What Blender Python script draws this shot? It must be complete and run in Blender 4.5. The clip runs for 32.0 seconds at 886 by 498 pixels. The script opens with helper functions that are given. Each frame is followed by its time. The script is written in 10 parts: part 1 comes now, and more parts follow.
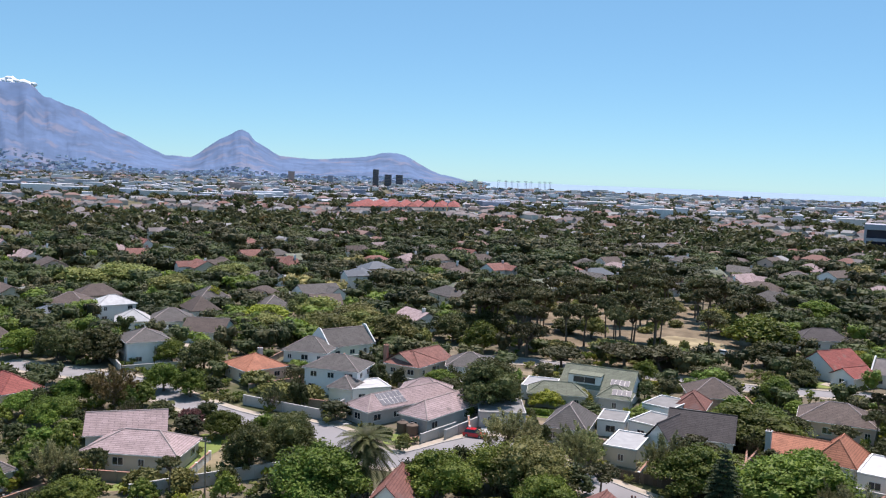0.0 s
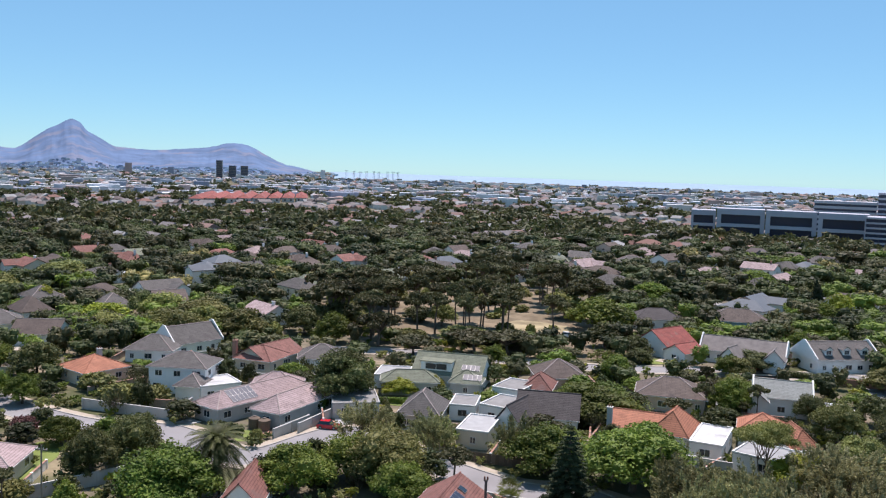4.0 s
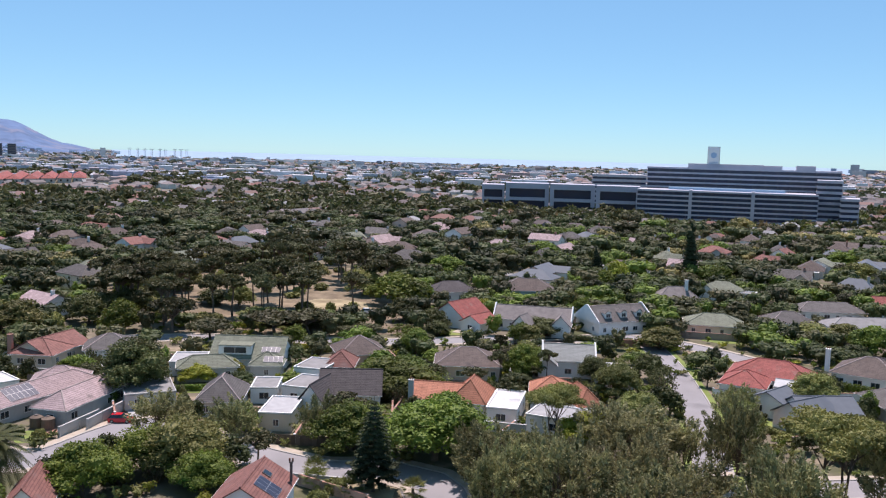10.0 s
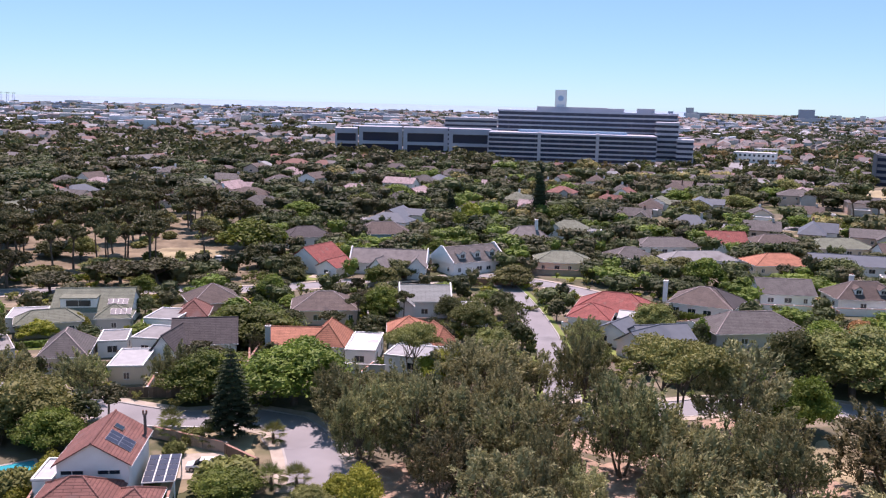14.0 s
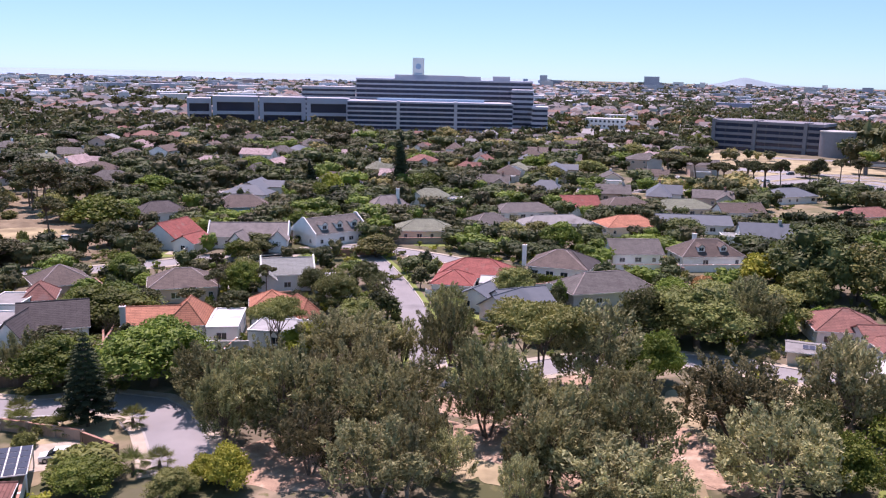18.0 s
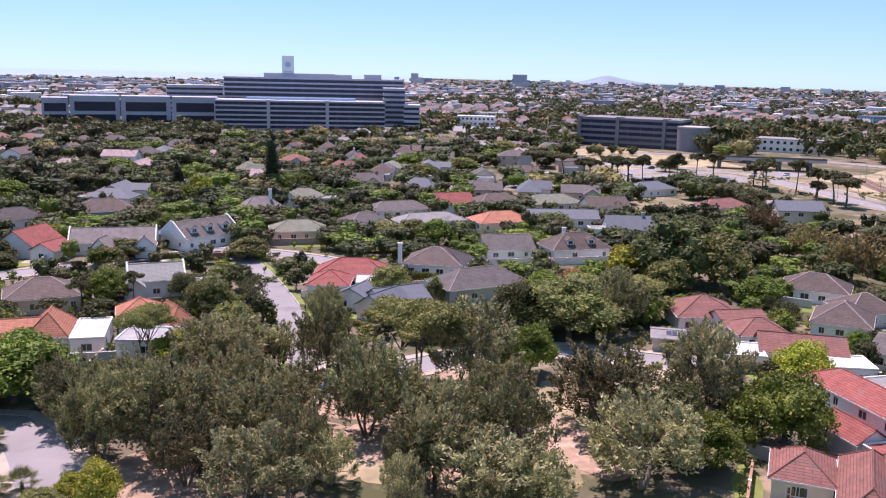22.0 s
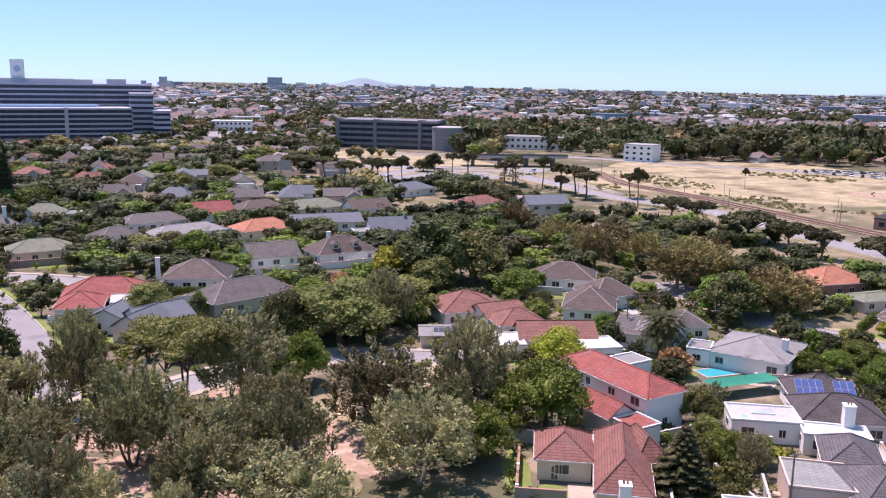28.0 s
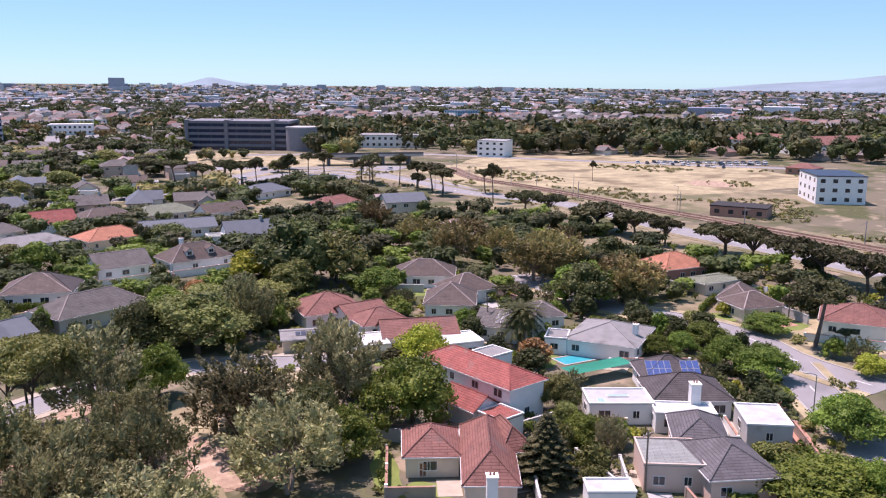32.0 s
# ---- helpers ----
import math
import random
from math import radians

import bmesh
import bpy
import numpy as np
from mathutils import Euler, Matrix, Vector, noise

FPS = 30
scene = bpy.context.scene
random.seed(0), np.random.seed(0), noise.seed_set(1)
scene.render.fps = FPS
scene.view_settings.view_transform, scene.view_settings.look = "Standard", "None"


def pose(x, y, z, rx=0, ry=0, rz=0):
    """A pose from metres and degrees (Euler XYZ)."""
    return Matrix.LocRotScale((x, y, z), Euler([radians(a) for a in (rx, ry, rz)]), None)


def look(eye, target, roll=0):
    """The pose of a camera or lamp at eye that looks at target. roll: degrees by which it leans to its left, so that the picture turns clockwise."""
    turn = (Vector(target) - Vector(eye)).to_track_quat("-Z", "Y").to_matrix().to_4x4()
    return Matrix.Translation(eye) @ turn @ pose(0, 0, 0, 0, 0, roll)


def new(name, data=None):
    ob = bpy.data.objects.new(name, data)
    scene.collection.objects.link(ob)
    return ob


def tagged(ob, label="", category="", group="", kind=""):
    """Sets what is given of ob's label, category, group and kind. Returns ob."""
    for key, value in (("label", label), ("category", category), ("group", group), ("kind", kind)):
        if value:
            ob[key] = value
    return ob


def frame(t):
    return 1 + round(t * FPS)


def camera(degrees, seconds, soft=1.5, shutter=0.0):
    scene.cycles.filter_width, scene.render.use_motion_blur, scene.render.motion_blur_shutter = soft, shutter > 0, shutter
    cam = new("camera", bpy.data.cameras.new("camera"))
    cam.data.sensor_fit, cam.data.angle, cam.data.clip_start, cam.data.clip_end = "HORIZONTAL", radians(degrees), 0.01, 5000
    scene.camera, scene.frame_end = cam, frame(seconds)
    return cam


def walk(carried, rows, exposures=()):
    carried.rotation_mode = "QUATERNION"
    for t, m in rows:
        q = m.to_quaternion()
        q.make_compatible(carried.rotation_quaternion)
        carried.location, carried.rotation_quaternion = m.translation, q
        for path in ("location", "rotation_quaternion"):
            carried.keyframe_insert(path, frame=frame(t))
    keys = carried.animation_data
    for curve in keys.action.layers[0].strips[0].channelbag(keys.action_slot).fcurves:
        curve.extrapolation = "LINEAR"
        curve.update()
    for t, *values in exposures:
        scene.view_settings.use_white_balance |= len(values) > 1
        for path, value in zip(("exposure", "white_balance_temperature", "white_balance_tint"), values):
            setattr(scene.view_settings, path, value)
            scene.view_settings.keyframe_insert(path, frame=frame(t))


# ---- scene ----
cam = camera(54.1, 32.0, soft=1.2)
PATH = [
    (0, (0.037, 0.536, 47.431), (-1.216, 2.086, 47.264), 2.2),
    (0.5, (0.066, 0.593, 47.431), (-1.153, 2.169, 47.262), 2.1),
    (1, (0.004, 0.557, 47.417), (-1.18, 2.16, 47.246), 2.0),
    (1.5, (-0.038, 0.467, 47.401), (-1.185, 2.096, 47.228), 2.0),
    (2, (-0.058, 0.52, 47.407), (-1.17, 2.173, 47.234), 2.0),
    (2.5, (-0.022, 0.466, 47.451), (-1.097, 2.143, 47.278), 2.0),
    (3, (0.01, 0.311, 47.414), (-1.028, 2.012, 47.241), 2.0),
    (3.5, (0.06, 0.294, 47.369), (-0.942, 2.016, 47.194), 1.9),
    (5.5, (-0.192, 0.367, 47.341), (-1.047, 2.166, 47.162), 1.8),
    (6, (-0.181, 0.286, 47.492), (-1.001, 2.101, 47.312), 1.7),
    (6.5, (-0.242, 0.214, 47.563), (-1.027, 2.044, 47.381), 1.7),
    (7, (-0.211, 0.282, 47.565), (-0.961, 2.127, 47.382), 1.6),
    (7.5, (-0.262, 0.292, 47.549), (-0.977, 2.151, 47.366), 1.6),
    (8, (-0.324, 0.244, 47.692), (-1.003, 2.116, 47.508), 1.6),
    (8.5, (-0.262, 0.194, 47.723), (-0.905, 2.079, 47.539), 1.6),
    (9, (-0.176, 0.179, 47.535), (-0.783, 2.076, 47.348), 1.5),
    (9.5, (-0.148, 0.16, 47.622), (-0.718, 2.067, 47.42), 1.5),
    (10, (-0.127, 0.048, 47.656), (-0.66, 1.963, 47.439), 1.5),
    (10.5, (-0.09, 0.027, 47.596), (-0.587, 1.951, 47.366), 1.5),
    (11, (-0.028, 0.013, 47.559), (-0.487, 1.944, 47.308), 1.4),
    (11.5, (0.011, 0.073, 47.48), (-0.405, 2.011, 47.207), 1.5),
    (12, (0.032, 0.133, 47.39), (-0.339, 2.076, 47.096), 1.4),
    (12.5, (0.002, 0.13, 47.398), (-0.326, 2.079, 47.087), 1.4),
    (13, (-0.049, 0.069, 47.477), (-0.333, 2.022, 47.156), 1.4),
    (13.5, (-0.031, -0.069, 47.343), (-0.274, 1.89, 47.016), 1.4),
    (14, (-0.062, -0.156, 47.332), (-0.263, 1.806, 46.997), 1.5),
    (14.5, (0.005, -0.167, 47.306), (-0.155, 1.797, 46.963), 1.4),
    (16.5, (-0.131, -0.27, 47.441), (-0.13, 1.694, 47.062), 1.2),
    (17, (-0.024, -0.367, 47.448), (0.015, 1.595, 47.059), 1.1),
    (17.5, (-0.045, -0.306, 47.476), (0.032, 1.652, 47.077), 1.2),
    (18, (0.083, -0.212, 47.436), (0.198, 1.745, 47.039), 1.3),
    (18.5, (0.103, -0.14, 47.438), (0.255, 1.814, 47.041), 1.4),
    (19, (0.195, -0.146, 47.558), (0.382, 1.805, 47.162), 1.5),
    (19.5, (0.174, -0.225, 47.498), (0.395, 1.723, 47.103), 1.6),
    (20, (0.148, -0.321, 47.508), (0.404, 1.623, 47.114), 1.6),
    (20.5, (0.099, -0.402, 47.526), (0.387, 1.537, 47.134), 1.7),
    (21, (0.18, -0.453, 47.593), (0.503, 1.481, 47.2), 1.6),
    (21.5, (0.171, -0.498, 47.562), (0.531, 1.429, 47.169), 1.4),
    (22, (0.209, -0.483, 47.631), (0.606, 1.437, 47.236), 1.3),
    (22.5, (0.216, -0.367, 47.69), (0.651, 1.545, 47.295), 1.4),
    (23, (0.309, -0.264, 47.773), (0.781, 1.64, 47.381), 1.5),
    (23.5, (0.229, -0.233, 47.958), (0.743, 1.66, 47.567), 1.3),
    (24, (0.188, -0.2, 48.006), (0.745, 1.68, 47.616), 1.3),
    (24.5, (0.314, -0.181, 47.972), (0.914, 1.687, 47.584), 1.2),
    (25, (0.457, -0.089, 47.985), (1.098, 1.766, 47.597), 1.3),
    (25.5, (0.552, 0.027, 47.99), (1.235, 1.867, 47.605), 1.4),
    (27.5, (0.349, -0.089, 48.141), (1.211, 1.674, 47.761), 1.1),
    (28, (0.408, -0.134, 48.184), (1.31, 1.611, 47.804), 0.9),
    (28.5, (0.411, -0.179, 48.315), (1.351, 1.545, 47.934), 0.8),
    (29, (0.534, -0.069, 48.3), (1.512, 1.633, 47.918), 0.9),
    (29.5, (0.607, -0.096, 48.332), (1.621, 1.586, 47.951), 0.9),
    (30, (0.632, -0.134, 48.381), (1.68, 1.526, 48.0), 0.7),
    (30.5, (0.571, -0.112, 48.466), (1.652, 1.527, 48.083), 0.6),
    (31, (0.58, -0.066, 48.465), (1.692, 1.551, 48.084), 0.4),
    (31.5, (0.525, -0.041, 48.517), (1.669, 1.555, 48.135), 0.3),
    (32, (0.547, -0.012, 48.479), (1.721, 1.561, 48.098), 0.3),
]
walk(cam, [(t, look(eye, target, roll)) for t, eye, target, roll in PATH], [(0, 0.29, 6540, 23), (9, 0.29, 6540, 26), (13, 0.4, 6680, 39), (19, 0.51, 6600, 45), (27, 0.49, 6580, 43), (32, 0.46, 6580, 42)])

# ---- light and sky ----
SUN_AZ, SUN_EL = radians(-17), radians(68)
sun_way = Vector((math.sin(SUN_AZ) * math.cos(SUN_EL), math.cos(SUN_AZ) * math.cos(SUN_EL), math.sin(SUN_EL)))
sun = new("sun", bpy.data.lights.new("sun", "SUN"))
sun.data.energy, sun.data.angle, sun.data.color = 5.0, radians(0.5), (1.0, 0.95, 0.88)
sun.matrix_world = look(sun_way * 200, (0, 0, 0))
world = bpy.data.worlds.new("world")
scene.world = world
world.use_nodes = True
wn, wl = world.node_tree.nodes, world.node_tree.links
sky = wn.new("ShaderNodeTexSky")
sky.sky_type, sky.sun_disc = "NISHITA", False
sky.sun_elevation, sky.sun_rotation = SUN_EL, SUN_AZ
sky.air_density, sky.dust_density, sky.ozone_density = 0.8, 0.0, 3.0
wn["Background"].inputs["Strength"].default_value = 0.103
tint = wn.new("ShaderNodeMix")
tint.data_type, tint.blend_type = "RGBA", "MULTIPLY"
tint.inputs["Factor"].default_value = 1.0
tint.inputs["B"].default_value = (0.62, 0.92, 1.0, 1)
wl.new(sky.outputs[0], tint.inputs["A"])
haze = wn.new("ShaderNodeMix")
haze.data_type = "RGBA"
haze.inputs["Factor"].default_value = 0.38
haze.inputs["B"].default_value = (2.15, 5.0, 6.6, 1)
wl.new(tint.outputs["Result"], haze.inputs["A"])
wl.new(haze.outputs["Result"], wn["Background"].inputs["Color"])


# ---- materials ----
def mat(name, col, rough=0.8, var=0.25, scale=1.5, fine=14.0, bump=0.25, metal=0.0, rand=0.0, island=0.0, stain=None, uv=None, spec=0.3):
    """A painted or mineral surface: two scales of tone, a fine relief, and optional courses (uv) in metres."""
    m = bpy.data.materials.new(name)
    m.use_nodes = True
    nt = m.node_tree
    n, l = nt.nodes, nt.links
    bsdf = n["Principled BSDF"]
    bsdf.inputs["Roughness"].default_value = rough
    bsdf.inputs["Metallic"].default_value = metal
    bsdf.inputs["Specular IOR Level"].default_value = spec
    tc = n.new("ShaderNodeTexCoord")
    geo = n.new("ShaderNodeNewGeometry")
    big = n.new("ShaderNodeTexNoise")
    big.inputs["Scale"].default_value, big.inputs["Detail"].default_value = 1 / scale, 5
    l.new(geo.outputs["Position"], big.inputs["Vector"])
    small = n.new("ShaderNodeTexNoise")
    small.inputs["Scale"].default_value, small.inputs["Detail"].default_value = fine, 3
    l.new(geo.outputs["Position"], small.inputs["Vector"])
    add = n.new("ShaderNodeMath")
    add.operation = "MULTIPLY_ADD"
    l.new(big.outputs["Fac"], add.inputs[0])
    add.inputs[1].default_value = 0.65
    sm = n.new("ShaderNodeMath")
    sm.operation = "MULTIPLY"
    l.new(small.outputs["Fac"], sm.inputs[0])
    sm.inputs[1].default_value = 0.35
    l.new(sm.outputs[0], add.inputs[2])
    ramp = n.new("ShaderNodeMapRange")
    ramp.inputs["From Min"].default_value, ramp.inputs["From Max"].default_value = 0.3, 0.7
    ramp.inputs["To Min"].default_value, ramp.inputs["To Max"].default_value = 1 - var, 1 + var
    l.new(add.outputs[0], ramp.inputs["Value"])
    value = ramp.outputs[0]
    for source, amount in ((("obj", rand)), ("isl", island)):
        if amount:
            r = n.new("ShaderNodeMapRange")
            r.inputs["To Min"].default_value, r.inputs["To Max"].default_value = 1 - amount, 1 + amount
            if source == "obj":
                oi = n.new("ShaderNodeObjectInfo")
                l.new(oi.outputs["Random"], r.inputs["Value"])
            else:
                l.new(geo.outputs["Random Per Island"], r.inputs["Value"])
            mul = n.new("ShaderNodeMath")
            mul.operation = "MULTIPLY"
            l.new(value, mul.inputs[0])
            l.new(r.outputs[0], mul.inputs[1])
            value = mul.outputs[0]
    height = small.outputs["Fac"]
    if uv:
        u, v, dark = uv
        mp = n.new("ShaderNodeMapping")
        mp.inputs["Scale"].default_value = (1, 1, 1)
        l.new(tc.outputs["UV"], mp.inputs["Vector"])
        br = n.new("ShaderNodeTexBrick")
        br.inputs["Color1"].default_value = (1.06, 1.06, 1.06, 1)
        br.inputs["Color2"].default_value = (0.92, 0.92, 0.92, 1)
        br.inputs["Mortar"].default_value = (dark, dark, dark, 1)
        br.inputs["Scale"].default_value = 1.0
        br.inputs["Brick Width"].default_value, br.inputs["Row Height"].default_value = u, v
        br.inputs["Mortar Size"].default_value, br.inputs["Mortar Smooth"].default_value = v * 0.14, 0.6
        l.new(mp.outputs[0], br.inputs["Vector"])
        mul = n.new("ShaderNodeMath")
        mul.operation = "MULTIPLY"
        l.new(value, mul.inputs[0])
        l.new(br.outputs["Color"], mul.inputs[1])
        value = mul.outputs[0]
        height = br.outputs["Color"]
    base = n.new("ShaderNodeMix")
    base.data_type, base.blend_type = "RGBA", "MULTIPLY"
    base.inputs["Factor"].default_value = 1.0
    base.inputs["A"].default_value = (*col, 1)
    l.new(value, base.inputs["B"])
    colour = base.outputs["Result"]
    if stain:
        sn = n.new("ShaderNodeTexNoise")
        sn.inputs["Scale"].default_value, sn.inputs["Detail"].default_value = stain[1], 6
        l.new(geo.outputs["Position"], sn.inputs["Vector"])
        sr = n.new("ShaderNodeMapRange")
        sr.inputs["From Min"].default_value, sr.inputs["From Max"].default_value = stain[2], stain[2] + 0.12
        l.new(sn.outputs["Fac"], sr.inputs["Value"])
        mx = n.new("ShaderNodeMix")
        mx.data_type = "RGBA"
        l.new(sr.outputs[0], mx.inputs["Factor"])
        l.new(colour, mx.inputs["A"])
        mx.inputs["B"].default_value = (*stain[0], 1)
        colour = mx.outputs["Result"]
    l.new(colour, bsdf.inputs["Base Color"])
    if bump:
        b = n.new("ShaderNodeBump")
        b.inputs["Strength"].default_value, b.inputs["Distance"].default_value = (0.9 if uv else bump), (0.06 if uv else 0.04)
        l.new(height, b.inputs["Height"])
        l.new(b.outputs[0], bsdf.inputs["Normal"])
    return m


def leaf_mat(name, col, second, rough=0.58, glow=0.27, gloss=0.22):
    """Foliage: two tones from leaf to leaf and from plant to plant, and some light through the leaves."""
    m = bpy.data.materials.new(name)
    m.use_nodes = True
    n, l = m.node_tree.nodes, m.node_tree.links
    bsdf = n["Principled BSDF"]
    bsdf.inputs["Roughness"].default_value = rough
    bsdf.inputs["Specular IOR Level"].default_value = gloss
    geo, oi = n.new("ShaderNodeNewGeometry"), n.new("ShaderNodeObjectInfo")
    noise_node = n.new("ShaderNodeTexNoise")
    noise_node.inputs["Scale"].default_value = 0.7
    l.new(geo.outputs["Position"], noise_node.inputs["Vector"])
    mix = n.new("ShaderNodeMix")
    mix.data_type = "RGBA"
    mix.inputs["A"].default_value, mix.inputs["B"].default_value = (*col, 1), (*second, 1)
    s = n.new("ShaderNodeMath")
    s.operation = "MULTIPLY_ADD"
    l.new(geo.outputs["Random Per Island"], s.inputs[0])
    s.inputs[1].default_value = 0.7
    l.new(noise_node.outputs["Fac"], s.inputs[2])
    s2 = n.new("ShaderNodeMath")
    s2.operation = "MULTIPLY_ADD"
    s2.inputs[1].default_value, s2.inputs[2].default_value = 1.0, -0.35
    l.new(s.outputs[0], s2.inputs[0])
    l.new(s2.outputs[0], mix.inputs["Factor"])
    hsv = n.new("ShaderNodeHueSaturation")
    hr, vr = n.new("ShaderNodeMapRange"), n.new("ShaderNodeMapRange")
    hr.inputs["To Min"].default_value, hr.inputs["To Max"].default_value = 0.475, 0.515
    vr.inputs["To Min"].default_value, vr.inputs["To Max"].default_value = 0.75, 1.25
    l.new(oi.outputs["Random"], hr.inputs["Value"])
    l.new(oi.outputs["Random"], vr.inputs["Value"])
    l.new(hr.outputs[0], hsv.inputs["Hue"])
    stand = n.new("ShaderNodeTexNoise")
    stand.inputs["Scale"].default_value, stand.inputs["Detail"].default_value = 0.085, 1
    l.new(geo.outputs["Position"], stand.inputs["Vector"])
    sr = n.new("ShaderNodeMapRange")
    sr.inputs["From Min"].default_value, sr.inputs["From Max"].default_value = 0.32, 0.68
    sr.inputs["To Min"].default_value, sr.inputs["To Max"].default_value = 0.64, 1.3
    l.new(stand.outputs["Fac"], sr.inputs["Value"])
    vm = n.new("ShaderNodeMath")
    vm.operation = "MULTIPLY"
    l.new(vr.outputs[0], vm.inputs[0])
    l.new(sr.outputs[0], vm.inputs[1])
    l.new(vm.outputs[0], hsv.inputs["Value"])
    l.new(mix.outputs["Result"], hsv.inputs["Color"])
    l.new(hsv.outputs[0], bsdf.inputs["Base Color"])
    tr = n.new("ShaderNodeBsdfTranslucent")
    l.new(hsv.outputs[0], tr.inputs["Color"])
    ms = n.new("ShaderNodeMixShader")
    ms.inputs[0].default_value = glow
    l.new(bsdf.outputs[0], ms.inputs[1])
    l.new(tr.outputs[0], ms.inputs[2])
    l.new(ms.outputs[0], n["Material Output"].inputs["Surface"])
    return m


def glass_mat(name, tint=(0.02, 0.03, 0.04), rough=0.08):
    m = bpy.data.materials.new(name)
    m.use_nodes = True
    b = m.node_tree.nodes["Principled BSDF"]
    b.inputs["Base Color"].default_value = (*tint, 1)
    b.inputs["Roughness"].default_value, b.inputs["Specular IOR Level"].default_value = rough, 0.6
    return m


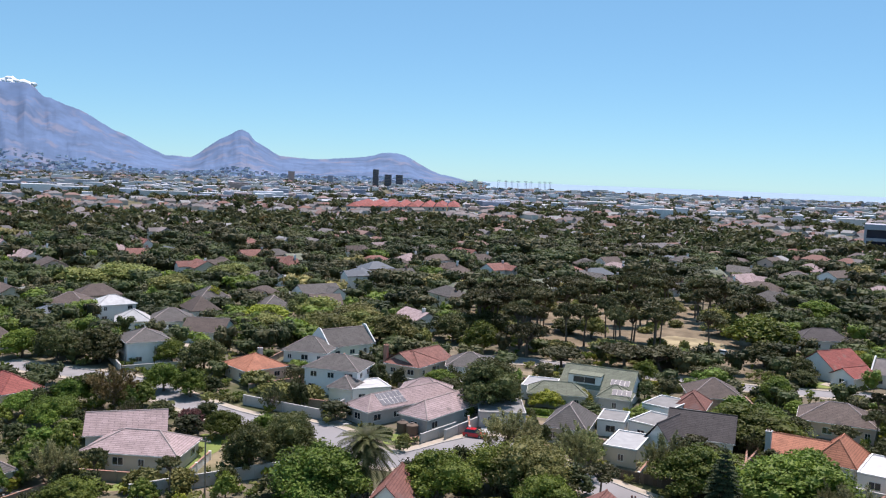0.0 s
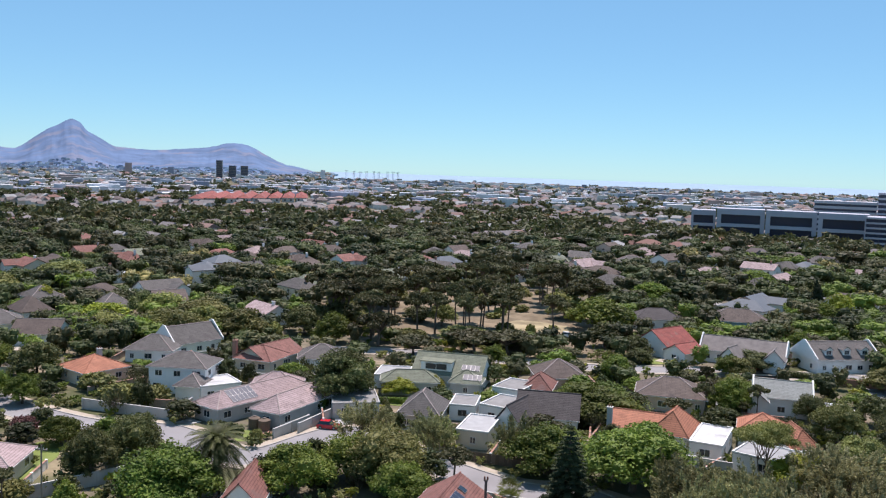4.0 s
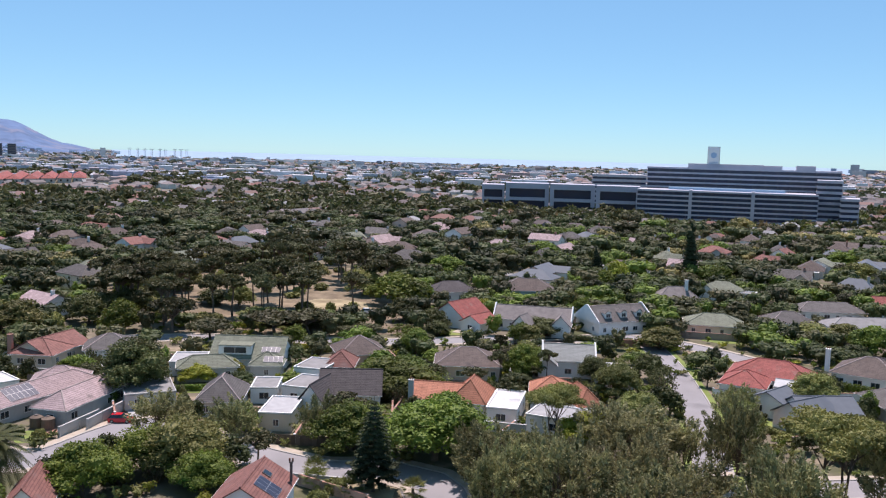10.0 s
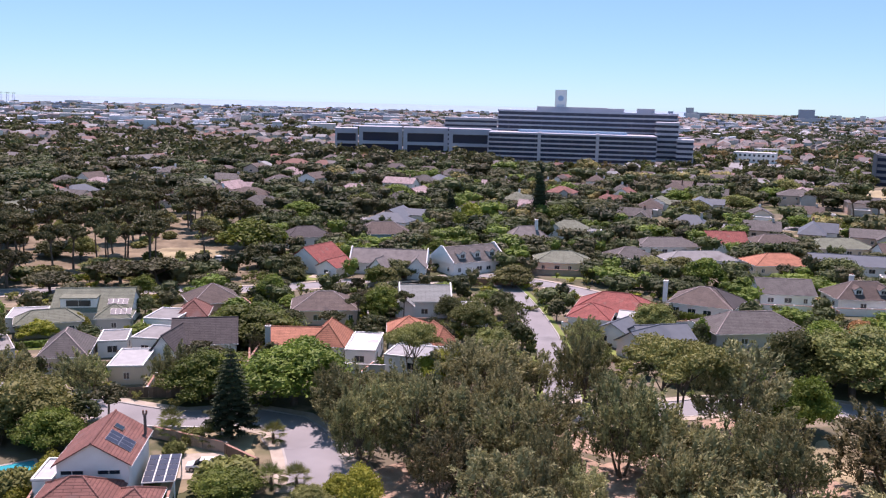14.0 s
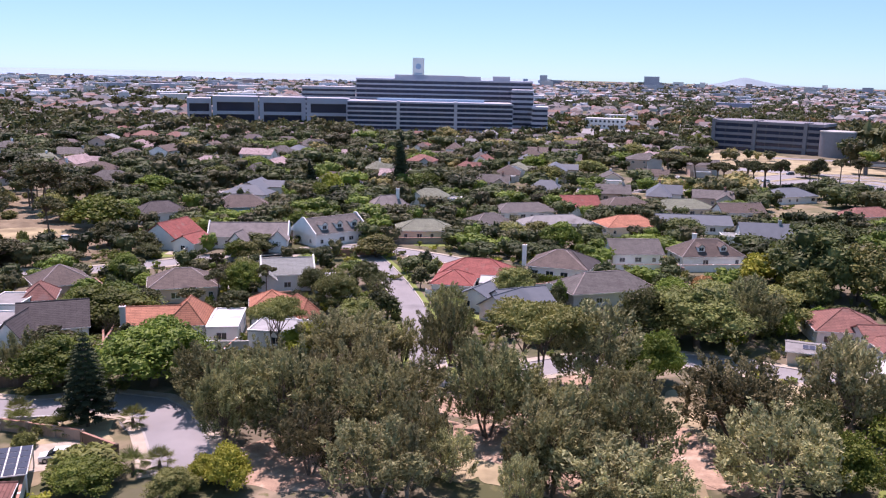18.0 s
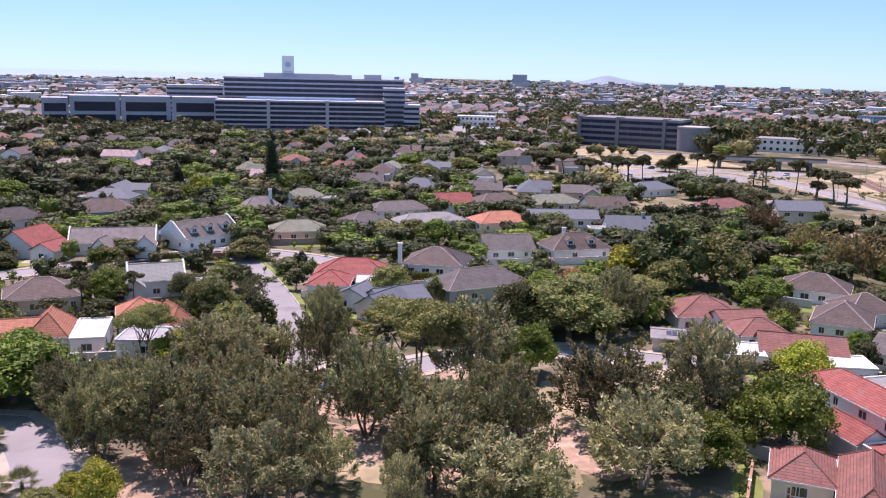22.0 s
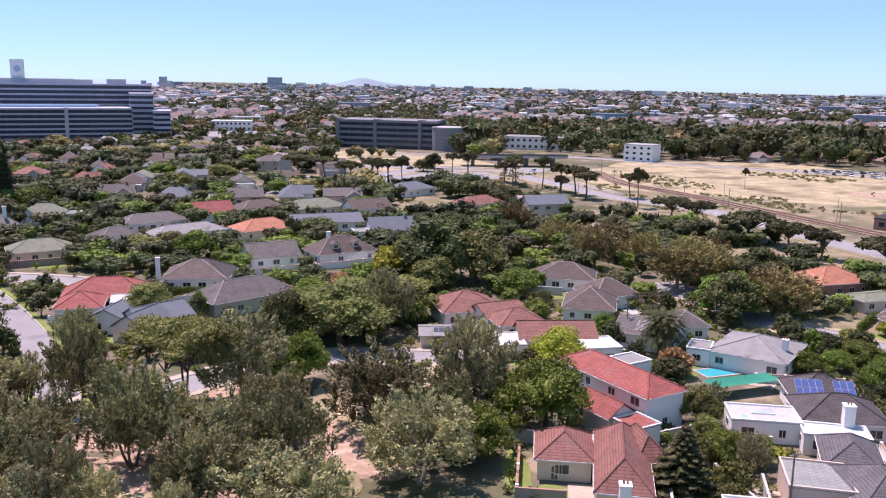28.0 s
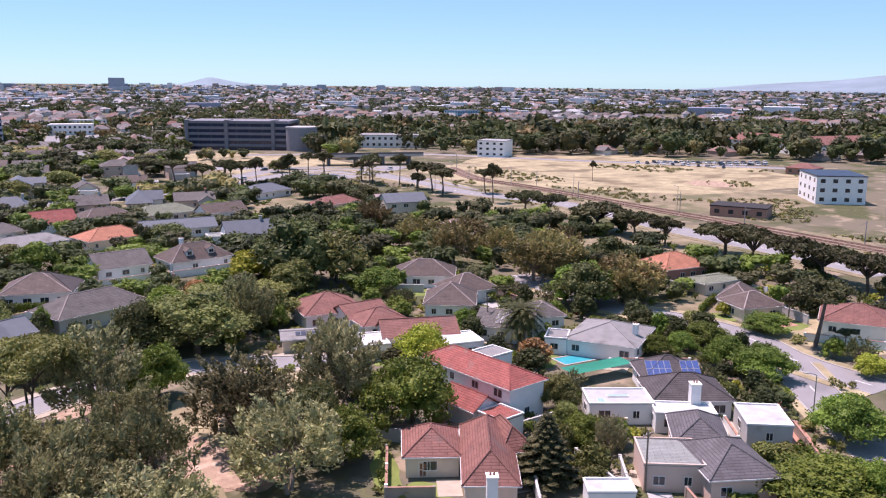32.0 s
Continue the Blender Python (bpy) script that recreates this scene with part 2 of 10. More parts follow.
TILE = (1.9, 0.42, 0.55)
M = {
    "tile_pink": mat("tile_pink", (0.36, 0.27, 0.265), uv=TILE, stain=((0.16, 0.13, 0.12), 0.35, 0.62), rand=0.12),
    "tile_grey": mat("tile_grey", (0.118, 0.108, 0.102), uv=TILE, stain=((0.085, 0.072, 0.07), 0.3, 0.6), rand=0.15),
    "tile_brown": mat("tile_brown", (0.118, 0.09, 0.078), uv=TILE, stain=((0.08, 0.064, 0.06), 0.3, 0.6), rand=0.15),
    "tile_dark": mat("tile_dark", (0.078, 0.068, 0.068), uv=TILE, rand=0.2),
    "tile_slate": mat("tile_slate", (0.12, 0.112, 0.117), uv=TILE, stain=((0.085, 0.078, 0.078), 0.4, 0.6)),
    "tile_orange": mat("tile_orange", (0.4, 0.165, 0.1), uv=TILE, stain=((0.33, 0.13, 0.08), 0.4, 0.6), rand=0.1),
    "tile_red": mat("tile_red", (0.29, 0.085, 0.07), uv=TILE, stain=((0.24, 0.12, 0.1), 0.5, 0.58), rand=0.1),
    "tile_rose": mat("tile_rose", (0.235, 0.106, 0.086), uv=TILE, stain=((0.19, 0.107, 0.094), 0.35, 0.58), rand=0.1),
    "roof_green": mat("roof_green", (0.19, 0.205, 0.15), uv=TILE, stain=((0.14, 0.155, 0.1), 0.4, 0.58)),
    "roof_white": mat("roof_white", (0.4, 0.4, 0.4), var=0.18, stain=((0.33, 0.33, 0.33), 0.3, 0.56), rand=0.3),
    "roof_pale": mat("roof_pale", (0.25, 0.265, 0.25), var=0.15, uv=TILE, stain=((0.2, 0.215, 0.19), 0.3, 0.6)),
    "roof_metal": mat("roof_metal", (0.14, 0.162, 0.188), rough=0.72, var=0.12, uv=(0.7, 30, 0.8), bump=0.1),
    "roof_thatch": mat("roof_thatch", (0.2, 0.178, 0.168), rough=0.95, var=0.3, fine=25, bump=0.5),
    "roof_slab": mat("roof_slab", (0.225, 0.22, 0.215), var=0.2, stain=((0.155, 0.147, 0.14), 0.3, 0.58)),
    "wall_white": mat("wall_white", (0.78, 0.77, 0.74), var=0.06, stain=((0.6, 0.58, 0.54), 0.3, 0.68), bump=0.1),
    "wall_cream": mat("wall_cream", (0.66, 0.56, 0.44), var=0.08, stain=((0.5, 0.42, 0.33), 0.3, 0.66), bump=0.1),
    "wall_grey": mat("wall_grey", (0.45, 0.44, 0.42), var=0.1, stain=((0.33, 0.31, 0.29), 0.3, 0.62), bump=0.1),
    "wall_pink": mat("wall_pink", (0.62, 0.46, 0.38), var=0.08, stain=((0.5, 0.36, 0.3), 0.3, 0.66), bump=0.1),
    "wall_taupe": mat("wall_taupe", (0.3, 0.24, 0.2), var=0.15, stain=((0.2, 0.16, 0.13), 0.4, 0.58), bump=0.1),
    "wall_blue": mat("wall_blue", (0.2, 0.36, 0.47), var=0.08, bump=0.1),
    "wall_brick": mat("wall_brick", (0.36, 0.2, 0.15), var=0.15, bump=0.2),
    "fence_wood": mat("fence_wood", (0.13, 0.095, 0.07), var=0.3, rand=0.25),
    "trim": mat("trim", (0.7, 0.68, 0.65), var=0.05, bump=0.0),
    "trim_dark": mat("trim_dark", (0.12, 0.1, 0.09), var=0.1, bump=0.0),
    "cap": mat("cap", (0.36, 0.29, 0.27), var=0.2, rand=0.1),
    "glass": glass_mat("glass"),
    "solar": glass_mat("solar", (0.02, 0.026, 0.05), 0.42),
    "solar_blue": glass_mat("solar_blue", (0.04, 0.08, 0.24), 0.4),
    "asphalt": mat("asphalt", (0.25, 0.24, 0.242), rough=0.9, var=0.16, scale=6, fine=30, stain=((0.19, 0.183, 0.185), 0.09, 0.6)),
    "kerb": mat("kerb", (0.36, 0.34, 0.31), var=0.15),
    "paving": mat("paving", (0.4, 0.34, 0.27), var=0.2, stain=((0.33, 0.29, 0.22), 0.3, 0.58)),
    "brick_paving": mat("brick_paving", (0.42, 0.22, 0.16), var=0.18, fine=6),
    "sand": mat("sand", (0.335, 0.28, 0.17), rough=1, var=0.45, scale=9, fine=0.5, stain=((0.18, 0.142, 0.085), 0.045, 0.52)),
    "red_soil": mat("red_soil", (0.35, 0.245, 0.175), rough=1, var=0.4, scale=2, fine=5, stain=((0.46, 0.37, 0.28), 0.5, 0.56)),
    "park_soil": mat("park_soil", (0.185, 0.145, 0.095), rough=1, var=0.45, scale=6, fine=0.7, stain=((0.3, 0.235, 0.155), 0.06, 0.6)),
    "dry_grass": mat("dry_grass", (0.225, 0.185, 0.115), rough=1, var=0.4, scale=8, fine=0.6, stain=((0.13, 0.125, 0.065), 0.08, 0.5)),
    "lawn": mat("lawn", (0.16, 0.2, 0.055), rough=1, var=0.3, scale=4, fine=9, stain=((0.3, 0.26, 0.1), 0.2, 0.62)),
    "ballast": mat("ballast", (0.2, 0.14, 0.105), rough=1, var=0.35, scale=3, fine=2, stain=((0.27, 0.21, 0.16), 0.2, 0.55)),
    "rust_steel": mat("rust_steel", (0.13, 0.075, 0.05), rough=0.7, var=0.2, bump=0),
    "white_line": mat("white_line", (0.75, 0.75, 0.72), var=0.15, bump=0),
    "bark": mat("bark", (0.14, 0.105, 0.08), var=0.35, scale=0.5, bump=0.5),
    "bark_pale": mat("bark_pale", (0.24, 0.19, 0.15), var=0.35, scale=0.5, bump=0.5),
    "concrete": mat("concrete", (0.4, 0.39, 0.38), var=0.12, scale=4),
    "concrete_dark": mat("concrete_dark", (0.12, 0.115, 0.12), var=0.15, scale=4),
    "ramp_concrete": mat("ramp_concrete", (0.235, 0.23, 0.25), var=0.14, scale=3),
    "garage_wall": mat("garage_wall", (0.2, 0.195, 0.215), var=0.12, scale=4),
    "hosp_pale": mat("hosp_pale", (0.52, 0.5, 0.53), var=0.08, scale=10, bump=0),
    "hosp": mat("hosp", (0.42, 0.42, 0.475), var=0.08, scale=10, bump=0),
    "hosp_glass": glass_mat("hosp_glass", (0.02, 0.03, 0.065), 0.12),
    "sky_glass": glass_mat("sky_glass", (0.3, 0.45, 0.6), 0.2),
    "steel": mat("steel", (0.35, 0.35, 0.36), rough=0.45, metal=0.6, var=0.1, bump=0),
    "car_red": mat("car_red", (0.55, 0.02, 0.03), rough=0.25, var=0.02, bump=0, spec=0.6),
    "car_white": mat("car_white", (0.75, 0.75, 0.75), rough=0.25, var=0.02, bump=0, spec=0.6),
    "car_black": mat("car_black", (0.03, 0.03, 0.035), rough=0.25, var=0.02, bump=0, spec=0.6),
    "car_silver": mat("car_silver", (0.4, 0.41, 0.43), rough=0.3, metal=0.5, var=0.02, bump=0),
    "rubber": mat("rubber", (0.03, 0.03, 0.03), var=0.1, bump=0),
    "lamp_red": mat("lamp_red", (0.4, 0.02, 0.02), rough=0.2, bump=0, var=0.02),
    "lamp_clear": mat("lamp_clear", (0.7, 0.7, 0.68), rough=0.15, bump=0, var=0.02),
    "pool": mat("pool", (0.02, 0.36, 0.42), rough=0.08, var=0.1, bump=0.1, spec=0.6),
    "shade_net": mat("shade_net", (0.006, 0.2, 0.13), rough=0.8, var=0.15),
    "green_tank": mat("green_tank", (0.02, 0.3, 0.25), var=0.1),
}
L = {
    "gum": leaf_mat("gum_leaf", (0.066, 0.072, 0.028), (0.38, 0.365, 0.17), glow=0.36),
    "silver": leaf_mat("silver_leaf", (0.085, 0.092, 0.038), (0.56, 0.53, 0.27), glow=0.34),
    "broad": leaf_mat("broad_leaf", (0.07, 0.12, 0.018), (0.19, 0.25, 0.04)),
    "dark": leaf_mat("dark_leaf", (0.05, 0.064, 0.022), (0.13, 0.14, 0.045)),
    "olive": leaf_mat("olive_leaf", (0.128, 0.145, 0.04), (0.255, 0.258, 0.08)),
    "lime": leaf_mat("lime_leaf", (0.22, 0.255, 0.025), (0.36, 0.385, 0.055)),
    "pine": leaf_mat("pine_leaf", (0.052, 0.06, 0.025), (0.125, 0.12, 0.05)),
    "plane": leaf_mat("plane_leaf", (0.16, 0.14, 0.05), (0.3, 0.235, 0.095)),
    "rust": leaf_mat("rust_leaf", (0.42, 0.24, 0.085), (0.55, 0.37, 0.14)),
    "purple": leaf_mat("purple_leaf", (0.164, 0.080, 0.072), (0.234, 0.120, 0.093)),
    "wood": leaf_mat("wood_leaf", (0.038, 0.052, 0.016), (0.095, 0.107, 0.036)),
    "wood_dark": leaf_mat("wood_dark_leaf", (0.025, 0.036, 0.013), (0.063, 0.074, 0.026)),
    "wood_gum": leaf_mat("wood_gum_leaf", (0.06, 0.07, 0.027), (0.145, 0.15, 0.062)),
    # greyed, low-saturation green: distance haze is mixed into this leaf colour
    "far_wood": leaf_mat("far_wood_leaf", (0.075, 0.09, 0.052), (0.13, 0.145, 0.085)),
    "cypress": leaf_mat("cypress_leaf", (0.022, 0.034, 0.015), (0.05, 0.062, 0.026), glow=0.15, rough=0.8),
    "palm": leaf_mat("palm_leaf", (0.045, 0.055, 0.018), (0.12, 0.12, 0.04)),
    "palm_light": leaf_mat("palm_light_leaf", (0.09, 0.12, 0.03), (0.21, 0.24, 0.06), glow=0.15),
}


# ---- mesh helpers ----
def mesh_of(name, verts, faces, mats, idx=None, smooth=False):
    me = bpy.data.meshes.new(name)
    me.from_pydata([tuple(v) for v in verts], [], faces)
    for m in mats if isinstance(mats, (list, tuple)) else [mats]:
        me.materials.append(m)
    if idx is not None:
        me.polygons.foreach_set("material_index", idx)
    if smooth:
        me.polygons.foreach_set("use_smooth", [True] * len(me.polygons))
    me.update()
    return me


class Shape:
    """Gathers boxes, prisms and tubes into one mesh."""

    def __init__(self):
        self.v, self.f, self.i = [], [], []

    def add(self, verts, faces, k=0):
        o = len(self.v)
        self.v += [tuple(p) for p in verts]
        self.f += [tuple(o + a for a in f) for f in faces]
        self.i += [k] * len(faces)
        return self

    def box(self, x0, y0, z0, x1, y1, z1, k=0, bevel=0.0):
        if bevel:
            b = bevel
            lo = [(x0, y0), (x1, y0), (x1, y1), (x0, y1)]
            hi = [(x0 + b, y0 + b), (x1 - b, y0 + b), (x1 - b, y1 - b), (x0 + b, y1 - b)]
            v = [(x, y, z0) for x, y in lo] + [(x, y, z1 - b) for x, y in lo] + [(x, y, z1) for x, y in hi]
            f = [(3, 2, 1, 0), (8, 9, 10, 11)]
            for a in range(4):
                c = (a + 1) % 4
                f += [(a, c, 4 + c, 4 + a), (4 + a, 4 + c, 8 + c, 8 + a)]
            return self.add(v, f, k)
        v = [(x, y, z) for z in (z0, z1) for x, y in ((x0, y0), (x1, y0), (x1, y1), (x0, y1))]
        return self.add(v, [(3, 2, 1, 0), (4, 5, 6, 7), (0, 1, 5, 4), (1, 2, 6, 5), (2, 3, 7, 6), (3, 0, 4, 7)], k)

    def tube(self, a, b, ra, rb, n=8, k=0, caps=True):
        a, b = Vector(a), Vector(b)
        q = (b - a).to_track_quat("Z", "Y")
        v = []
        for p, r in ((a, ra), (b, rb)):
            v += [p + q @ Vector((r * math.cos(2 * math.pi * i / n), r * math.sin(2 * math.pi * i / n), 0)) for i in range(n)]
        f = [(i, (i + 1) % n, n + (i + 1) % n, n + i) for i in range(n)]
        if caps:
            f += [tuple(range(n - 1, -1, -1)), tuple(range(n, 2 * n))]
        return self.add(v, f, k)

    def prism(self, outline, z0, z1, k=0):
        n = len(outline)
        v = [(x, y, z0) for x, y in outline] + [(x, y, z1) for x, y in outline]
        return self.add(v, [tuple(range(n - 1, -1, -1)), tuple(range(n, 2 * n))] + [(i, (i + 1) % n, n + (i + 1) % n, n + i) for i in range(n)], k)

    def mesh(self, name, mats, smooth=False, uv=False):
        me = mesh_of(name, self.v, self.f, mats, self.i, smooth)
        if uv:
            slope_uv(me)
        return me


def slope_uv(me):
    """Courses run level along each slope: u along it, v up it, in metres."""
    layer = me.uv_layers.new(name="UVMap")
    for p in me.polygons:
        nrm = p.normal
        h = Vector((0, 0, 1)).cross(nrm)
        h = h.normalized() if h.length > 1e-4 else Vector((1, 0, 0))
        s = nrm.cross(h)
        for li in p.loop_indices:
            co = me.vertices[me.loops[li].vertex_index].co
            layer.data[li].uv = (co.dot(h), co.dot(s))


def thing(name, m, label="", category="", group="", kind=""):
    ob = new(name)
    ob.matrix_world = m
    ob.empty_display_size = 0.5
    return tagged(ob, label, category, group, kind)


def part(name, me, parent, label="", m=None):
    ob = new(name, me)
    ob.parent = parent
    if m is not None:
        ob.matrix_basis = m
    return tagged(ob, label)


def lone(name, me, m, label="", category="", group="", kind=""):
    ob = new(name, me)
    ob.matrix_world = m
    return tagged(ob, label, category, group, kind)


# ---- taken ground ----
TAKEN = {}
BIG = []


def clear(x, y, r):
    """Keeps a disc of ground free of what is sown later."""
    if r > 24:
        BIG.append((x, y, r))
    else:
        TAKEN.setdefault((int(x // 30), int(y // 30)), []).append((x, y, r))


def free(x, y, pad):
    if any((x - a) ** 2 + (y - b) ** 2 < max(0.0, r + pad) ** 2 for a, b, r in BIG):
        return False
    i, j = int(x // 30), int(y // 30)
    for p in (i - 1, i, i + 1):
        for q in (j - 1, j, j + 1):
            for a, b, r in TAKEN.get((p, q), ()):
                if (x - a) ** 2 + (y - b) ** 2 < max(0.0, r + pad) ** 2:
                    return False
    return True


# ---- ground, roads, patches ----
def far_rise(az):
    """Height of the land at the far edge; it is a little lower towards the inland side."""
    return 26 - 22 * max(0.0, min(1.0, (az - 0.1) / 0.9))


def build_ground():
    rings = [0, 15, 30, 45, 60, 80, 100, 130, 160, 200, 250, 320, 400, 520, 700, 1000, 1500, 2200, 3000, 3600, 4200, 4600, 4920]
    n, v, f = 144, [], []
    for r in rings:
        for i in range(n):
            a = 2 * math.pi * i / n
            x, y = r * math.sin(a), r * math.cos(a)
            az = a if a < math.pi else a - 2 * math.pi
            z = far_rise(az) * max(0.0, (r - 2600) / 2320) ** 1.5
            v.append((x, y, z))
    for k in range(len(rings) - 1):
        for i in range(n):
            j = (i + 1) % n
            f.append((k * n + i, (k + 1) * n + i, (k + 1) * n + j, k * n + j))
    me = mesh_of("ground", v, [tuple(reversed(q)) for q in f], GROUND_MAT, smooth=True)
    ob = new("ground", me)
    tagged(ob, "dry earth and grass ground under the suburb", "ground", kind="structure")


def ground_mat():
    m = bpy.data.materials.new("ground_soil")
    m.use_nodes = True
    n, l = m.node_tree.nodes, m.node_tree.links
    b = n["Principled BSDF"]
    b.inputs["Roughness"].default_value, b.inputs["Specular IOR Level"].default_value = 1.0, 0.1
    geo = n.new("ShaderNodeNewGeometry")
    last = None
    for k, (scale, lo, colour) in enumerate((
        (0.02, 0.0, (0.16, 0.138, 0.1)), (0.03, 0.47, (0.085, 0.09, 0.045)), (0.11, 0.56, (0.28, 0.225, 0.16)), (0.6, 0.58, (0.13, 0.13, 0.06)))):
        if last is None:
            rgb = n.new("ShaderNodeRGB")
            rgb.outputs[0].default_value = (*colour, 1)
            last = rgb.outputs[0]
            continue
        t = n.new("ShaderNodeTexNoise")
        t.inputs["Scale"].default_value, t.inputs["Detail"].default_value = scale, 6
        l.new(geo.outputs["Position"], t.inputs["Vector"])
        r = n.new("ShaderNodeMapRange")
        r.inputs["From Min"].default_value, r.inputs["From Max"].default_value = lo, lo + 0.1
        l.new(t.outputs["Fac"], r.inputs["Value"])
        mx = n.new("ShaderNodeMix")
        mx.data_type = "RGBA"
        l.new(r.outputs[0], mx.inputs["Factor"])
        l.new(last, mx.inputs["A"])
        mx.inputs["B"].default_value = (*colour, 1)
        last = mx.outputs["Result"]
    l.new(last, b.inputs["Base Color"])
    return m


GROUND_MAT = ground_mat()


PATCHES = []


def blob(name, x, y, rx, ry, rot, material, z=0.0, label="", wobble=0.18, n=40):
    """A patch of lawn, sand or soil with an uneven outline, a thin slab on the ground."""
    rng = random.Random(int(x * 7 + y * 13))
    ph = [rng.uniform(0, 6.3) for _ in range(3)]
    out = []
    for i in range(n):
        a = 2 * math.pi * i / n
        k = 1 + wobble * (0.5 * math.sin(2 * a + ph[0]) + 0.35 * math.sin(3 * a + ph[1]) + 0.3 * math.sin(7 * a + ph[2]))
        out.append((rx * k * math.cos(a), ry * k * math.sin(a)))
    PATCHES.append(name)
    s = Shape().prism(out, -0.05, z or 0.0135 + 0.0024 * (len(PATCHES) % 23))
    clear(x, y, min(rx, ry, 20) * 0.9)
    return lone(name, s.mesh(name, M[material]), pose(x, y, 0, 0, 0, rot), label or "patch of " + name.replace("_", " "), name.replace("_", " "), kind="structure")


def slab(name, x, y, w, d, rot, material, z=0.04, label="", category=""):
    s = Shape().box(-w / 2, -d / 2, -0.05, w / 2, d / 2, z, bevel=0.01)
    return lone(name, s.mesh(name, M[material]), pose(x, y, 0, 0, 0, rot), label or "patch of " + name.replace("_", " "), category or name.replace("_", " "), kind="structure")


def smooth_line(pts, step=4.0):
    """Catmull-Rom through the points."""
    p = [Vector((*q, 0)) for q in pts]
    p = [2 * p[0] - p[1]] + p + [2 * p[-1] - p[-2]]
    out = []
    for i in range(1, len(p) - 2):
        n = max(1, int((p[i + 1] - p[i]).length / step))
        for k in range(n):
            t = k / n
            out.append(0.5 * (2 * p[i] + (p[i + 1] - p[i - 1]) * t + (2 * p[i - 1] - 5 * p[i] + 4 * p[i + 1] - p[i + 2]) * t * t + (3 * p[i] - p[i - 1] - 3 * p[i + 1] + p[i + 2]) * t ** 3))
    return out + [p[-2]]


def strip(line, off0, off1, z0, z1):
    s = Shape()
    rows = []
    for i, p in enumerate(line):
        d = (line[min(i + 1, len(line) - 1)] - line[max(i - 1, 0)]).normalized()
        nrm = Vector((-d.y, d.x, 0))
        rows.append((p + nrm * off0, p + nrm * off1))
    v, f = [], []
    for a, b in rows:
        v += [(a.x, a.y, z0), (a.x, a.y, z1), (b.x, b.y, z1), (b.x, b.y, z0)]
    for i in range(len(rows) - 1):
        o = 4 * i
        for k in range(4):
            f.append((o + k, o + (k + 1) % 4, o + 4 + (k + 1) % 4, o + 4 + k))
    f += [(3, 2, 1, 0), tuple(4 * (len(rows) - 1) + k for k in range(4))]
    return s.add(v, [tuple(reversed(q)) for q in f])


def road(pts, width, label="grey asphalt suburban street", kerbs=True, verge=0.0, verge_mat="paving", dashes=False, material="asphalt", z=0.06, name="road"):
    line = smooth_line(pts)
    h = width / 2
    for q in line[::2]:
        clear(q.x, q.y, h + 2.0)
    ob = lone(name, strip(line, h, -h, -0.05, z).mesh(name, M[material]), Matrix(), label, "road", kind="structure")
    if kerbs:
        for sgn in (1, -1):
            lone("kerb", strip(line, sgn * h, sgn * (h + 0.3), -0.05, z + 0.12).mesh("kerb", M["kerb"]), Matrix(), "pale concrete kerb along the street", "kerb", kind="structure")
            if verge:
                lone("pavement", strip(line, sgn * (h + 0.3), sgn * (h + 0.3 + verge), -0.05, z + 0.08).mesh("pavement", M[verge_mat]), Matrix(), "sandy verge beside the street", "pavement", kind="structure")
    if dashes:
        s = Shape()
        for i in range(0, len(line) - 1, 3):
            a, d = line[i], (line[i + 1] - line[i]).normalized()
            nrm = Vector((-d.y, d.x, 0)) * 0.08
            c = [a - nrm, a + d * 3 - nrm, a + d * 3 + nrm, a + nrm]
            s.prism([(q.x, q.y) for q in c], z - 0.01, z + 0.012)
        part("centre_line", s.mesh("centre_line", M["white_line"]), ob, "white broken centre line")
    return ob


# ---- houses ----
PANES = {}


def lattice(xs, zs, cells, y0, y1):
    """A flat frame: the given cells of a grid, as one solid."""
    s, index = Shape(), {}

    def at(i, k, y):
        if (i, k, y) not in index:
            index[(i, k, y)] = len(s.v)
            s.v.append((xs[i], y, zs[k]))
        return index[(i, k, y)]

    for i, k in sorted(cells):
        s.f.append((at(i, k, y0), at(i + 1, k, y0), at(i + 1, k + 1, y0), at(i, k + 1, y0)))
        s.f.append((at(i, k + 1, y1), at(i + 1, k + 1, y1), at(i + 1, k, y1), at(i, k, y1)))
        for (di, dk), (p, q) in {(-1, 0): ((0, 1), (0, 0)), (1, 0): ((1, 0), (1, 1)), (0, -1): ((0, 0), (1, 0)), (0, 1): ((1, 1), (0, 1))}.items():
            if (i + di, k + dk) not in cells:
                s.f.append((at(i + p[0], k + p[1], y1), at(i + q[0], k + q[1], y1), at(i + q[0], k + q[1], y0), at(i + p[0], k + p[1], y0)))
    s.i = [0] * len(s.f)
    return s


def window_meshes(w, h, bars=2):
    key = (round(w, 1), round(h, 1), bars)
    if key not in PANES:
        w, h = key[:2]
        t = 0.07
        xs = [-w / 2, -w / 2 + t] + [-w / 2 + w * k / bars + q for k in range(1, bars) for q in (-0.03, 0.03)] + [w / 2 - t, w / 2]
        zs = [-0.08, 0.0, t, h - t, h]
        cells = {(i, k) for i in range(len(xs) - 1) for k in range(4) if k != 2 or i % 2 == 0}
        PANES[key] = (lattice(xs, zs, cells, -0.06, 0.04).mesh("frame", M["trim"]), Shape().box(-w / 2 + t, -0.01, t, w / 2 - t, 0.03, h - t).mesh("pane", M["glass"]))
    return PANES[key]


def put_window(parent, m, w, h, far=False):
    fr, pn = window_meshes(w, h)
    win = part("window", fr, parent, m=m)
    part("pane", pn, win, "dark reflecting glass pane")


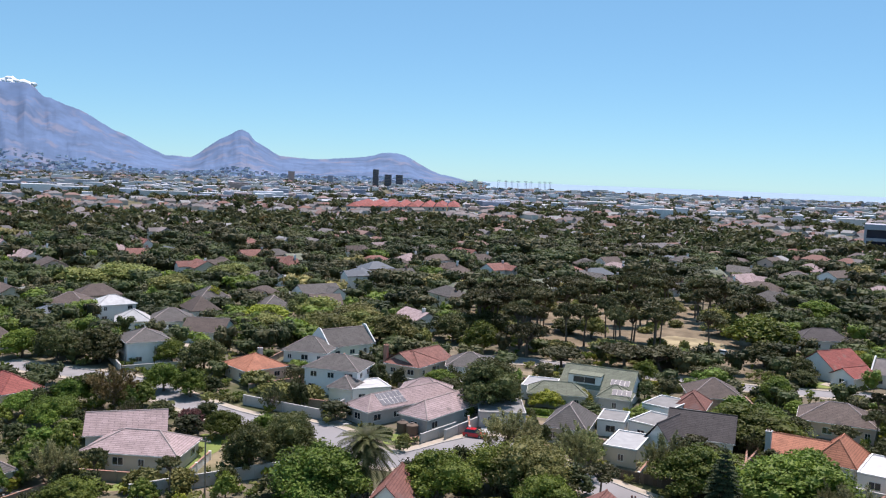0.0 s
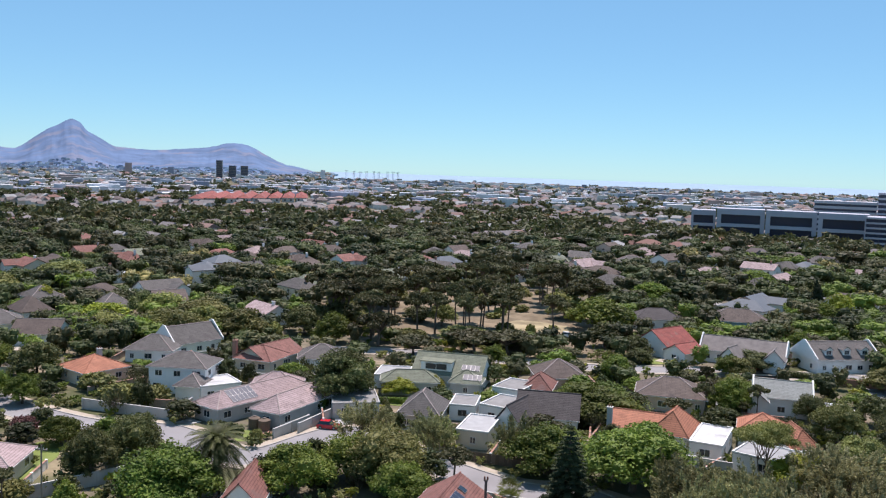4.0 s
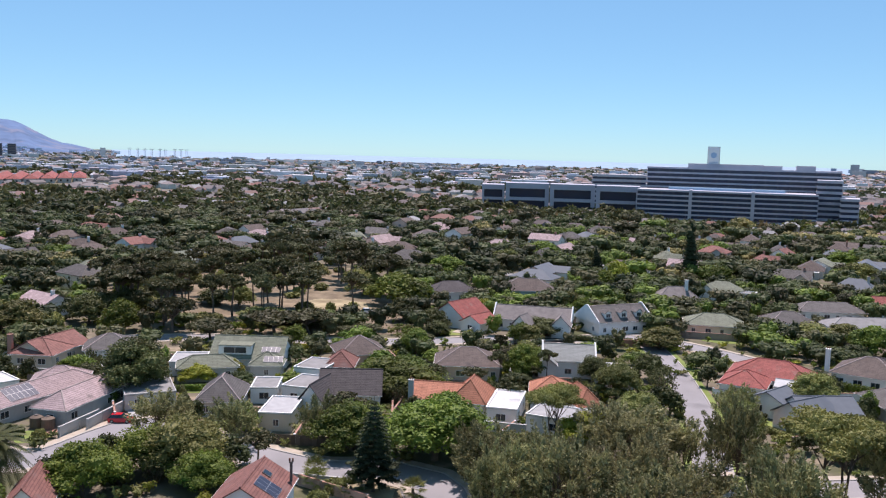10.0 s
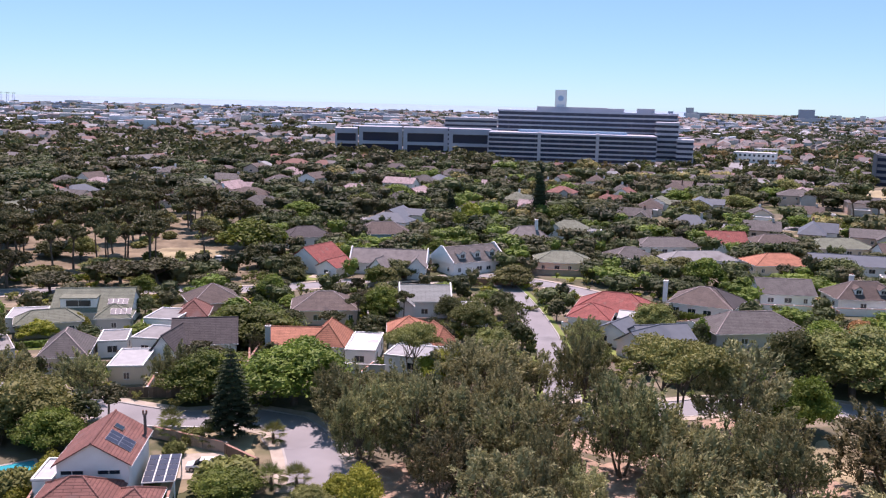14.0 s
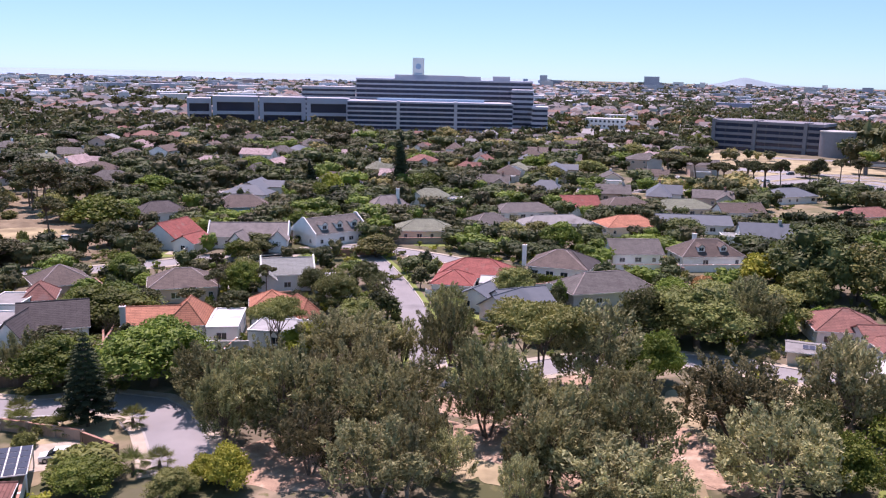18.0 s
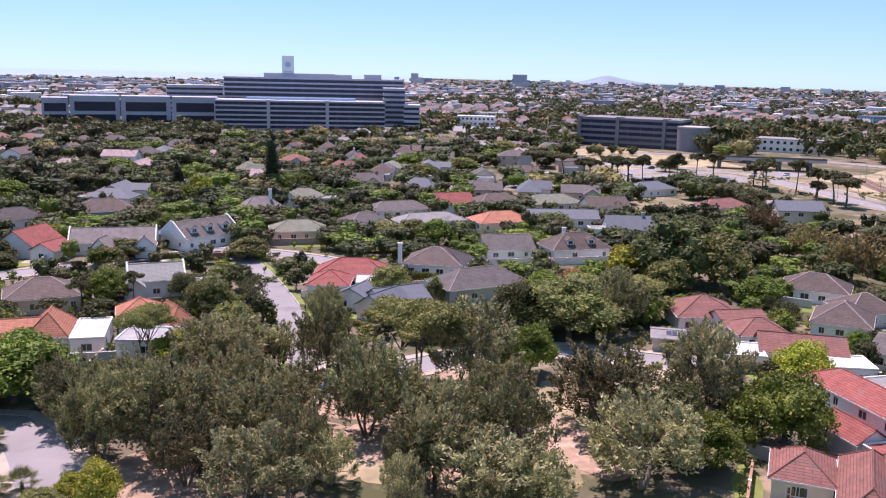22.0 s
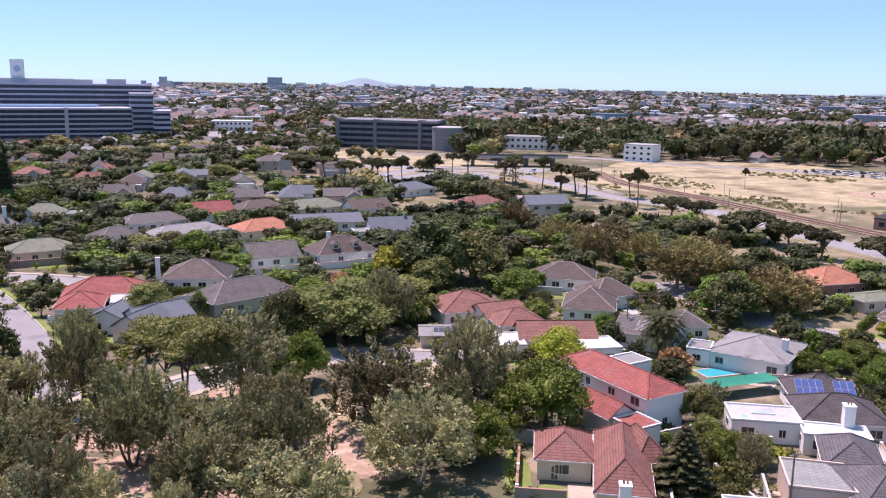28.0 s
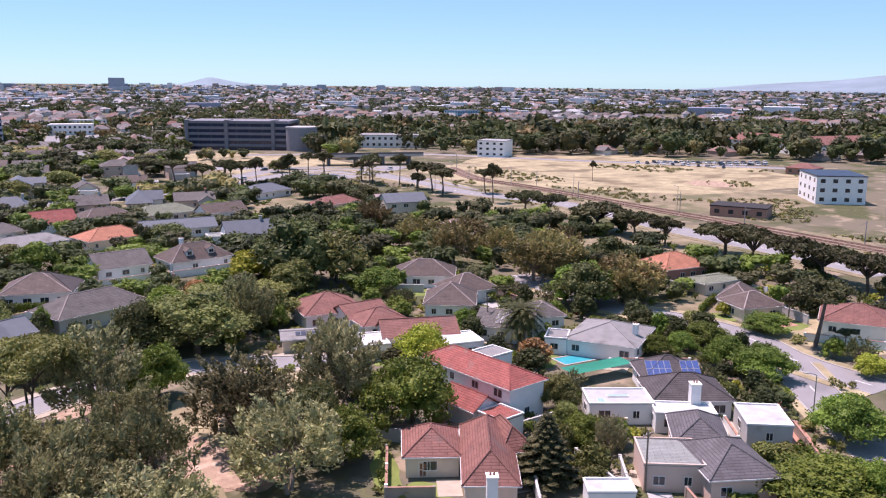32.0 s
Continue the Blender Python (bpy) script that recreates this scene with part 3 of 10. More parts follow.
def roof_shape(w, d, eave, ridge, kind, over=0.45):
    """Returns the roof's solid, and the lines that caps cover. kind: hip, gable (ridge along x), gabley (along y), half."""
    W, D, t = w / 2 + over, d / 2 + over, 0.16
    s, caps = Shape(), []
    z0, z1 = eave, ridge
    if kind == "hip":
        if w >= d:
            k = min(W - 0.05, D)
            r = [(-W + k, 0, z1), (W - k, 0, z1)]
        else:
            k = min(D - 0.05, W)
            r = [(0, -D + k, z1), (0, D - k, z1)]
        e = [(-W, -D, z0), (W, -D, z0), (W, D, z0), (-W, D, z0)]
        v = e + r + [(x, y, z - t) for x, y, z in e]
        f = [(0, 1, 5, 4), (1, 2, 5), (2, 3, 4, 5), (3, 0, 4)] if w >= d else [(0, 1, 4), (1, 2, 5, 4), (2, 3, 5), (3, 0, 4, 5)]
        f += [(6, 7, 1, 0), (7, 8, 2, 1), (8, 9, 3, 2), (9, 6, 0, 3), (9, 8, 7, 6)]
        s.add(v, f)
        a, b = Vector(r[0]), Vector(r[1])
        near = (0, 3, 1, 2) if w >= d else (0, 1, 2, 3)
        caps = [(a, b), (a, Vector(e[near[0]])), (a, Vector(e[near[1]])), (b, Vector(e[near[2]])), (b, Vector(e[near[3]]))]
    else:
        turn = kind == "gabley"
        A, B = (D, W) if turn else (W, D)
        pts = [(-A, -B, z0), (A, -B, z0), (A, B, z0), (-A, B, z0), (-A, 0, z1), (A, 0, z1)]
        pts += [(x, y, z - t) for x, y, z in pts]
        if turn:
            pts = [(-y, x, z) for x, y, z in pts]
        f = [(0, 1, 5, 4), (2, 3, 4, 5), (7, 6, 10, 11), (9, 8, 11, 10), (6, 7, 1, 0), (8, 9, 3, 2), (0, 4, 10, 6), (4, 3, 9, 10), (1, 7, 11, 5), (5, 11, 8, 2)]
        s.add(pts, f)
        caps = [(Vector(pts[4]), Vector(pts[5]))]
    return s, caps


def house(label, x, y, rot, category="house", group="houses of the suburb"):
    return thing("house", pose(x, y, 0, 0, 0, rot), label, category, group)


def block(h, x, y, rot, w, d, eave, ridge, roof="hip", tiles="tile_grey", wall="wall_white", base=0.0, detail=1, wins=1.0, over=0.45, seed=0):
    """One wing of a house: walls, roof with caps and gutter, windows. detail 0 is for houses far off."""
    rng = random.Random(int(x * 31 + y * 17) + seed)
    clear(x, y, max(w, d) * 0.5 + 1)
    k = 1 - 9.0 / max(60.0, math.hypot(x, y))
    clear(x * k, y * k, max(w, d) * 0.4)
    m = h.matrix_world.inverted() @ pose(x, y, base, 0, 0, rot)
    e, r = eave - base, ridge - base
    s = Shape()
    W, D = w / 2, d / 2
    if roof == "flat":
        s.box(-W, -D, 0, W, D, e)
        part("wall", s.mesh("wall", M[wall]), h, m=m)
        p = Shape()
        p.box(-W - 0.1, -D - 0.1, e + 0.003, W + 0.1, D + 0.1, e + 0.1)
        for b in ((-W - 0.1, -D - 0.1, W + 0.1, -D + 0.12), (-W - 0.1, D - 0.12, W + 0.1, D + 0.1), (-W - 0.1, -D + 0.12, -W + 0.12, D - 0.12), (W - 0.12, -D + 0.12, W + 0.1, D - 0.12)):
            p.box(b[0], b[1], e + 0.1, b[2], b[3], e + 0.32, 1)
        part("roof", p.mesh("roof", [M[tiles], M[wall if tiles != "roof_white" else "wall_white"]], uv=True), h, "flat roof behind a low parapet", m)
    else:
        s.box(-W, -D, 0, W, D, e - 0.02)
        if roof in ("gable", "gabley", "cape"):
            k = (r - e) * (1 - 0.45 / (0.45 + (D if roof != "gabley" else W))) if over else r - e
            lift = r - 0.19
            if roof != "gabley":
                for sx in (-1, 1):
                    a, b = (sx * W, sx * (W - 0.25))
                    q = [(a, -D, e - 0.02), (a, D, e - 0.02), (a, 0, lift), (b, -D, e - 0.02), (b, D, e - 0.02), (b, 0, lift)]
                    s.add(q, [(0, 1, 2), (5, 4, 3), (0, 3, 4, 1), (1, 4, 5, 2), (2, 5, 3, 0)])
                    if roof == "cape":
                        # a white parapet gable that stands above the roof
                        o = 0.35
                        q = [(sx * (W + o + d2), yy, zz) for d2 in (-0.15, 0.15) for yy, zz in ((-D - 0.5, e - 0.4), (D + 0.5, e - 0.4), (D + 0.5, e + 0.35), (0.5, r + 0.5), (-0.5, r + 0.5), (-D - 0.5, e + 0.35))]
                        s.add(q, [(5, 4, 3, 2, 1, 0), (6, 7, 8, 9, 10, 11)] + [(i, (i + 1) % 6, 6 + (i + 1) % 6, 6 + i) for i in range(6)])
            else:
                for sy in (-1, 1):
                    a, b = (sy * D, sy * (D - 0.25))
                    q = [(-W, a, e - 0.02), (W, a, e - 0.02), (0, a, lift), (-W, b, e - 0.02), (W, b, e - 0.02), (0, b, lift)]
                    s.add(q, [(0, 1, 2), (5, 4, 3), (0, 3, 4, 1), (1, 4, 5, 2), (2, 5, 3, 0)])
        part("wall", s.mesh("wall", M[wall]), h, m=m)
        rs, caps = roof_shape(w, d, e, r, "gable" if roof == "cape" else roof, over)
        top = part("roof", rs.mesh("roof", M[tiles], uv=True), h, m=m)
        if detail:
            c = Shape()
            for a, b in caps:
                c.tube(a + Vector((0, 0, 0.0)), b + Vector((0, 0, 0.0)), 0.13, 0.13, 6)
            part("ridge_cap", c.mesh("ridge_cap", M["cap"] if tiles in ("tile_pink", "tile_grey", "tile_brown") else M[tiles], uv=True), top)
            o = over + 0.07
            if roof == "hip":
                g = Shape()
                ring = [(-W - o, -D - o), (W + o, -D - o), (W + o, D + o), (-W - o, D + o)]
                inn = [(-W - o + 0.14, -D - o + 0.14), (W + o - 0.14, -D - o + 0.14), (W + o - 0.14, D + o - 0.14), (-W - o + 0.14, D + o - 0.14)]
                v = [(p, q, zz) for zz in (e - 0.22, e - 0.06) for p, q in ring + inn]
                f = []
                for a in range(4):
                    c2 = (a + 1) % 4
                    f += [(a, c2, 8 + c2, 8 + a), (8 + a, 8 + c2, 12 + c2, 12 + a), (4 + c2, 4 + a, 12 + a, 12 + c2), (c2, a, 4 + a, 4 + c2)]
                part("gutter", g.add(v, f).mesh("gutter", M["trim"]), top, "painted gutter along the eaves")
            else:
                turn = pose(0, 0, 0, 0, 0, 90) if roof == "gabley" else Matrix()
                A2, B2 = (D, W) if roof == "gabley" else (W, D)
                for sg in (-1, 1):
                    part("gutter", Shape().box(-A2 - o, sg * (B2 + o - 0.07) - 0.07, e - 0.22, A2 + o, sg * (B2 + o - 0.07) + 0.07, e - 0.06).mesh("gutter", M["trim"]), top, "painted gutter along the eave", turn)
    if wins:
        floors = [0.9] if e < 4.6 else [0.9, 3.7]
        for zs in floors:
            for side, length in (("f", w), ("l", d), ("r", d), ("b", w)):
                n = int(length / (3.4 if side == "f" else 4.2) * wins)
                if detail == 0:
                    n = min(n, 3 if side == "f" else 1)
                    if side == "b":
                        n = 0
                for i in range(n):
                    if rng.random() < 0.15:
                        continue
                    u = -length / 2 + length * (i + 0.5) / n + rng.uniform(-0.3, 0.3)
                    ww, hh = rng.choice(((1.5, 1.2), (1.8, 1.3), (1.0, 1.2))), 0
                    ww, hh = ww
                    if zs + hh > e - 0.3:
                        continue
                    lm = {"f": pose(u, -D, zs), "b": pose(u, D, zs, 0, 0, 180), "l": pose(-W, -u, zs, 0, 0, -90), "r": pose(W, u, zs, 0, 0, 90)}[side]
                    put_window(h, m @ lm, ww, hh)
    return m


def door(h, x, y, z, rot, material="fence_wood", w=0.95, label="panelled wooden front door"):
    s = Shape().box(-w / 2 - 0.08, -0.06, 0, -w / 2, 0.05, 2.15).box(w / 2, -0.06, 0, w / 2 + 0.08, 0.05, 2.15).box(-w / 2 - 0.08, -0.06, 2.07, w / 2 + 0.08, 0.05, 2.15)
    dr = part("door", s.mesh("door_frame", M["trim"]), h, m=h.matrix_world.inverted() @ pose(x, y, z, 0, 0, rot))
    p = Shape().box(-w / 2, -0.03, 0, w / 2, 0.03, 2.07)
    for zz in (0.2, 1.1):
        for xx in (-0.36, 0.06):
            p.box(xx, -0.05, zz, xx + 0.3, -0.03, zz + 0.75)
    part("leaf", p.mesh("leaf", M[material]), dr, label)


def chimney(h, x, y, z0, z1, wall="wall_white", w=0.9, rot=None):
    s = Shape().box(-w / 2, -w / 2, z0, w / 2, w / 2, z1).box(-w / 2 - 0.1, -w / 2 - 0.1, z1, w / 2 + 0.1, w / 2 + 0.1, z1 + 0.15, 0, 0.04)
    c = part("chimney", s.mesh("chimney", M[wall]), h, "plastered chimney", h.matrix_world.inverted() @ pose(x, y, 0, 0, 0, math.degrees(h.matrix_world.to_euler().z) if rot is None else rot))
    p = Shape()
    for dx in (-0.2, 0.2):
        p.tube((dx, 0, z1 + 0.15), (dx, 0, z1 + 0.55), 0.13, 0.1, 8)
    part("chimney_pot", p.mesh("chimney_pot", M["tile_orange"]), c)


def dormer(h, x, y, z, rot, w=2.0, hgt=1.6, dep=2.6, tiles="tile_grey", wall="wall_white", flat=False):
    """A small gabled or flat window box that stands out of a roof; x, y is the middle of its front."""
    m = h.matrix_world.inverted() @ pose(x, y, z, 0, 0, rot)
    s = Shape().box(-w / 2, 0, 0, w / 2, dep, hgt)
    if not flat:
        s.add([(-w / 2, 0, hgt), (w / 2, 0, hgt), (0, 0, hgt + w * 0.35)], [(0, 1, 2)])
    d = part("dormer", s.mesh("dormer", M[wall]), h, m=m)
    if flat:
        rs = Shape().box(-w / 2 - 0.2, -0.3, hgt, w / 2 + 0.2, dep, hgt + 0.15)
    else:
        rs = Shape()
        o = w / 2 + 0.25
        k = w * 0.35 / (w / 2)
        rs.add([(-o, -0.3, hgt - 0.25 * k), (0, -0.3, hgt + w * 0.35 + 0.05), (o, -0.3, hgt - 0.25 * k), (-o, dep, hgt - 0.25 * k), (0, dep, hgt + w * 0.35 + 0.05), (o, dep, hgt - 0.25 * k),
                (-o, -0.3, hgt - 0.25 * k - 0.12), (0, -0.3, hgt + w * 0.35 - 0.08), (o, -0.3, hgt - 0.25 * k - 0.12)],
               [(0, 1, 4, 3), (1, 2, 5, 4), (0, 6, 7, 1), (1, 7, 8, 2)])
    part("dormer_roof", rs.mesh("dormer_roof", M[tiles], uv=True), d)
    fr, pn = window_meshes(w * 0.7, hgt * 0.7)
    part("window", fr, d, m=pose(0, -0.01, hgt * 0.15))
    part("pane", pn, d, "dark glass pane", pose(0, -0.01, hgt * 0.15))


def roof_solar(h, x, y, rot, w, d, eave, ridge, u, v, cols, rows, material="solar", side="f", over=0.45, cw=1.0, ch=1.65):
    """Panels on one slope of a wing: u along the slope from its middle, v up it from the eave."""
    half = (d if side in "fb" else w) / 2 + over
    p = math.degrees(math.atan2(ridge - eave, half))
    turn = {"f": 0, "r": 90, "b": 180, "l": 270}[side]
    m = pose(x, y, eave, 0, 0, rot) @ pose(0, 0, 0, 0, 0, turn) @ pose(u, -half, 0) @ pose(0, 0, 0, p) @ pose(0, v, 0)
    q = m.to_translation()
    fr, pn = Shape().box(-cw / 2 + 0.01, 0.01, 0.05, cw / 2 - 0.01, ch - 0.01, 0.1).mesh("solar_panel", M["steel"]), Shape().box(-cw / 2 + 0.05, 0.05, 0.09, cw / 2 - 0.05, ch - 0.05, 0.107).mesh("photovoltaic_sheet", M[material])
    inv = h.matrix_world.inverted()
    for i in range(cols):
        for j in range(rows):
            s = part("solar_panel", fr, h, m=inv @ m @ pose((i - (cols - 1) / 2) * cw, j * ch, 0))
            part("photovoltaic_sheet", pn, s, "dark blue photovoltaic cells")


def roof_window(h, x, y, rot, w, d, eave, ridge, u, v, side="f", over=0.45, ww=0.9, hh=1.2):
    half = (d if side in "fb" else w) / 2 + over
    p = math.degrees(math.atan2(ridge - eave, half))
    turn = {"f": 0, "r": 90, "b": 180, "l": 270}[side]
    m = h.matrix_world.inverted() @ pose(x, y, eave, 0, 0, rot) @ pose(0, 0, 0, 0, 0, turn) @ pose(u, -half, 0) @ pose(0, 0, 0, p) @ pose(0, v, 0)
    k = part("skylight", Shape().box(-ww / 2, 0, 0.0, ww / 2, hh, 0.12).mesh("skylight", M["trim_dark"]), h, m=m)
    part("pane", Shape().box(-ww / 2 + 0.08, 0.08, 0.1, ww / 2 - 0.08, hh - 0.08, 0.13).mesh("pane", M["glass"]), k)


def roof_dormer(h, x, y, rot, w, d, eave, ridge, u, v, dw=2.0, dh=1.5, flat=False, tiles="tile_grey", wall="wall_white", over=0.45):
    half = d / 2 + over
    sl = (ridge - eave) / half
    q = pose(x, y, eave, 0, 0, rot) @ Vector((u, -half + v, v * sl - 0.1))
    dormer(h, q.x, q.y, q.z, rot, dw, dh, min(half - v, (dh + dw * 0.35) / sl), tiles, wall, flat)


def carport(x, y, rot, w, d, h=2.7, cols=3, rows=4):
    ob = thing("carport", pose(x, y, 0, 0, 0, rot), "white carport roofed with grey panels beside the house", "carport")
    for u in (-w / 2 + 0.1, w / 2 - 0.1):
        for v in (-d / 2 + 0.1, d / 2 - 0.1):
            part("post", Shape().box(u - 0.08, v - 0.08, -0.1, u + 0.08, v + 0.08, h).mesh("post", M["trim"]), ob)
    part("roof", Shape().box(-w / 2, -d / 2, h, w / 2, d / 2, h + 0.15, bevel=0.02).mesh("roof", M["trim"]), ob)
    me = Shape().box(-w / cols / 2 + 0.08, -d / rows / 2 + 0.08, 0, w / cols / 2 - 0.08, d / rows / 2 - 0.08, 0.05).mesh("panel", M["solar"])
    for i in range(cols):
        for j in range(rows):
            part("panel", me, ob, m=pose(-w / 2 + w * (i + 0.5) / cols, -d / 2 + d * (j + 0.5) / rows, h + 0.154))


def skylight(h, x, y, z, rot, w=1.6, d=1.0):
    sk = part("skylight", Shape().box(-w / 2, -d / 2, 0, w / 2, d / 2, 0.28, bevel=0.03).mesh("skylight", M["trim"]), h, m=h.matrix_world.inverted() @ pose(x, y, z, 0, 0, rot))
    part("pane", Shape().box(-w / 2 + 0.1, -d / 2 + 0.1, 0.284, w / 2 - 0.1, d / 2 - 0.1, 0.3).mesh("pane", M["sky_glass"]), sk)


def shade_sail(x, y, rot, w, d, h=2.6):
    ob = thing("shade_sail", pose(x, y, 0, 0, 0, rot), "bright green shade net stretched over a yard", "shade net")
    n, v, f = 8, [], []
    for j in range(n + 1):
        for i in range(n + 1):
            a, b = i / n, j / n
            v.append((-w / 2 + w * a, -d / 2 + d * b, h - 0.5 * math.sin(math.pi * a) * math.sin(math.pi * b)))
    for j in range(n):
        for i in range(n):
            k = j * (n + 1) + i
            f.append((k, k + 1, k + n + 2, k + n + 1))
    part("net", mesh_of("net", v, f, M["shade_net"]), ob)
    for a in (-1, 1):
        for b in (-1, 1):
            part("post", Shape().tube((a * w / 2, b * d / 2, -0.1), (a * w / 2, b * d / 2, h + 0.1), 0.06, 0.05, 6).mesh("post", M["steel"]), ob)


def water_tank(x, y, r=1.0, h=2.2, z=0.0, material="wall_white", label="white plastic water tank beside the house"):
    ob = thing("water_tank", pose(x, y, z), label, "tank")
    s = Shape().tube((0, 0, 0), (0, 0, h * 0.86), r, r, 20, caps=False).tube((0, 0, h * 0.86), (0, 0, h), r, r * 0.35, 20)
    part("tank", s.mesh("tank", M[material], smooth=False), ob)
    part("lid", Shape().tube((0, 0, h), (0, 0, h + 0.12), r * 0.34, r * 0.3, 14).mesh("lid", M["trim_dark"]), ob)


# ---- trees and plants ----
def leaves(rng, clusters, n, size, jitter=0.7, aspect=0.6, shell=(0.72, 1.08), core=True, droop=0.0, heart=0.74, cheap=False, up=0.3):
    """Leaf clumps on the outsides of overlapping uneven lobes, and a low, lumpy heart inside each lobe that stops the light."""
    c = np.array([q[0] for q in clusters], float)
    r = np.array([q[1] for q in clusters], float)
    wgt = (r[:, 0] * r[:, 1] + r[:, 0] * r[:, 2]) / (r[:, 0] * r[:, 1] + r[:, 0] * r[:, 2]).sum()
    pick = rng.choice(len(c), n, p=wgt)
    d = rng.normal(size=(n, 3))
    d[:, 2] += 0.25
    d /= np.linalg.norm(d, axis=1)[:, None]
    pos = c[pick] + d * r[pick] * rng.uniform(*shell, (n, 1))
    nrm = d + rng.normal(size=(n, 3)) * jitter
    nrm[:, 2] += up
    nrm /= np.linalg.norm(nrm, axis=1)[:, None]
    a = np.cross(nrm, rng.normal(size=(n, 3)))
    if droop:
        a[:, 2] -= droop
    a -= nrm * (a * nrm).sum(1)[:, None]
    a /= np.linalg.norm(a, axis=1)[:, None]
    b = np.cross(nrm, a)
    s = size * rng.uniform(0.6, 1.4, (n, 1))
    bend = nrm * s * 0.25
    quad = np.stack([pos - a * s, pos + b * s * aspect - bend, pos + a * s, pos - b * s * aspect - bend], 1)
    v = quad.reshape(-1, 3)
    f = np.arange(4 * n).reshape(-1, 4)
    if core:
        u = np.array([(math.cos(t) * math.cos(p), math.sin(t) * math.cos(p), math.sin(p)) for p in (-0.9, -0.1, 0.7) for t in np.arange(7) * 2 * math.pi / 7] + [(0, 0, 1), (0, 0, -1)])
        fc = [(k * 7 + i, k * 7 + (i + 1) % 7, (k + 1) * 7 + (i + 1) % 7, (k + 1) * 7 + i) for k in range(2) for i in range(7)]
        fc += [(14 + i, 14 + (i + 1) % 7, 21, 21) for i in range(7)] + [((i + 1) % 7, i, 22, 22) for i in range(7)]
        if cheap:
            u = np.array([(1, 0, 0), (-0.5, 0.87, 0), (-0.5, -0.87, 0), (0, 0, 1), (0, 0, -1)])
            fc = [(0, 1, 3, 3), (1, 2, 3, 3), (2, 0, 3, 3), (1, 0, 4, 4), (2, 1, 4, 4), (0, 2, 4, 4)]
        vs, fs, o = [v], [f], len(v)
        for cc, rr in zip(c, r):
            vs.append(cc + u * rr * heart * rng.uniform(0.8, 1.15, (len(u), 1)))
            fs.append(np.array(fc) + o)
            o += len(u)
        v, f = np.concatenate(vs), np.concatenate(fs)
    return v, f


def plumes(rng, h, r, n, size, count=76, spread=0.9):
    """An airy crown of upright, tapering sprays of fine leaves at the branch ends."""
    c, ax, ln, rad = [], [], [], []
    for i in range(count):
        a, k = 2.4 * i + rng.uniform(-0.5, 0.5), math.sqrt((i + 0.4) / count)
        z = h * (0.27 + 0.60 * rng.random() ** 0.75 * (1.08 - 0.5 * k * k))
        q = np.array([k * math.cos(a) * 0.85 + 0.2, k * math.sin(a) * 0.85, 0.95]) + rng.normal(size=3) * 0.22
        c.append((r * spread * k * math.cos(a), r * spread * k * math.sin(a), z))
        ax.append(q / np.linalg.norm(q))
        ln.append(h * rng.uniform(0.075, 0.15))
        rad.append(r * rng.uniform(0.11, 0.2))
    c, ax, ln, rad = np.array(c), np.array(ax), np.array(ln), np.array(rad)
    pick = rng.choice(count, n, p=ln * rad / (ln * rad).sum())
    t = rng.uniform(-1, 1.1, n)
    side = rng.normal(size=(n, 3))
    side -= ax[pick] * (side * ax[pick]).sum(1)[:, None]
    side /= np.linalg.norm(side, axis=1)[:, None]
    wide = rad[pick] * (1 - 0.8 * ((t + 1) / 2.1) ** 1.6) * np.sqrt(rng.uniform(0.15, 1.25, n))
    pos = c[pick] + ax[pick] * (t * ln[pick])[:, None] + side * wide[:, None]
    a = ax[pick] * 0.9 + side * 0.35 + rng.normal(size=(n, 3)) * 0.45
    a /= np.linalg.norm(a, axis=1)[:, None]
    nrm = side + rng.normal(size=(n, 3)) * 0.5 + np.array([0, 0, 0.7])
    b = np.cross(nrm, a)
    b /= np.linalg.norm(b, axis=1)[:, None]
    s = size * rng.uniform(0.6, 1.4, (n, 1))
    v = np.stack([pos - a * s, pos + b * s * 0.36, pos + a * s, pos - b * s * 0.36], 1).reshape(-1, 3)
    f = np.arange(4 * n).reshape(-1, 4)
    u = np.array([(1, 0, 0), (0, 1, 0), (-1, 0, 0), (0, -1, 0), (0, 0, 1), (0, 0, -1)])
    fc = np.array([(i, (i + 1) % 4, 4, 4) for i in range(4)] + [((i + 1) % 4, i, 5, 5) for i in range(4)])
    vs, fs, o = [v], [f], len(v)
    for k in range(count):
        vs.append(c[k] + u * np.array([rad[k] * 0.38, rad[k] * 0.38, ln[k] * 0.55]) * rng.uniform(0.8, 1.2, (6, 1)))
        fs.append(fc + o)
        o += 6
    return np.concatenate(vs), np.concatenate(fs), [tuple(p) for p in c - ax * (ln * 0.6)[:, None]]


def leaf_mesh(name, v, f, material):
    faces = [tuple(q) if q[2] != q[3] else tuple(q[:3]) for q in f.tolist()]
    return mesh_of(name, v.tolist(), faces, material)


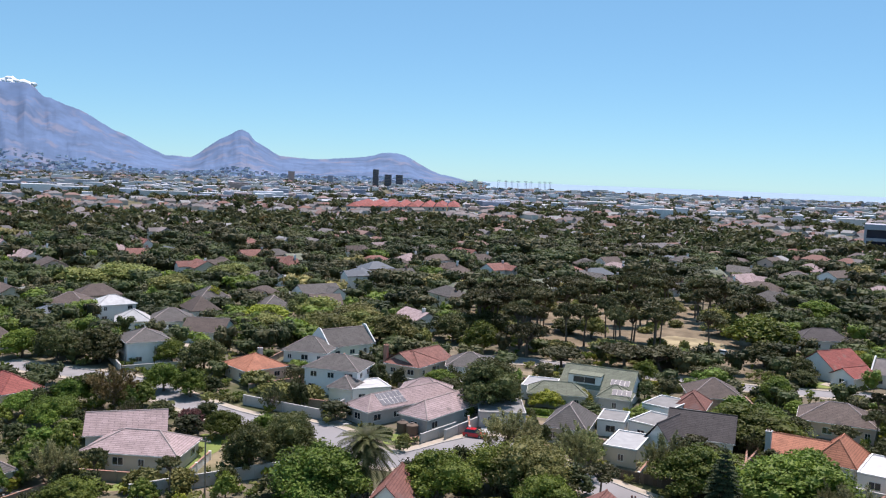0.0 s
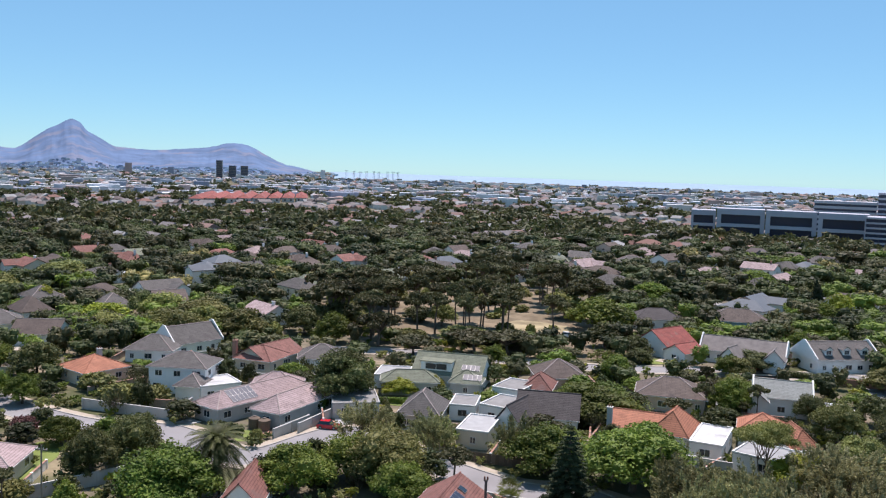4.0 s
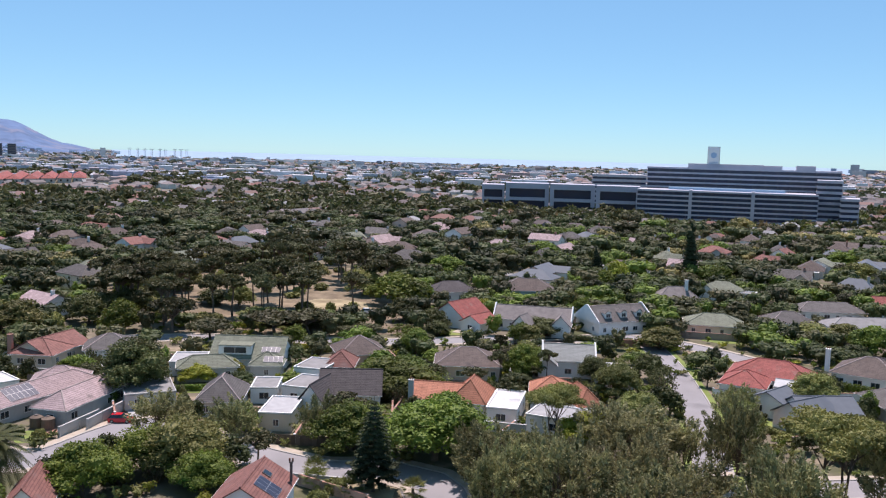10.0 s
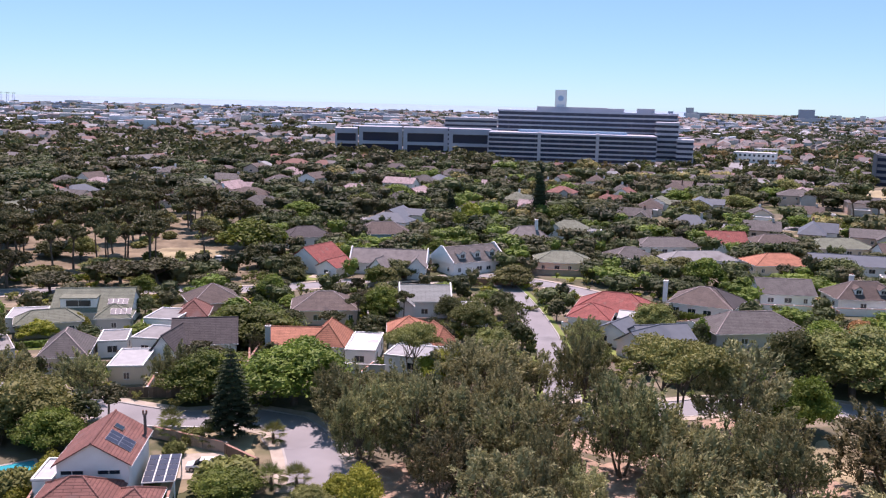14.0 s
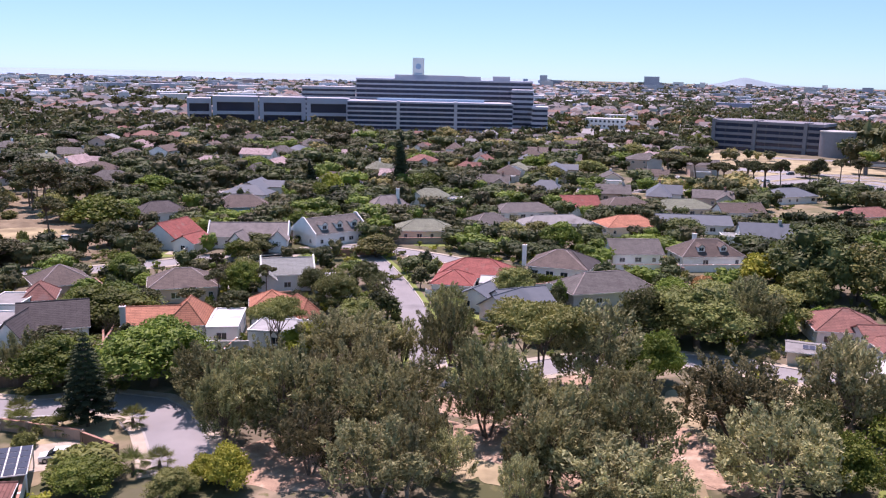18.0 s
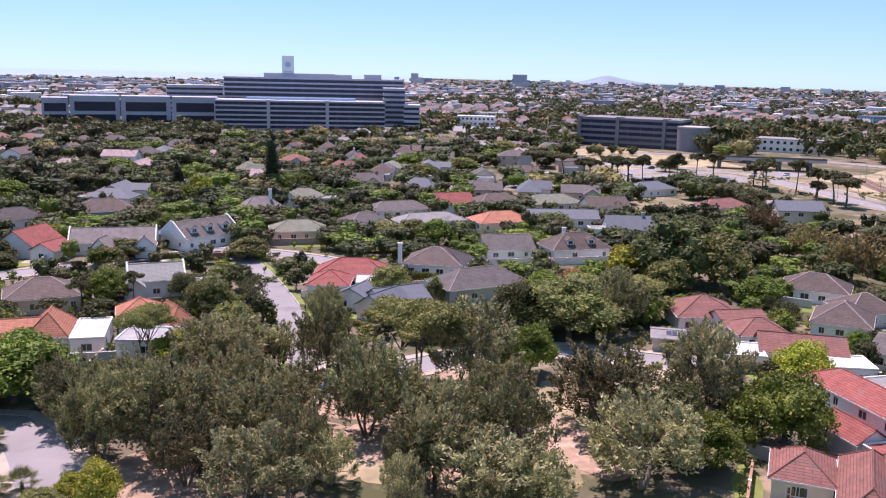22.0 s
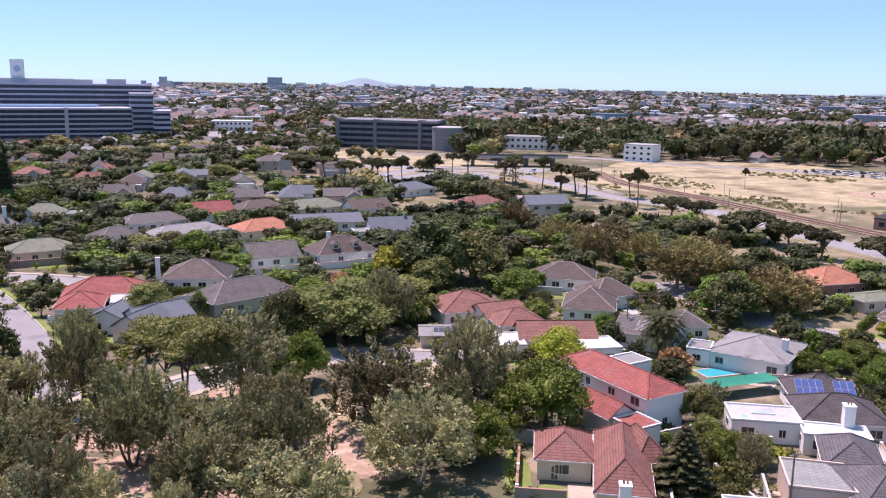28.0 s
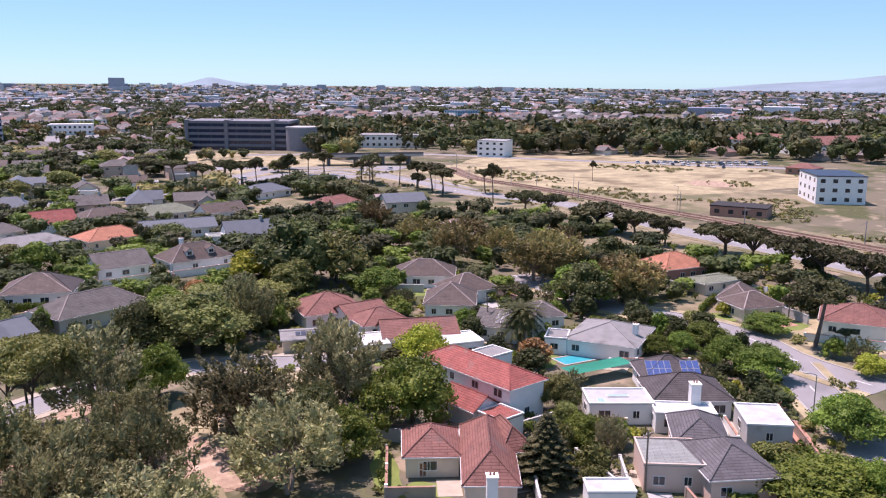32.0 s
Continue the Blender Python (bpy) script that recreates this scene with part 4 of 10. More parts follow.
def limbs(rng, h, ends, r0, fork=0.35, lean=0.0, name="trunk", material="bark", stems=1):
    s = Shape()
    for k in range(stems):
        a = 6.28 * k / stems + rng.uniform(0, 1)
        base = Vector((0.25 * math.cos(a), 0.25 * math.sin(a), -0.2)) if stems > 1 else Vector((0, 0, -0.2))
        top = Vector((lean + (0.12 * h * math.cos(a) if stems > 1 else 0), (0.12 * h * math.sin(a) if stems > 1 else 0), h * fork))
        mid = base.lerp(top, 0.5) + Vector((rng.normal() * 0.1, rng.normal() * 0.1, 0))
        r = r0 / math.sqrt(stems)
        s.tube(base, mid, r * 1.25, r * 0.9, 8, caps=False).tube(mid, top, r * 0.9, r * 0.75, 8, caps=False)
        for i, e in enumerate(ends):
            if i % stems != k:
                continue
            e = Vector(e)
            q = top.lerp(e, 0.55) + Vector((0, 0, 0.08 * h * (1 if e.z > top.z else 0)))
            s.tube(top, q, r * 0.5, r * 0.3, 6, caps=False).tube(q, e, r * 0.3, r * 0.1, 5, caps=False)
    return s.mesh(name, M[material], smooth=True)


def crown_lobes(rng, kind, h, r):
    out = []
    if kind == "dome":
        for i in range(34):
            a, k = 2.4 * i + rng.uniform(-0.2, 0.2), math.sqrt((i + 0.3) / 34)
            z = h * (0.32 + 0.5 * (1 - k ** 2.6)) + rng.uniform(-0.07, 0.07) * h
            q = r * rng.choice((0.16, 0.24, 0.3, 0.38)) * rng.uniform(0.9, 1.1)
            out.append(((r * 0.82 * k * math.cos(a), r * 0.82 * k * math.sin(a), z), (q, q, q * rng.uniform(0.6, 1.0))))
        out.append(((0, 0, h * 0.48), (r * 0.62, r * 0.62, h * 0.28)))
    elif kind == "umbrella":
        for i in range(22):
            a, k = 2.4 * i + rng.uniform(-0.35, 0.35), math.sqrt((i + 0.4) / 22)
            z = h * (0.83 + 0.1 * (1 - k)) + rng.uniform(-0.1, 0.05) * h
            q = r * rng.uniform(0.15, 0.34)
            out.append(((r * 0.84 * k * math.cos(a), r * 0.84 * k * math.sin(a), z), (q, q, q * rng.uniform(0.4, 0.62))))
    elif kind == "bush":
        for i in range(8):
            a, k = 2.4 * i, math.sqrt((i + 0.3) / 8)
            q = r * rng.uniform(0.4, 0.55)
            out.append(((r * 0.6 * k * math.cos(a), r * 0.6 * k * math.sin(a), h * (0.42 + 0.2 * (1 - k))), (q, q, h * 0.42)))
    return out


PROTO = {}
NAMES = {"gum": "gum_tree", "silver": "gum_tree", "pine": "pine_tree", "umbrella": "pine_tree", "bush": "shrub", "bushlime": "shrub", "plane": "street_tree", "olive": "street_tree"}
SPEC = {
    # crown shape, height, radius, leaf clumps, clump size, fork, trunk radius, stems, bark, leaf, label
    "gum": ("plume", 11, 4.6, 9500, 0.19, 0.26, 0.26, 3, "bark", "gum", "grey-green multi-stemmed gum tree with an airy crown"),
    "silver": ("plume", 10, 4.6, 8500, 0.2, 0.28, 0.24, 2, "bark_pale", "silver", "silvery grey-green tree with wind-blown foliage"),
    "broad": ("dome", 7, 4.2, 8000, 0.155, 0.38, 0.24, 1, "bark", "broad", "bright green dense round-crowned garden tree"),
    "dark": ("dome", 8, 4.2, 8000, 0.155, 0.38, 0.26, 1, "bark", "dark", "dark green dense round-crowned tree"),
    "olive": ("dome", 8, 4.2, 8000, 0.155, 0.38, 0.26, 1, "bark", "olive", "olive-green spreading street tree"),
    "lime": ("dome", 6, 3.6, 5000, 0.17, 0.36, 0.2, 1, "bark", "lime", "yellow-green leafy garden tree"),
    "pine": ("umbrella", 14, 5.0, 3200, 0.3, 0.62, 0.3, 1, "bark", "pine", "tall umbrella pine with a bare trunk"),
    "umbrella": ("umbrella", 7, 5.0, 4000, 0.26, 0.4, 0.3, 1, "bark", "pine", "low flat-topped stone pine"),
    "spread": ("umbrella", 12, 7.0, 9000, 0.2, 0.42, 0.3, 3, "bark", "olive", "olive-green spreading tree with a flat airy crown"),
    "plane": ("plume", 12, 5.5, 7000, 0.24, 0.3, 0.32, 1, "bark_pale", "plane", "tall street tree with browning leaves"),
    "rust": ("dome", 5, 2.6, 2200, 0.28, 0.36, 0.16, 1, "bark", "rust", "small tree with rust-orange leaves"),
    "purple": ("dome", 5, 3, 2200, 0.28, 0.36, 0.16, 1, "bark", "purple", "small garden tree with purple leaves"),
    "bush": ("bush", 2.4, 2.0, 1300, 0.24, 0.2, 0.1, 1, "bark", "olive", "dense olive-green garden shrub"),
    "bushlime": ("bush", 2.2, 1.8, 1200, 0.24, 0.2, 0.1, 1, "bark", "lime", "yellow-green garden shrub"),
}


def make_tree(kind):
    """Three sorts of one kind, built once and then copied."""
    shape, h, r, n, size, fork, tr, stems, bark, leaf, label = SPEC[kind]
    made = []
    for k in range(3):
        rng = np.random.default_rng(sum(map(ord, kind)) + 100 * k)
        if shape == "plume":
            v, f, ends = plumes(rng, h, r, n, size)
            made.append((limbs(rng, h, ends[::2], tr, fork, 0, material=bark, stems=stems), leaf_mesh("crown", v, f, L[leaf])))
            continue
        lobes = crown_lobes(rng, shape, h, r)
        v, f = leaves(rng, lobes, n, size, jitter=1.1, shell=(0.66, 1.14), heart=0.64)
        ends = [q[0] for q in lobes[:: 2 if shape != "umbrella" else 1]]
        lean = rng.uniform(-0.12, 0.12) * h if shape == "umbrella" else 0
        made.append((limbs(rng, h, ends, tr, fork, lean, material=bark, stems=stems), leaf_mesh("crown", v, f, L[leaf])))
    return made


def tree(kind, x, y, h, r, seed=0, z=0.0):
    near = kind
    if not kind.startswith("far") and math.hypot(x, y) > 185:
        kind = "mid_" + kind
        if kind not in SPEC:
            s = list(SPEC[near])
            s[3], s[4] = int(s[3] * 0.4), s[4] * 1.6
            SPEC[kind] = tuple(s)
    if kind not in PROTO:
        PROTO[kind] = make_tree(kind)
    rng = random.Random(int(abs(x) * 71 + abs(y) * 37) + seed)
    spec = SPEC[kind]
    tr, cr = PROTO[kind][rng.randrange(3)]
    name = NAMES.get(near.replace("far_", ""), "garden_tree")
    ob = thing(name, pose(x, y, z, 0, 0, rng.uniform(0, 360)) @ Matrix.Diagonal((r / spec[2], r / spec[2] * rng.uniform(0.9, 1.1), h / spec[1], 1)), spec[10], name.replace("_", " "), spec[10].split(" with")[0] + "s")
    part("trunk", tr, ob)
    part("crown", cr, ob)
    if not kind.startswith("far"):
        clear(x, y, r * 0.55)
    return ob


def cypress(x, y, h, r, seed=0):
    rng = np.random.default_rng(int(abs(x) * 3 + abs(y)) + seed)
    lobes = [((rng.normal() * 0.12 * r, rng.normal() * 0.12 * r, h * (0.08 + 0.88 * k / 13)), (r * (0.95 - 0.75 * (k / 13) ** 2), r * (0.95 - 0.75 * (k / 13) ** 2), h * 0.075)) for k in range(14)]
    v, f = leaves(rng, lobes, 3000, 0.3, droop=-1.5, aspect=0.4)
    ob = thing("cypress_tree", pose(x, y, 0), "very dark green columnar cypress tree", "tree")
    part("trunk", Shape().tube((0, 0, -0.2), (0, 0, h * 0.6), 0.35, 0.1, 8).mesh("trunk", M["bark"]), ob)
    part("crown", leaf_mesh("crown", v, f, L["cypress"]), ob)


def norfolk(x, y, h, r, seed=0, material="cypress"):
    """A conifer with level whorls of branches that shorten upwards."""
    rng = np.random.default_rng(7 + seed)
    s, cl = Shape().tube((0, 0, -0.2), (0, 0, h), 0.3, 0.03, 8), []
    rows = 15
    for k in range(rows):
        z = h * (0.17 + 0.81 * k / rows)
        rr = r * (1 - (k / rows) ** 1.3) * rng.uniform(0.85, 1.1) + 0.12
        for i in range(8):
            a = 6.283 * i / 8 + k * 0.4 + rng.normal() * 0.12
            e = np.array([rr * math.cos(a), rr * math.sin(a), z - rr * 0.12])
            s.tube((0, 0, z), e, 0.06, 0.015, 4, caps=False)
            for q in (0.45, 0.75, 1.0):
                cl.append(((e[0] * q, e[1] * q, z - rr * 0.12 * q), (rr * 0.2 + 0.1, rr * 0.2 + 0.1, 0.16)))
    v, f = leaves(rng, cl, 9000, 0.2, aspect=0.4, core=True, heart=0.8, shell=(0.2, 1.3))
    ob = thing("conifer_tree", pose(x, y, 0), "dark conical conifer with level whorled branches", "tree")
    part("trunk", s.mesh("trunk", M["bark"]), ob)
    part("crown", leaf_mesh("crown", v, f, L[material]), ob)


def palm(x, y, h, r, fronds=46, material="palm", fan=False, tr=0.35, label="date palm with a thick rough trunk and arching fronds"):
    rng = np.random.default_rng(int(abs(x) * 5 + abs(y)))
    v, f = [], []
    for i in range(fronds):
        a = 2.39996 * i
        up = 1.3 - (2.0 if not fan else 1.7) * (i / fronds)
        ln = r * rng.uniform(0.9, 1.1)
        side = np.array([-math.sin(a), math.cos(a), 0])
        out = np.array([math.cos(a), math.sin(a), 0])
        if fan:
            # a stalk with a folded fan of blades at its end
            d = out * math.cos(up) + np.array([0, 0, math.sin(up)])
            hub = np.array([0, 0, h]) + d * ln * 0.42
            n2 = np.cross(side, d)
            for q in range(11):
                g = (q - 5) * 0.2
                tip = hub + (d * math.cos(g) + side * math.sin(g)) * ln * 0.62 - np.array([0, 0, 0.1 * ln * abs(math.sin(g)) + 0.05])
                w2 = (side * math.cos(g) - d * math.sin(g)) * ln * 0.028
                o = len(v)
                v += [hub, hub + (tip - hub) * 0.55 + w2 + n2 * 0.03, tip, hub + (tip - hub) * 0.55 - w2 + n2 * 0.03]
                f.append((o, o + 1, o + 2, o + 3))
            o = len(v)
            v += [np.array([0, 0, h - 0.1]) + side * 0.03, np.array([0, 0, h - 0.1]) - side * 0.03, hub]
            f.append((o, o + 1, o + 2))
            continue
        seg = 24
        pts = []
        for k in range(seg + 1):
            t = k / seg
            o2 = ln * t * math.cos(up * (1 - 0.5 * t))
            pts.append(out * o2 + np.array([0, 0, h + ln * (t * math.sin(up) - 0.55 * t * t)]))
        for k in range(1, seg + 1):
            t = k / seg
            wd = 0.46 * (1 - 0.75 * abs(t - 0.4)) * r / 3
            d = pts[k] - pts[k - 1]
            for sg in (1, -1):
                for half in (0.0,):
                    o = len(v)
                    m0 = pts[k - 1] + d * half
                    tip = side * sg * wd + d * 1.6 + np.array([0, 0, (0.18 - 0.5 * t) * wd])
                    v += [m0, m0 + d * 0.85, m0 + tip + d * 0.35, m0 + tip]
                    f.append((o, o + 1, o + 2, o + 3))
    ob = thing("palm_tree", pose(x, y, 0), label, "palm tree")
    clear(x, y, r)
    s = Shape()
    n = max(3, int(h / 0.45))
    for k in range(n):
        s.tube((0, 0, h * k / n - (0.2 if k == 0 else 0)), (0, 0, h * (k + 1) / n), tr * 0.92, tr * 1.08, 10, caps=False)
    s.tube((0, 0, h - 0.5), (0, 0, h + 0.3), tr * 1.3, tr * 0.5, 10)
    part("trunk", s.mesh("trunk", M["bark"]), ob)
    part("crown", mesh_of("crown", v, f, L[material]), ob)


def hedge(x, y, rot, ln, h, w=1.0, leaf="dark", label="clipped dark green hedge"):
    rng = np.random.default_rng(int(abs(x) * 5 + abs(y)))
    k = max(2, int(ln / 0.9))
    lobes = [((-ln / 2 + ln * (i + 0.5) / k, rng.normal() * 0.05, h * 0.5), (0.75, w * 0.55, h * 0.52)) for i in range(k)]
    v, f = leaves(rng, lobes, int(130 * k), 0.19)
    lone("hedge", leaf_mesh("hedge", v, f, L[leaf]), pose(x, y, 0, 0, 0, rot), label, "hedge")


# ---- walls, fences, cars, lamps ----
def garden_wall(x, y, rot, ln, h=1.8, wall="wall_grey", label="plastered garden wall with a coping"):
    ob = thing("garden_wall", pose(x, y, 0, 0, 0, rot), label, "wall", "garden walls")
    s = Shape().box(-ln / 2, -0.11, -0.1, ln / 2, 0.11, h)
    n = max(1, int(ln / 4))
    for i in range(n + 1):
        u = -ln / 2 + ln * i / n
        s.box(u - 0.2, -0.2, -0.1, u + 0.2, 0.2, h + 0.12)
    part("wall", s.mesh("wall", M[wall]), ob)
    part("coping", Shape().box(-ln / 2, -0.16, h, ln / 2, 0.16, h + 0.07).mesh("coping", M["wall_grey" if wall == "wall_grey" else "wall_brick"]), ob)


BOARD = []


def board_fence(x, y, rot, ln, h=1.7):
    if not BOARD:
        BOARD.append(Shape().box(-0.34, -0.02, 0, 0.34, 0.02, 1, bevel=0.008).mesh("board", M["fence_wood"]))
        BOARD.append(Shape().box(-0.07, -0.07, -0.1, 0.07, 0.07, 1.06, bevel=0.02).mesh("post", M["trim_dark"]))
    ob = thing("fence", pose(x, y, 0, 0, 0, rot), "dark brown timber board fence with posts", "fence")
    n = int(ln / 0.7)
    for i in range(n):
        part("board", BOARD[0], ob, m=pose(-ln / 2 + 0.35 + 0.7 * i, 0, 0.05) @ Matrix.Diagonal((1, 1, h, 1)))
    for i in range(int(ln / 2.8) + 1):
        part("post", BOARD[1], ob, m=pose(-ln / 2 + 2.8 * i, 0.09, 0) @ Matrix.Diagonal((1, 1, h, 1)))


def car(x, y, rot, paint="car_white", label="parked white hatchback car", z=0.06, ln=4.1, h=1.5):
    """Lofted body with a glass cabin, wheels with rims, and lights."""
    ob = thing("car", pose(x, y, z, 0, 0, rot), label, "car", "parked cars")
    w = 0.86
    prof = [(-0.5, 0.3, 0.62), (-0.49, 0.22, 0.78), (-0.3, 0.2, 0.9), (-0.1, 0.2, 0.94), (0.2, 0.2, 0.95), (0.44, 0.2, 0.9), (0.5, 0.28, 0.7)]
    s, v = Shape(), []
    for u, lo, hi in prof:
        k = 0.9 if abs(u) > 0.48 else 1.0
        v += [(u * ln, -w * k, lo), (u * ln, -w * k, hi - 0.2), (u * ln, -w * 0.9 * k, hi), (u * ln, w * 0.9 * k, hi), (u * ln, w * k, hi - 0.2), (u * ln, w * k, lo)]
    f = [tuple(range(6)), tuple(6 * (len(prof) - 1) + i for i in range(5, -1, -1))]
    for a in range(len(prof) - 1):
        for i in range(6):
            j = (i + 1) % 6
            f.append((6 * a + j, 6 * a + i, 6 * a + 6 + i, 6 * a + 6 + j))
    body = part("body", s.add(v, f).mesh("body", M[paint]), ob)
    c = [(-0.26, 0.92, 0.8), (-0.06, h - 0.05, 0.66), (0.1, h, 0.66), (0.36, h - 0.06, 0.66), (0.46, 0.9, 0.78)]
    g, v = Shape(), []
    for u, zz, ww in c:
        v += [(u * ln, -ww * 0.95, zz), (u * ln, ww * 0.95, zz)]
    v2 = [(u * ln, sg * 0.8, 0.9) for u, _, _ in c for sg in (-1, 1)]
    f = [(2 * i, 2 * i + 2, 2 * i + 3, 2 * i + 1) for i in range(4)]
    o = len(v)
    f += [(2 * i, o + 2 * i, o + 2 * i + 2, 2 * i + 2) for i in range(4)] + [(2 * i + 1, 2 * i + 3, o + 2 * i + 3, o + 2 * i + 1) for i in range(4)]
    part("window", g.add(v + v2, f).mesh("window", M["glass"]), body, "dark car glass")
    r = Shape().box(-0.07 * ln, -0.64, h - 0.055, 0.36 * ln, 0.64, h + 0.02, bevel=0.03)
    part("roof", r.mesh("roof", M[paint]), body)
    for u in (-0.31, 0.31):
        for sg in (-1, 1):
            wl_ = part("wheel", Shape().tube((0, -0.1, 0), (0, 0.1, 0), 0.32, 0.32, 14).mesh("tyre", M["rubber"]), ob, m=pose(u * ln, sg * 0.8, 0.32))
            part("rim", Shape().tube((0, -0.115, 0), (0, 0.115, 0), 0.19, 0.19, 10).mesh("rim", M["steel"]), wl_)
    for u, mt, nm in ((-0.5, "lamp_clear", "headlight"), (0.5, "lamp_red", "tail_light")):
        for sg in (-1, 1):
            part(nm, Shape().box(-0.03, -0.16, 0, 0.03, 0.16, 0.12).mesh(nm, M[mt]), body, m=pose(u * ln * 0.99, sg * 0.6, 0.62))


def street_lamp(x, y, h=8.0, rot=0.0, label="tall grey street lamp with a curved arm"):
    ob = thing("street_lamp", pose(x, y, 0, 0, 0, rot), label, "street lamp")
    part("pole", Shape().tube((0, 0, -0.2), (0, 0, h), 0.11, 0.07, 8).mesh("pole", M["steel"]), ob)
    part("arm", Shape().tube((0, 0, h - 0.05), (1.3, 0, h + 0.35), 0.06, 0.05, 6).mesh("arm", M["steel"]), ob)
    part("head", Shape().box(1.15, -0.16, h + 0.27, 1.95, 0.16, h + 0.43, bevel=0.04).mesh("head", M["concrete"]), ob)


def utility_pole(x, y, h=8.5, rot=0.0):
    ob = thing("utility_pole", pose(x, y, 0, 0, 0, rot), "weathered timber utility pole with a crossarm", "pole")
    part("pole", Shape().tube((0, 0, -0.2), (0, 0, h), 0.14, 0.1, 8).mesh("pole", M["bark_pale"]), ob)
    part("crossarm", Shape().box(-0.9, -0.06, h - 0.7, 0.9, 0.06, h - 0.55).mesh("crossarm", M["bark_pale"]), ob)
    for u in (-0.8, -0.3, 0.3, 0.8):
        part("insulator", Shape().tube((u, 0, h - 0.55), (u, 0, h - 0.38), 0.05, 0.04, 6).mesh("insulator", M["trim"]), ob)


def pool(x, y, rot, w, d):
    ob = thing("swimming_pool", pose(x, y, 0, 0, 0, rot), "turquoise swimming pool with a pale coping", "swimming pool")
    part("water", Shape().box(-w / 2, -d / 2, -0.3, w / 2, d / 2, 0.07).mesh("water", M["pool"]), ob, "still turquoise water")
    c = Shape()
    for b in ((-w / 2 - 0.4, -d / 2 - 0.4, w / 2 + 0.4, -d / 2), (-w / 2 - 0.4, d / 2, w / 2 + 0.4, d / 2 + 0.4), (-w / 2 - 0.4, -d / 2, -w / 2, d / 2), (w / 2, -d / 2, w / 2 + 0.4, d / 2)):
        c.box(b[0], b[1], -0.1, b[2], b[3], 0.12)
    part("coping", c.mesh("coping", M["kerb"]), ob)


build_ground()


# ---- large buildings ----
def office_block(name, label, x, y, rot, w, d, h, floors, wall="hosp", glass="hosp_glass", base=0.0, band=0.5, piers=(), parent=None):
    """A tall block with a dark glazed core and a projecting spandrel band at every floor. x, y: middle of its front."""
    ob = parent or thing(name, pose(x, y, 0, 0, 0, rot), label, "building")
    m = ob.matrix_world.inverted() @ pose(x, y, base, 0, 0, rot) if parent else pose(0, 0, base)
    hh = h - base
    part("glazing", Shape().box(-w / 2 + 0.5, 0.5, 0, w / 2 - 0.5, d - 0.5, hh - 0.3).mesh("glazing", M[glass]), ob, "dark glazed core", m)
    fh = hh / floors
    me = Shape().box(-w / 2, 0, 0, w / 2, d, fh * band).mesh("floor_band", M[wall])
    for i in range(floors):
        part("floor_band", me, ob, m=m @ pose(0, 0, fh * i + fh * (1 - band)))
    for u in piers:
        part("pier", Shape().box(u - 1.2, -0.8, 0, u + 1.2, d * 0.4, hh + 0.6).mesh("pier", M[wall]), ob, m=m)
    n = int(w / 9)
    mu = Shape().box(-0.12, 0.3, 0, 0.12, 0.5, hh - 0.3).mesh("mullion", M["concrete_dark"])
    for i in range(1, n):
        part("mullion", mu, ob, m=m @ pose(-w / 2 + w * i / n, 0, 0))
    return ob


def portal_wing(ob, x, y, rot, w, d, h, wall="hosp"):
    """A low wing with a wide pale frame round two dark glazed storeys."""
    m = ob.matrix_world.inverted() @ pose(x, y, 0, 0, 0, rot)
    p = w * 0.09
    s = Shape().box(-w / 2, 0, 0, -w / 2 + p, d, h).box(w / 2 - p, 0, 0, w / 2, d, h)
    s.box(-w / 2 + p, 0, h * 0.82, w / 2 - p, d, h).box(-w / 2 + p, 0, h * 0.44, w / 2 - p, d, h * 0.54)
    wing = part("wing", s.mesh("wing", M[wall]), ob, "pale grey wing with a wide framed opening", m)
    part("glazing", Shape().box(-w / 2 + p + 0.01, 2.2, 0, w / 2 - p - 0.01, d - 0.4, h * 0.819).mesh("glazing", M["hosp_glass"]), wing, "dark recessed glazing")
    return wing


def cloud(x, y, z, w, h, seed=0):
    """A small bank of cloud: lumpy overlapping puffs."""
    rng = random.Random(seed)
    v, f = [], []
    for k in range(44):
        u = rng.uniform(-1, 1)
        c0 = Vector((w / 2 * u, rng.uniform(-0.1, 0.1) * w, h * rng.uniform(-0.2, 0.35) * (1 - abs(u))))
        q = h * rng.uniform(0.14, 0.34) * (1.1 - 0.6 * abs(u))
        o = len(v)
        for j in range(9):
            for i in range(14):
                p = Vector((math.cos(i * 0.4488) * math.sin(j * 0.3927), math.sin(i * 0.4488) * math.sin(j * 0.3927), math.cos(j * 0.3927)))
                g = 1 + 0.35 * noise.fractal(p * 2.2 + c0 * 0.05, 1.0, 2.0, 4)
                v.append(c0 + Vector((p.x * 1.6, p.y, p.z)) * q * g)
        f += [(o + j * 14 + i, o + (j + 1) * 14 + i, o + (j + 1) * 14 + (i + 1) % 14, o + j * 14 + (i + 1) % 14) for j in range(8) for i in range(14)]
    lone("cloud", mesh_of("cloud", v, f, mat("cloud_white", (0.9, 0.9, 0.92), rough=1, var=0.04, bump=0), smooth=True), pose(x, y, z, 0, 0, math.degrees(math.atan2(-x, y))), "small white cloud over the mountain top", "cloud", kind="structure")


def plant_room(ob, x, y, rot, w, d, z, h, material="hosp"):
    m = ob.matrix_world.inverted() @ pose(x, y, z, 0, 0, rot)
    part("roof_plant", Shape().box(-w / 2, 0, 0, w / 2, d, h, bevel=0.1).mesh("roof_plant", M[material]), ob, "plant room on the flat roof", m)


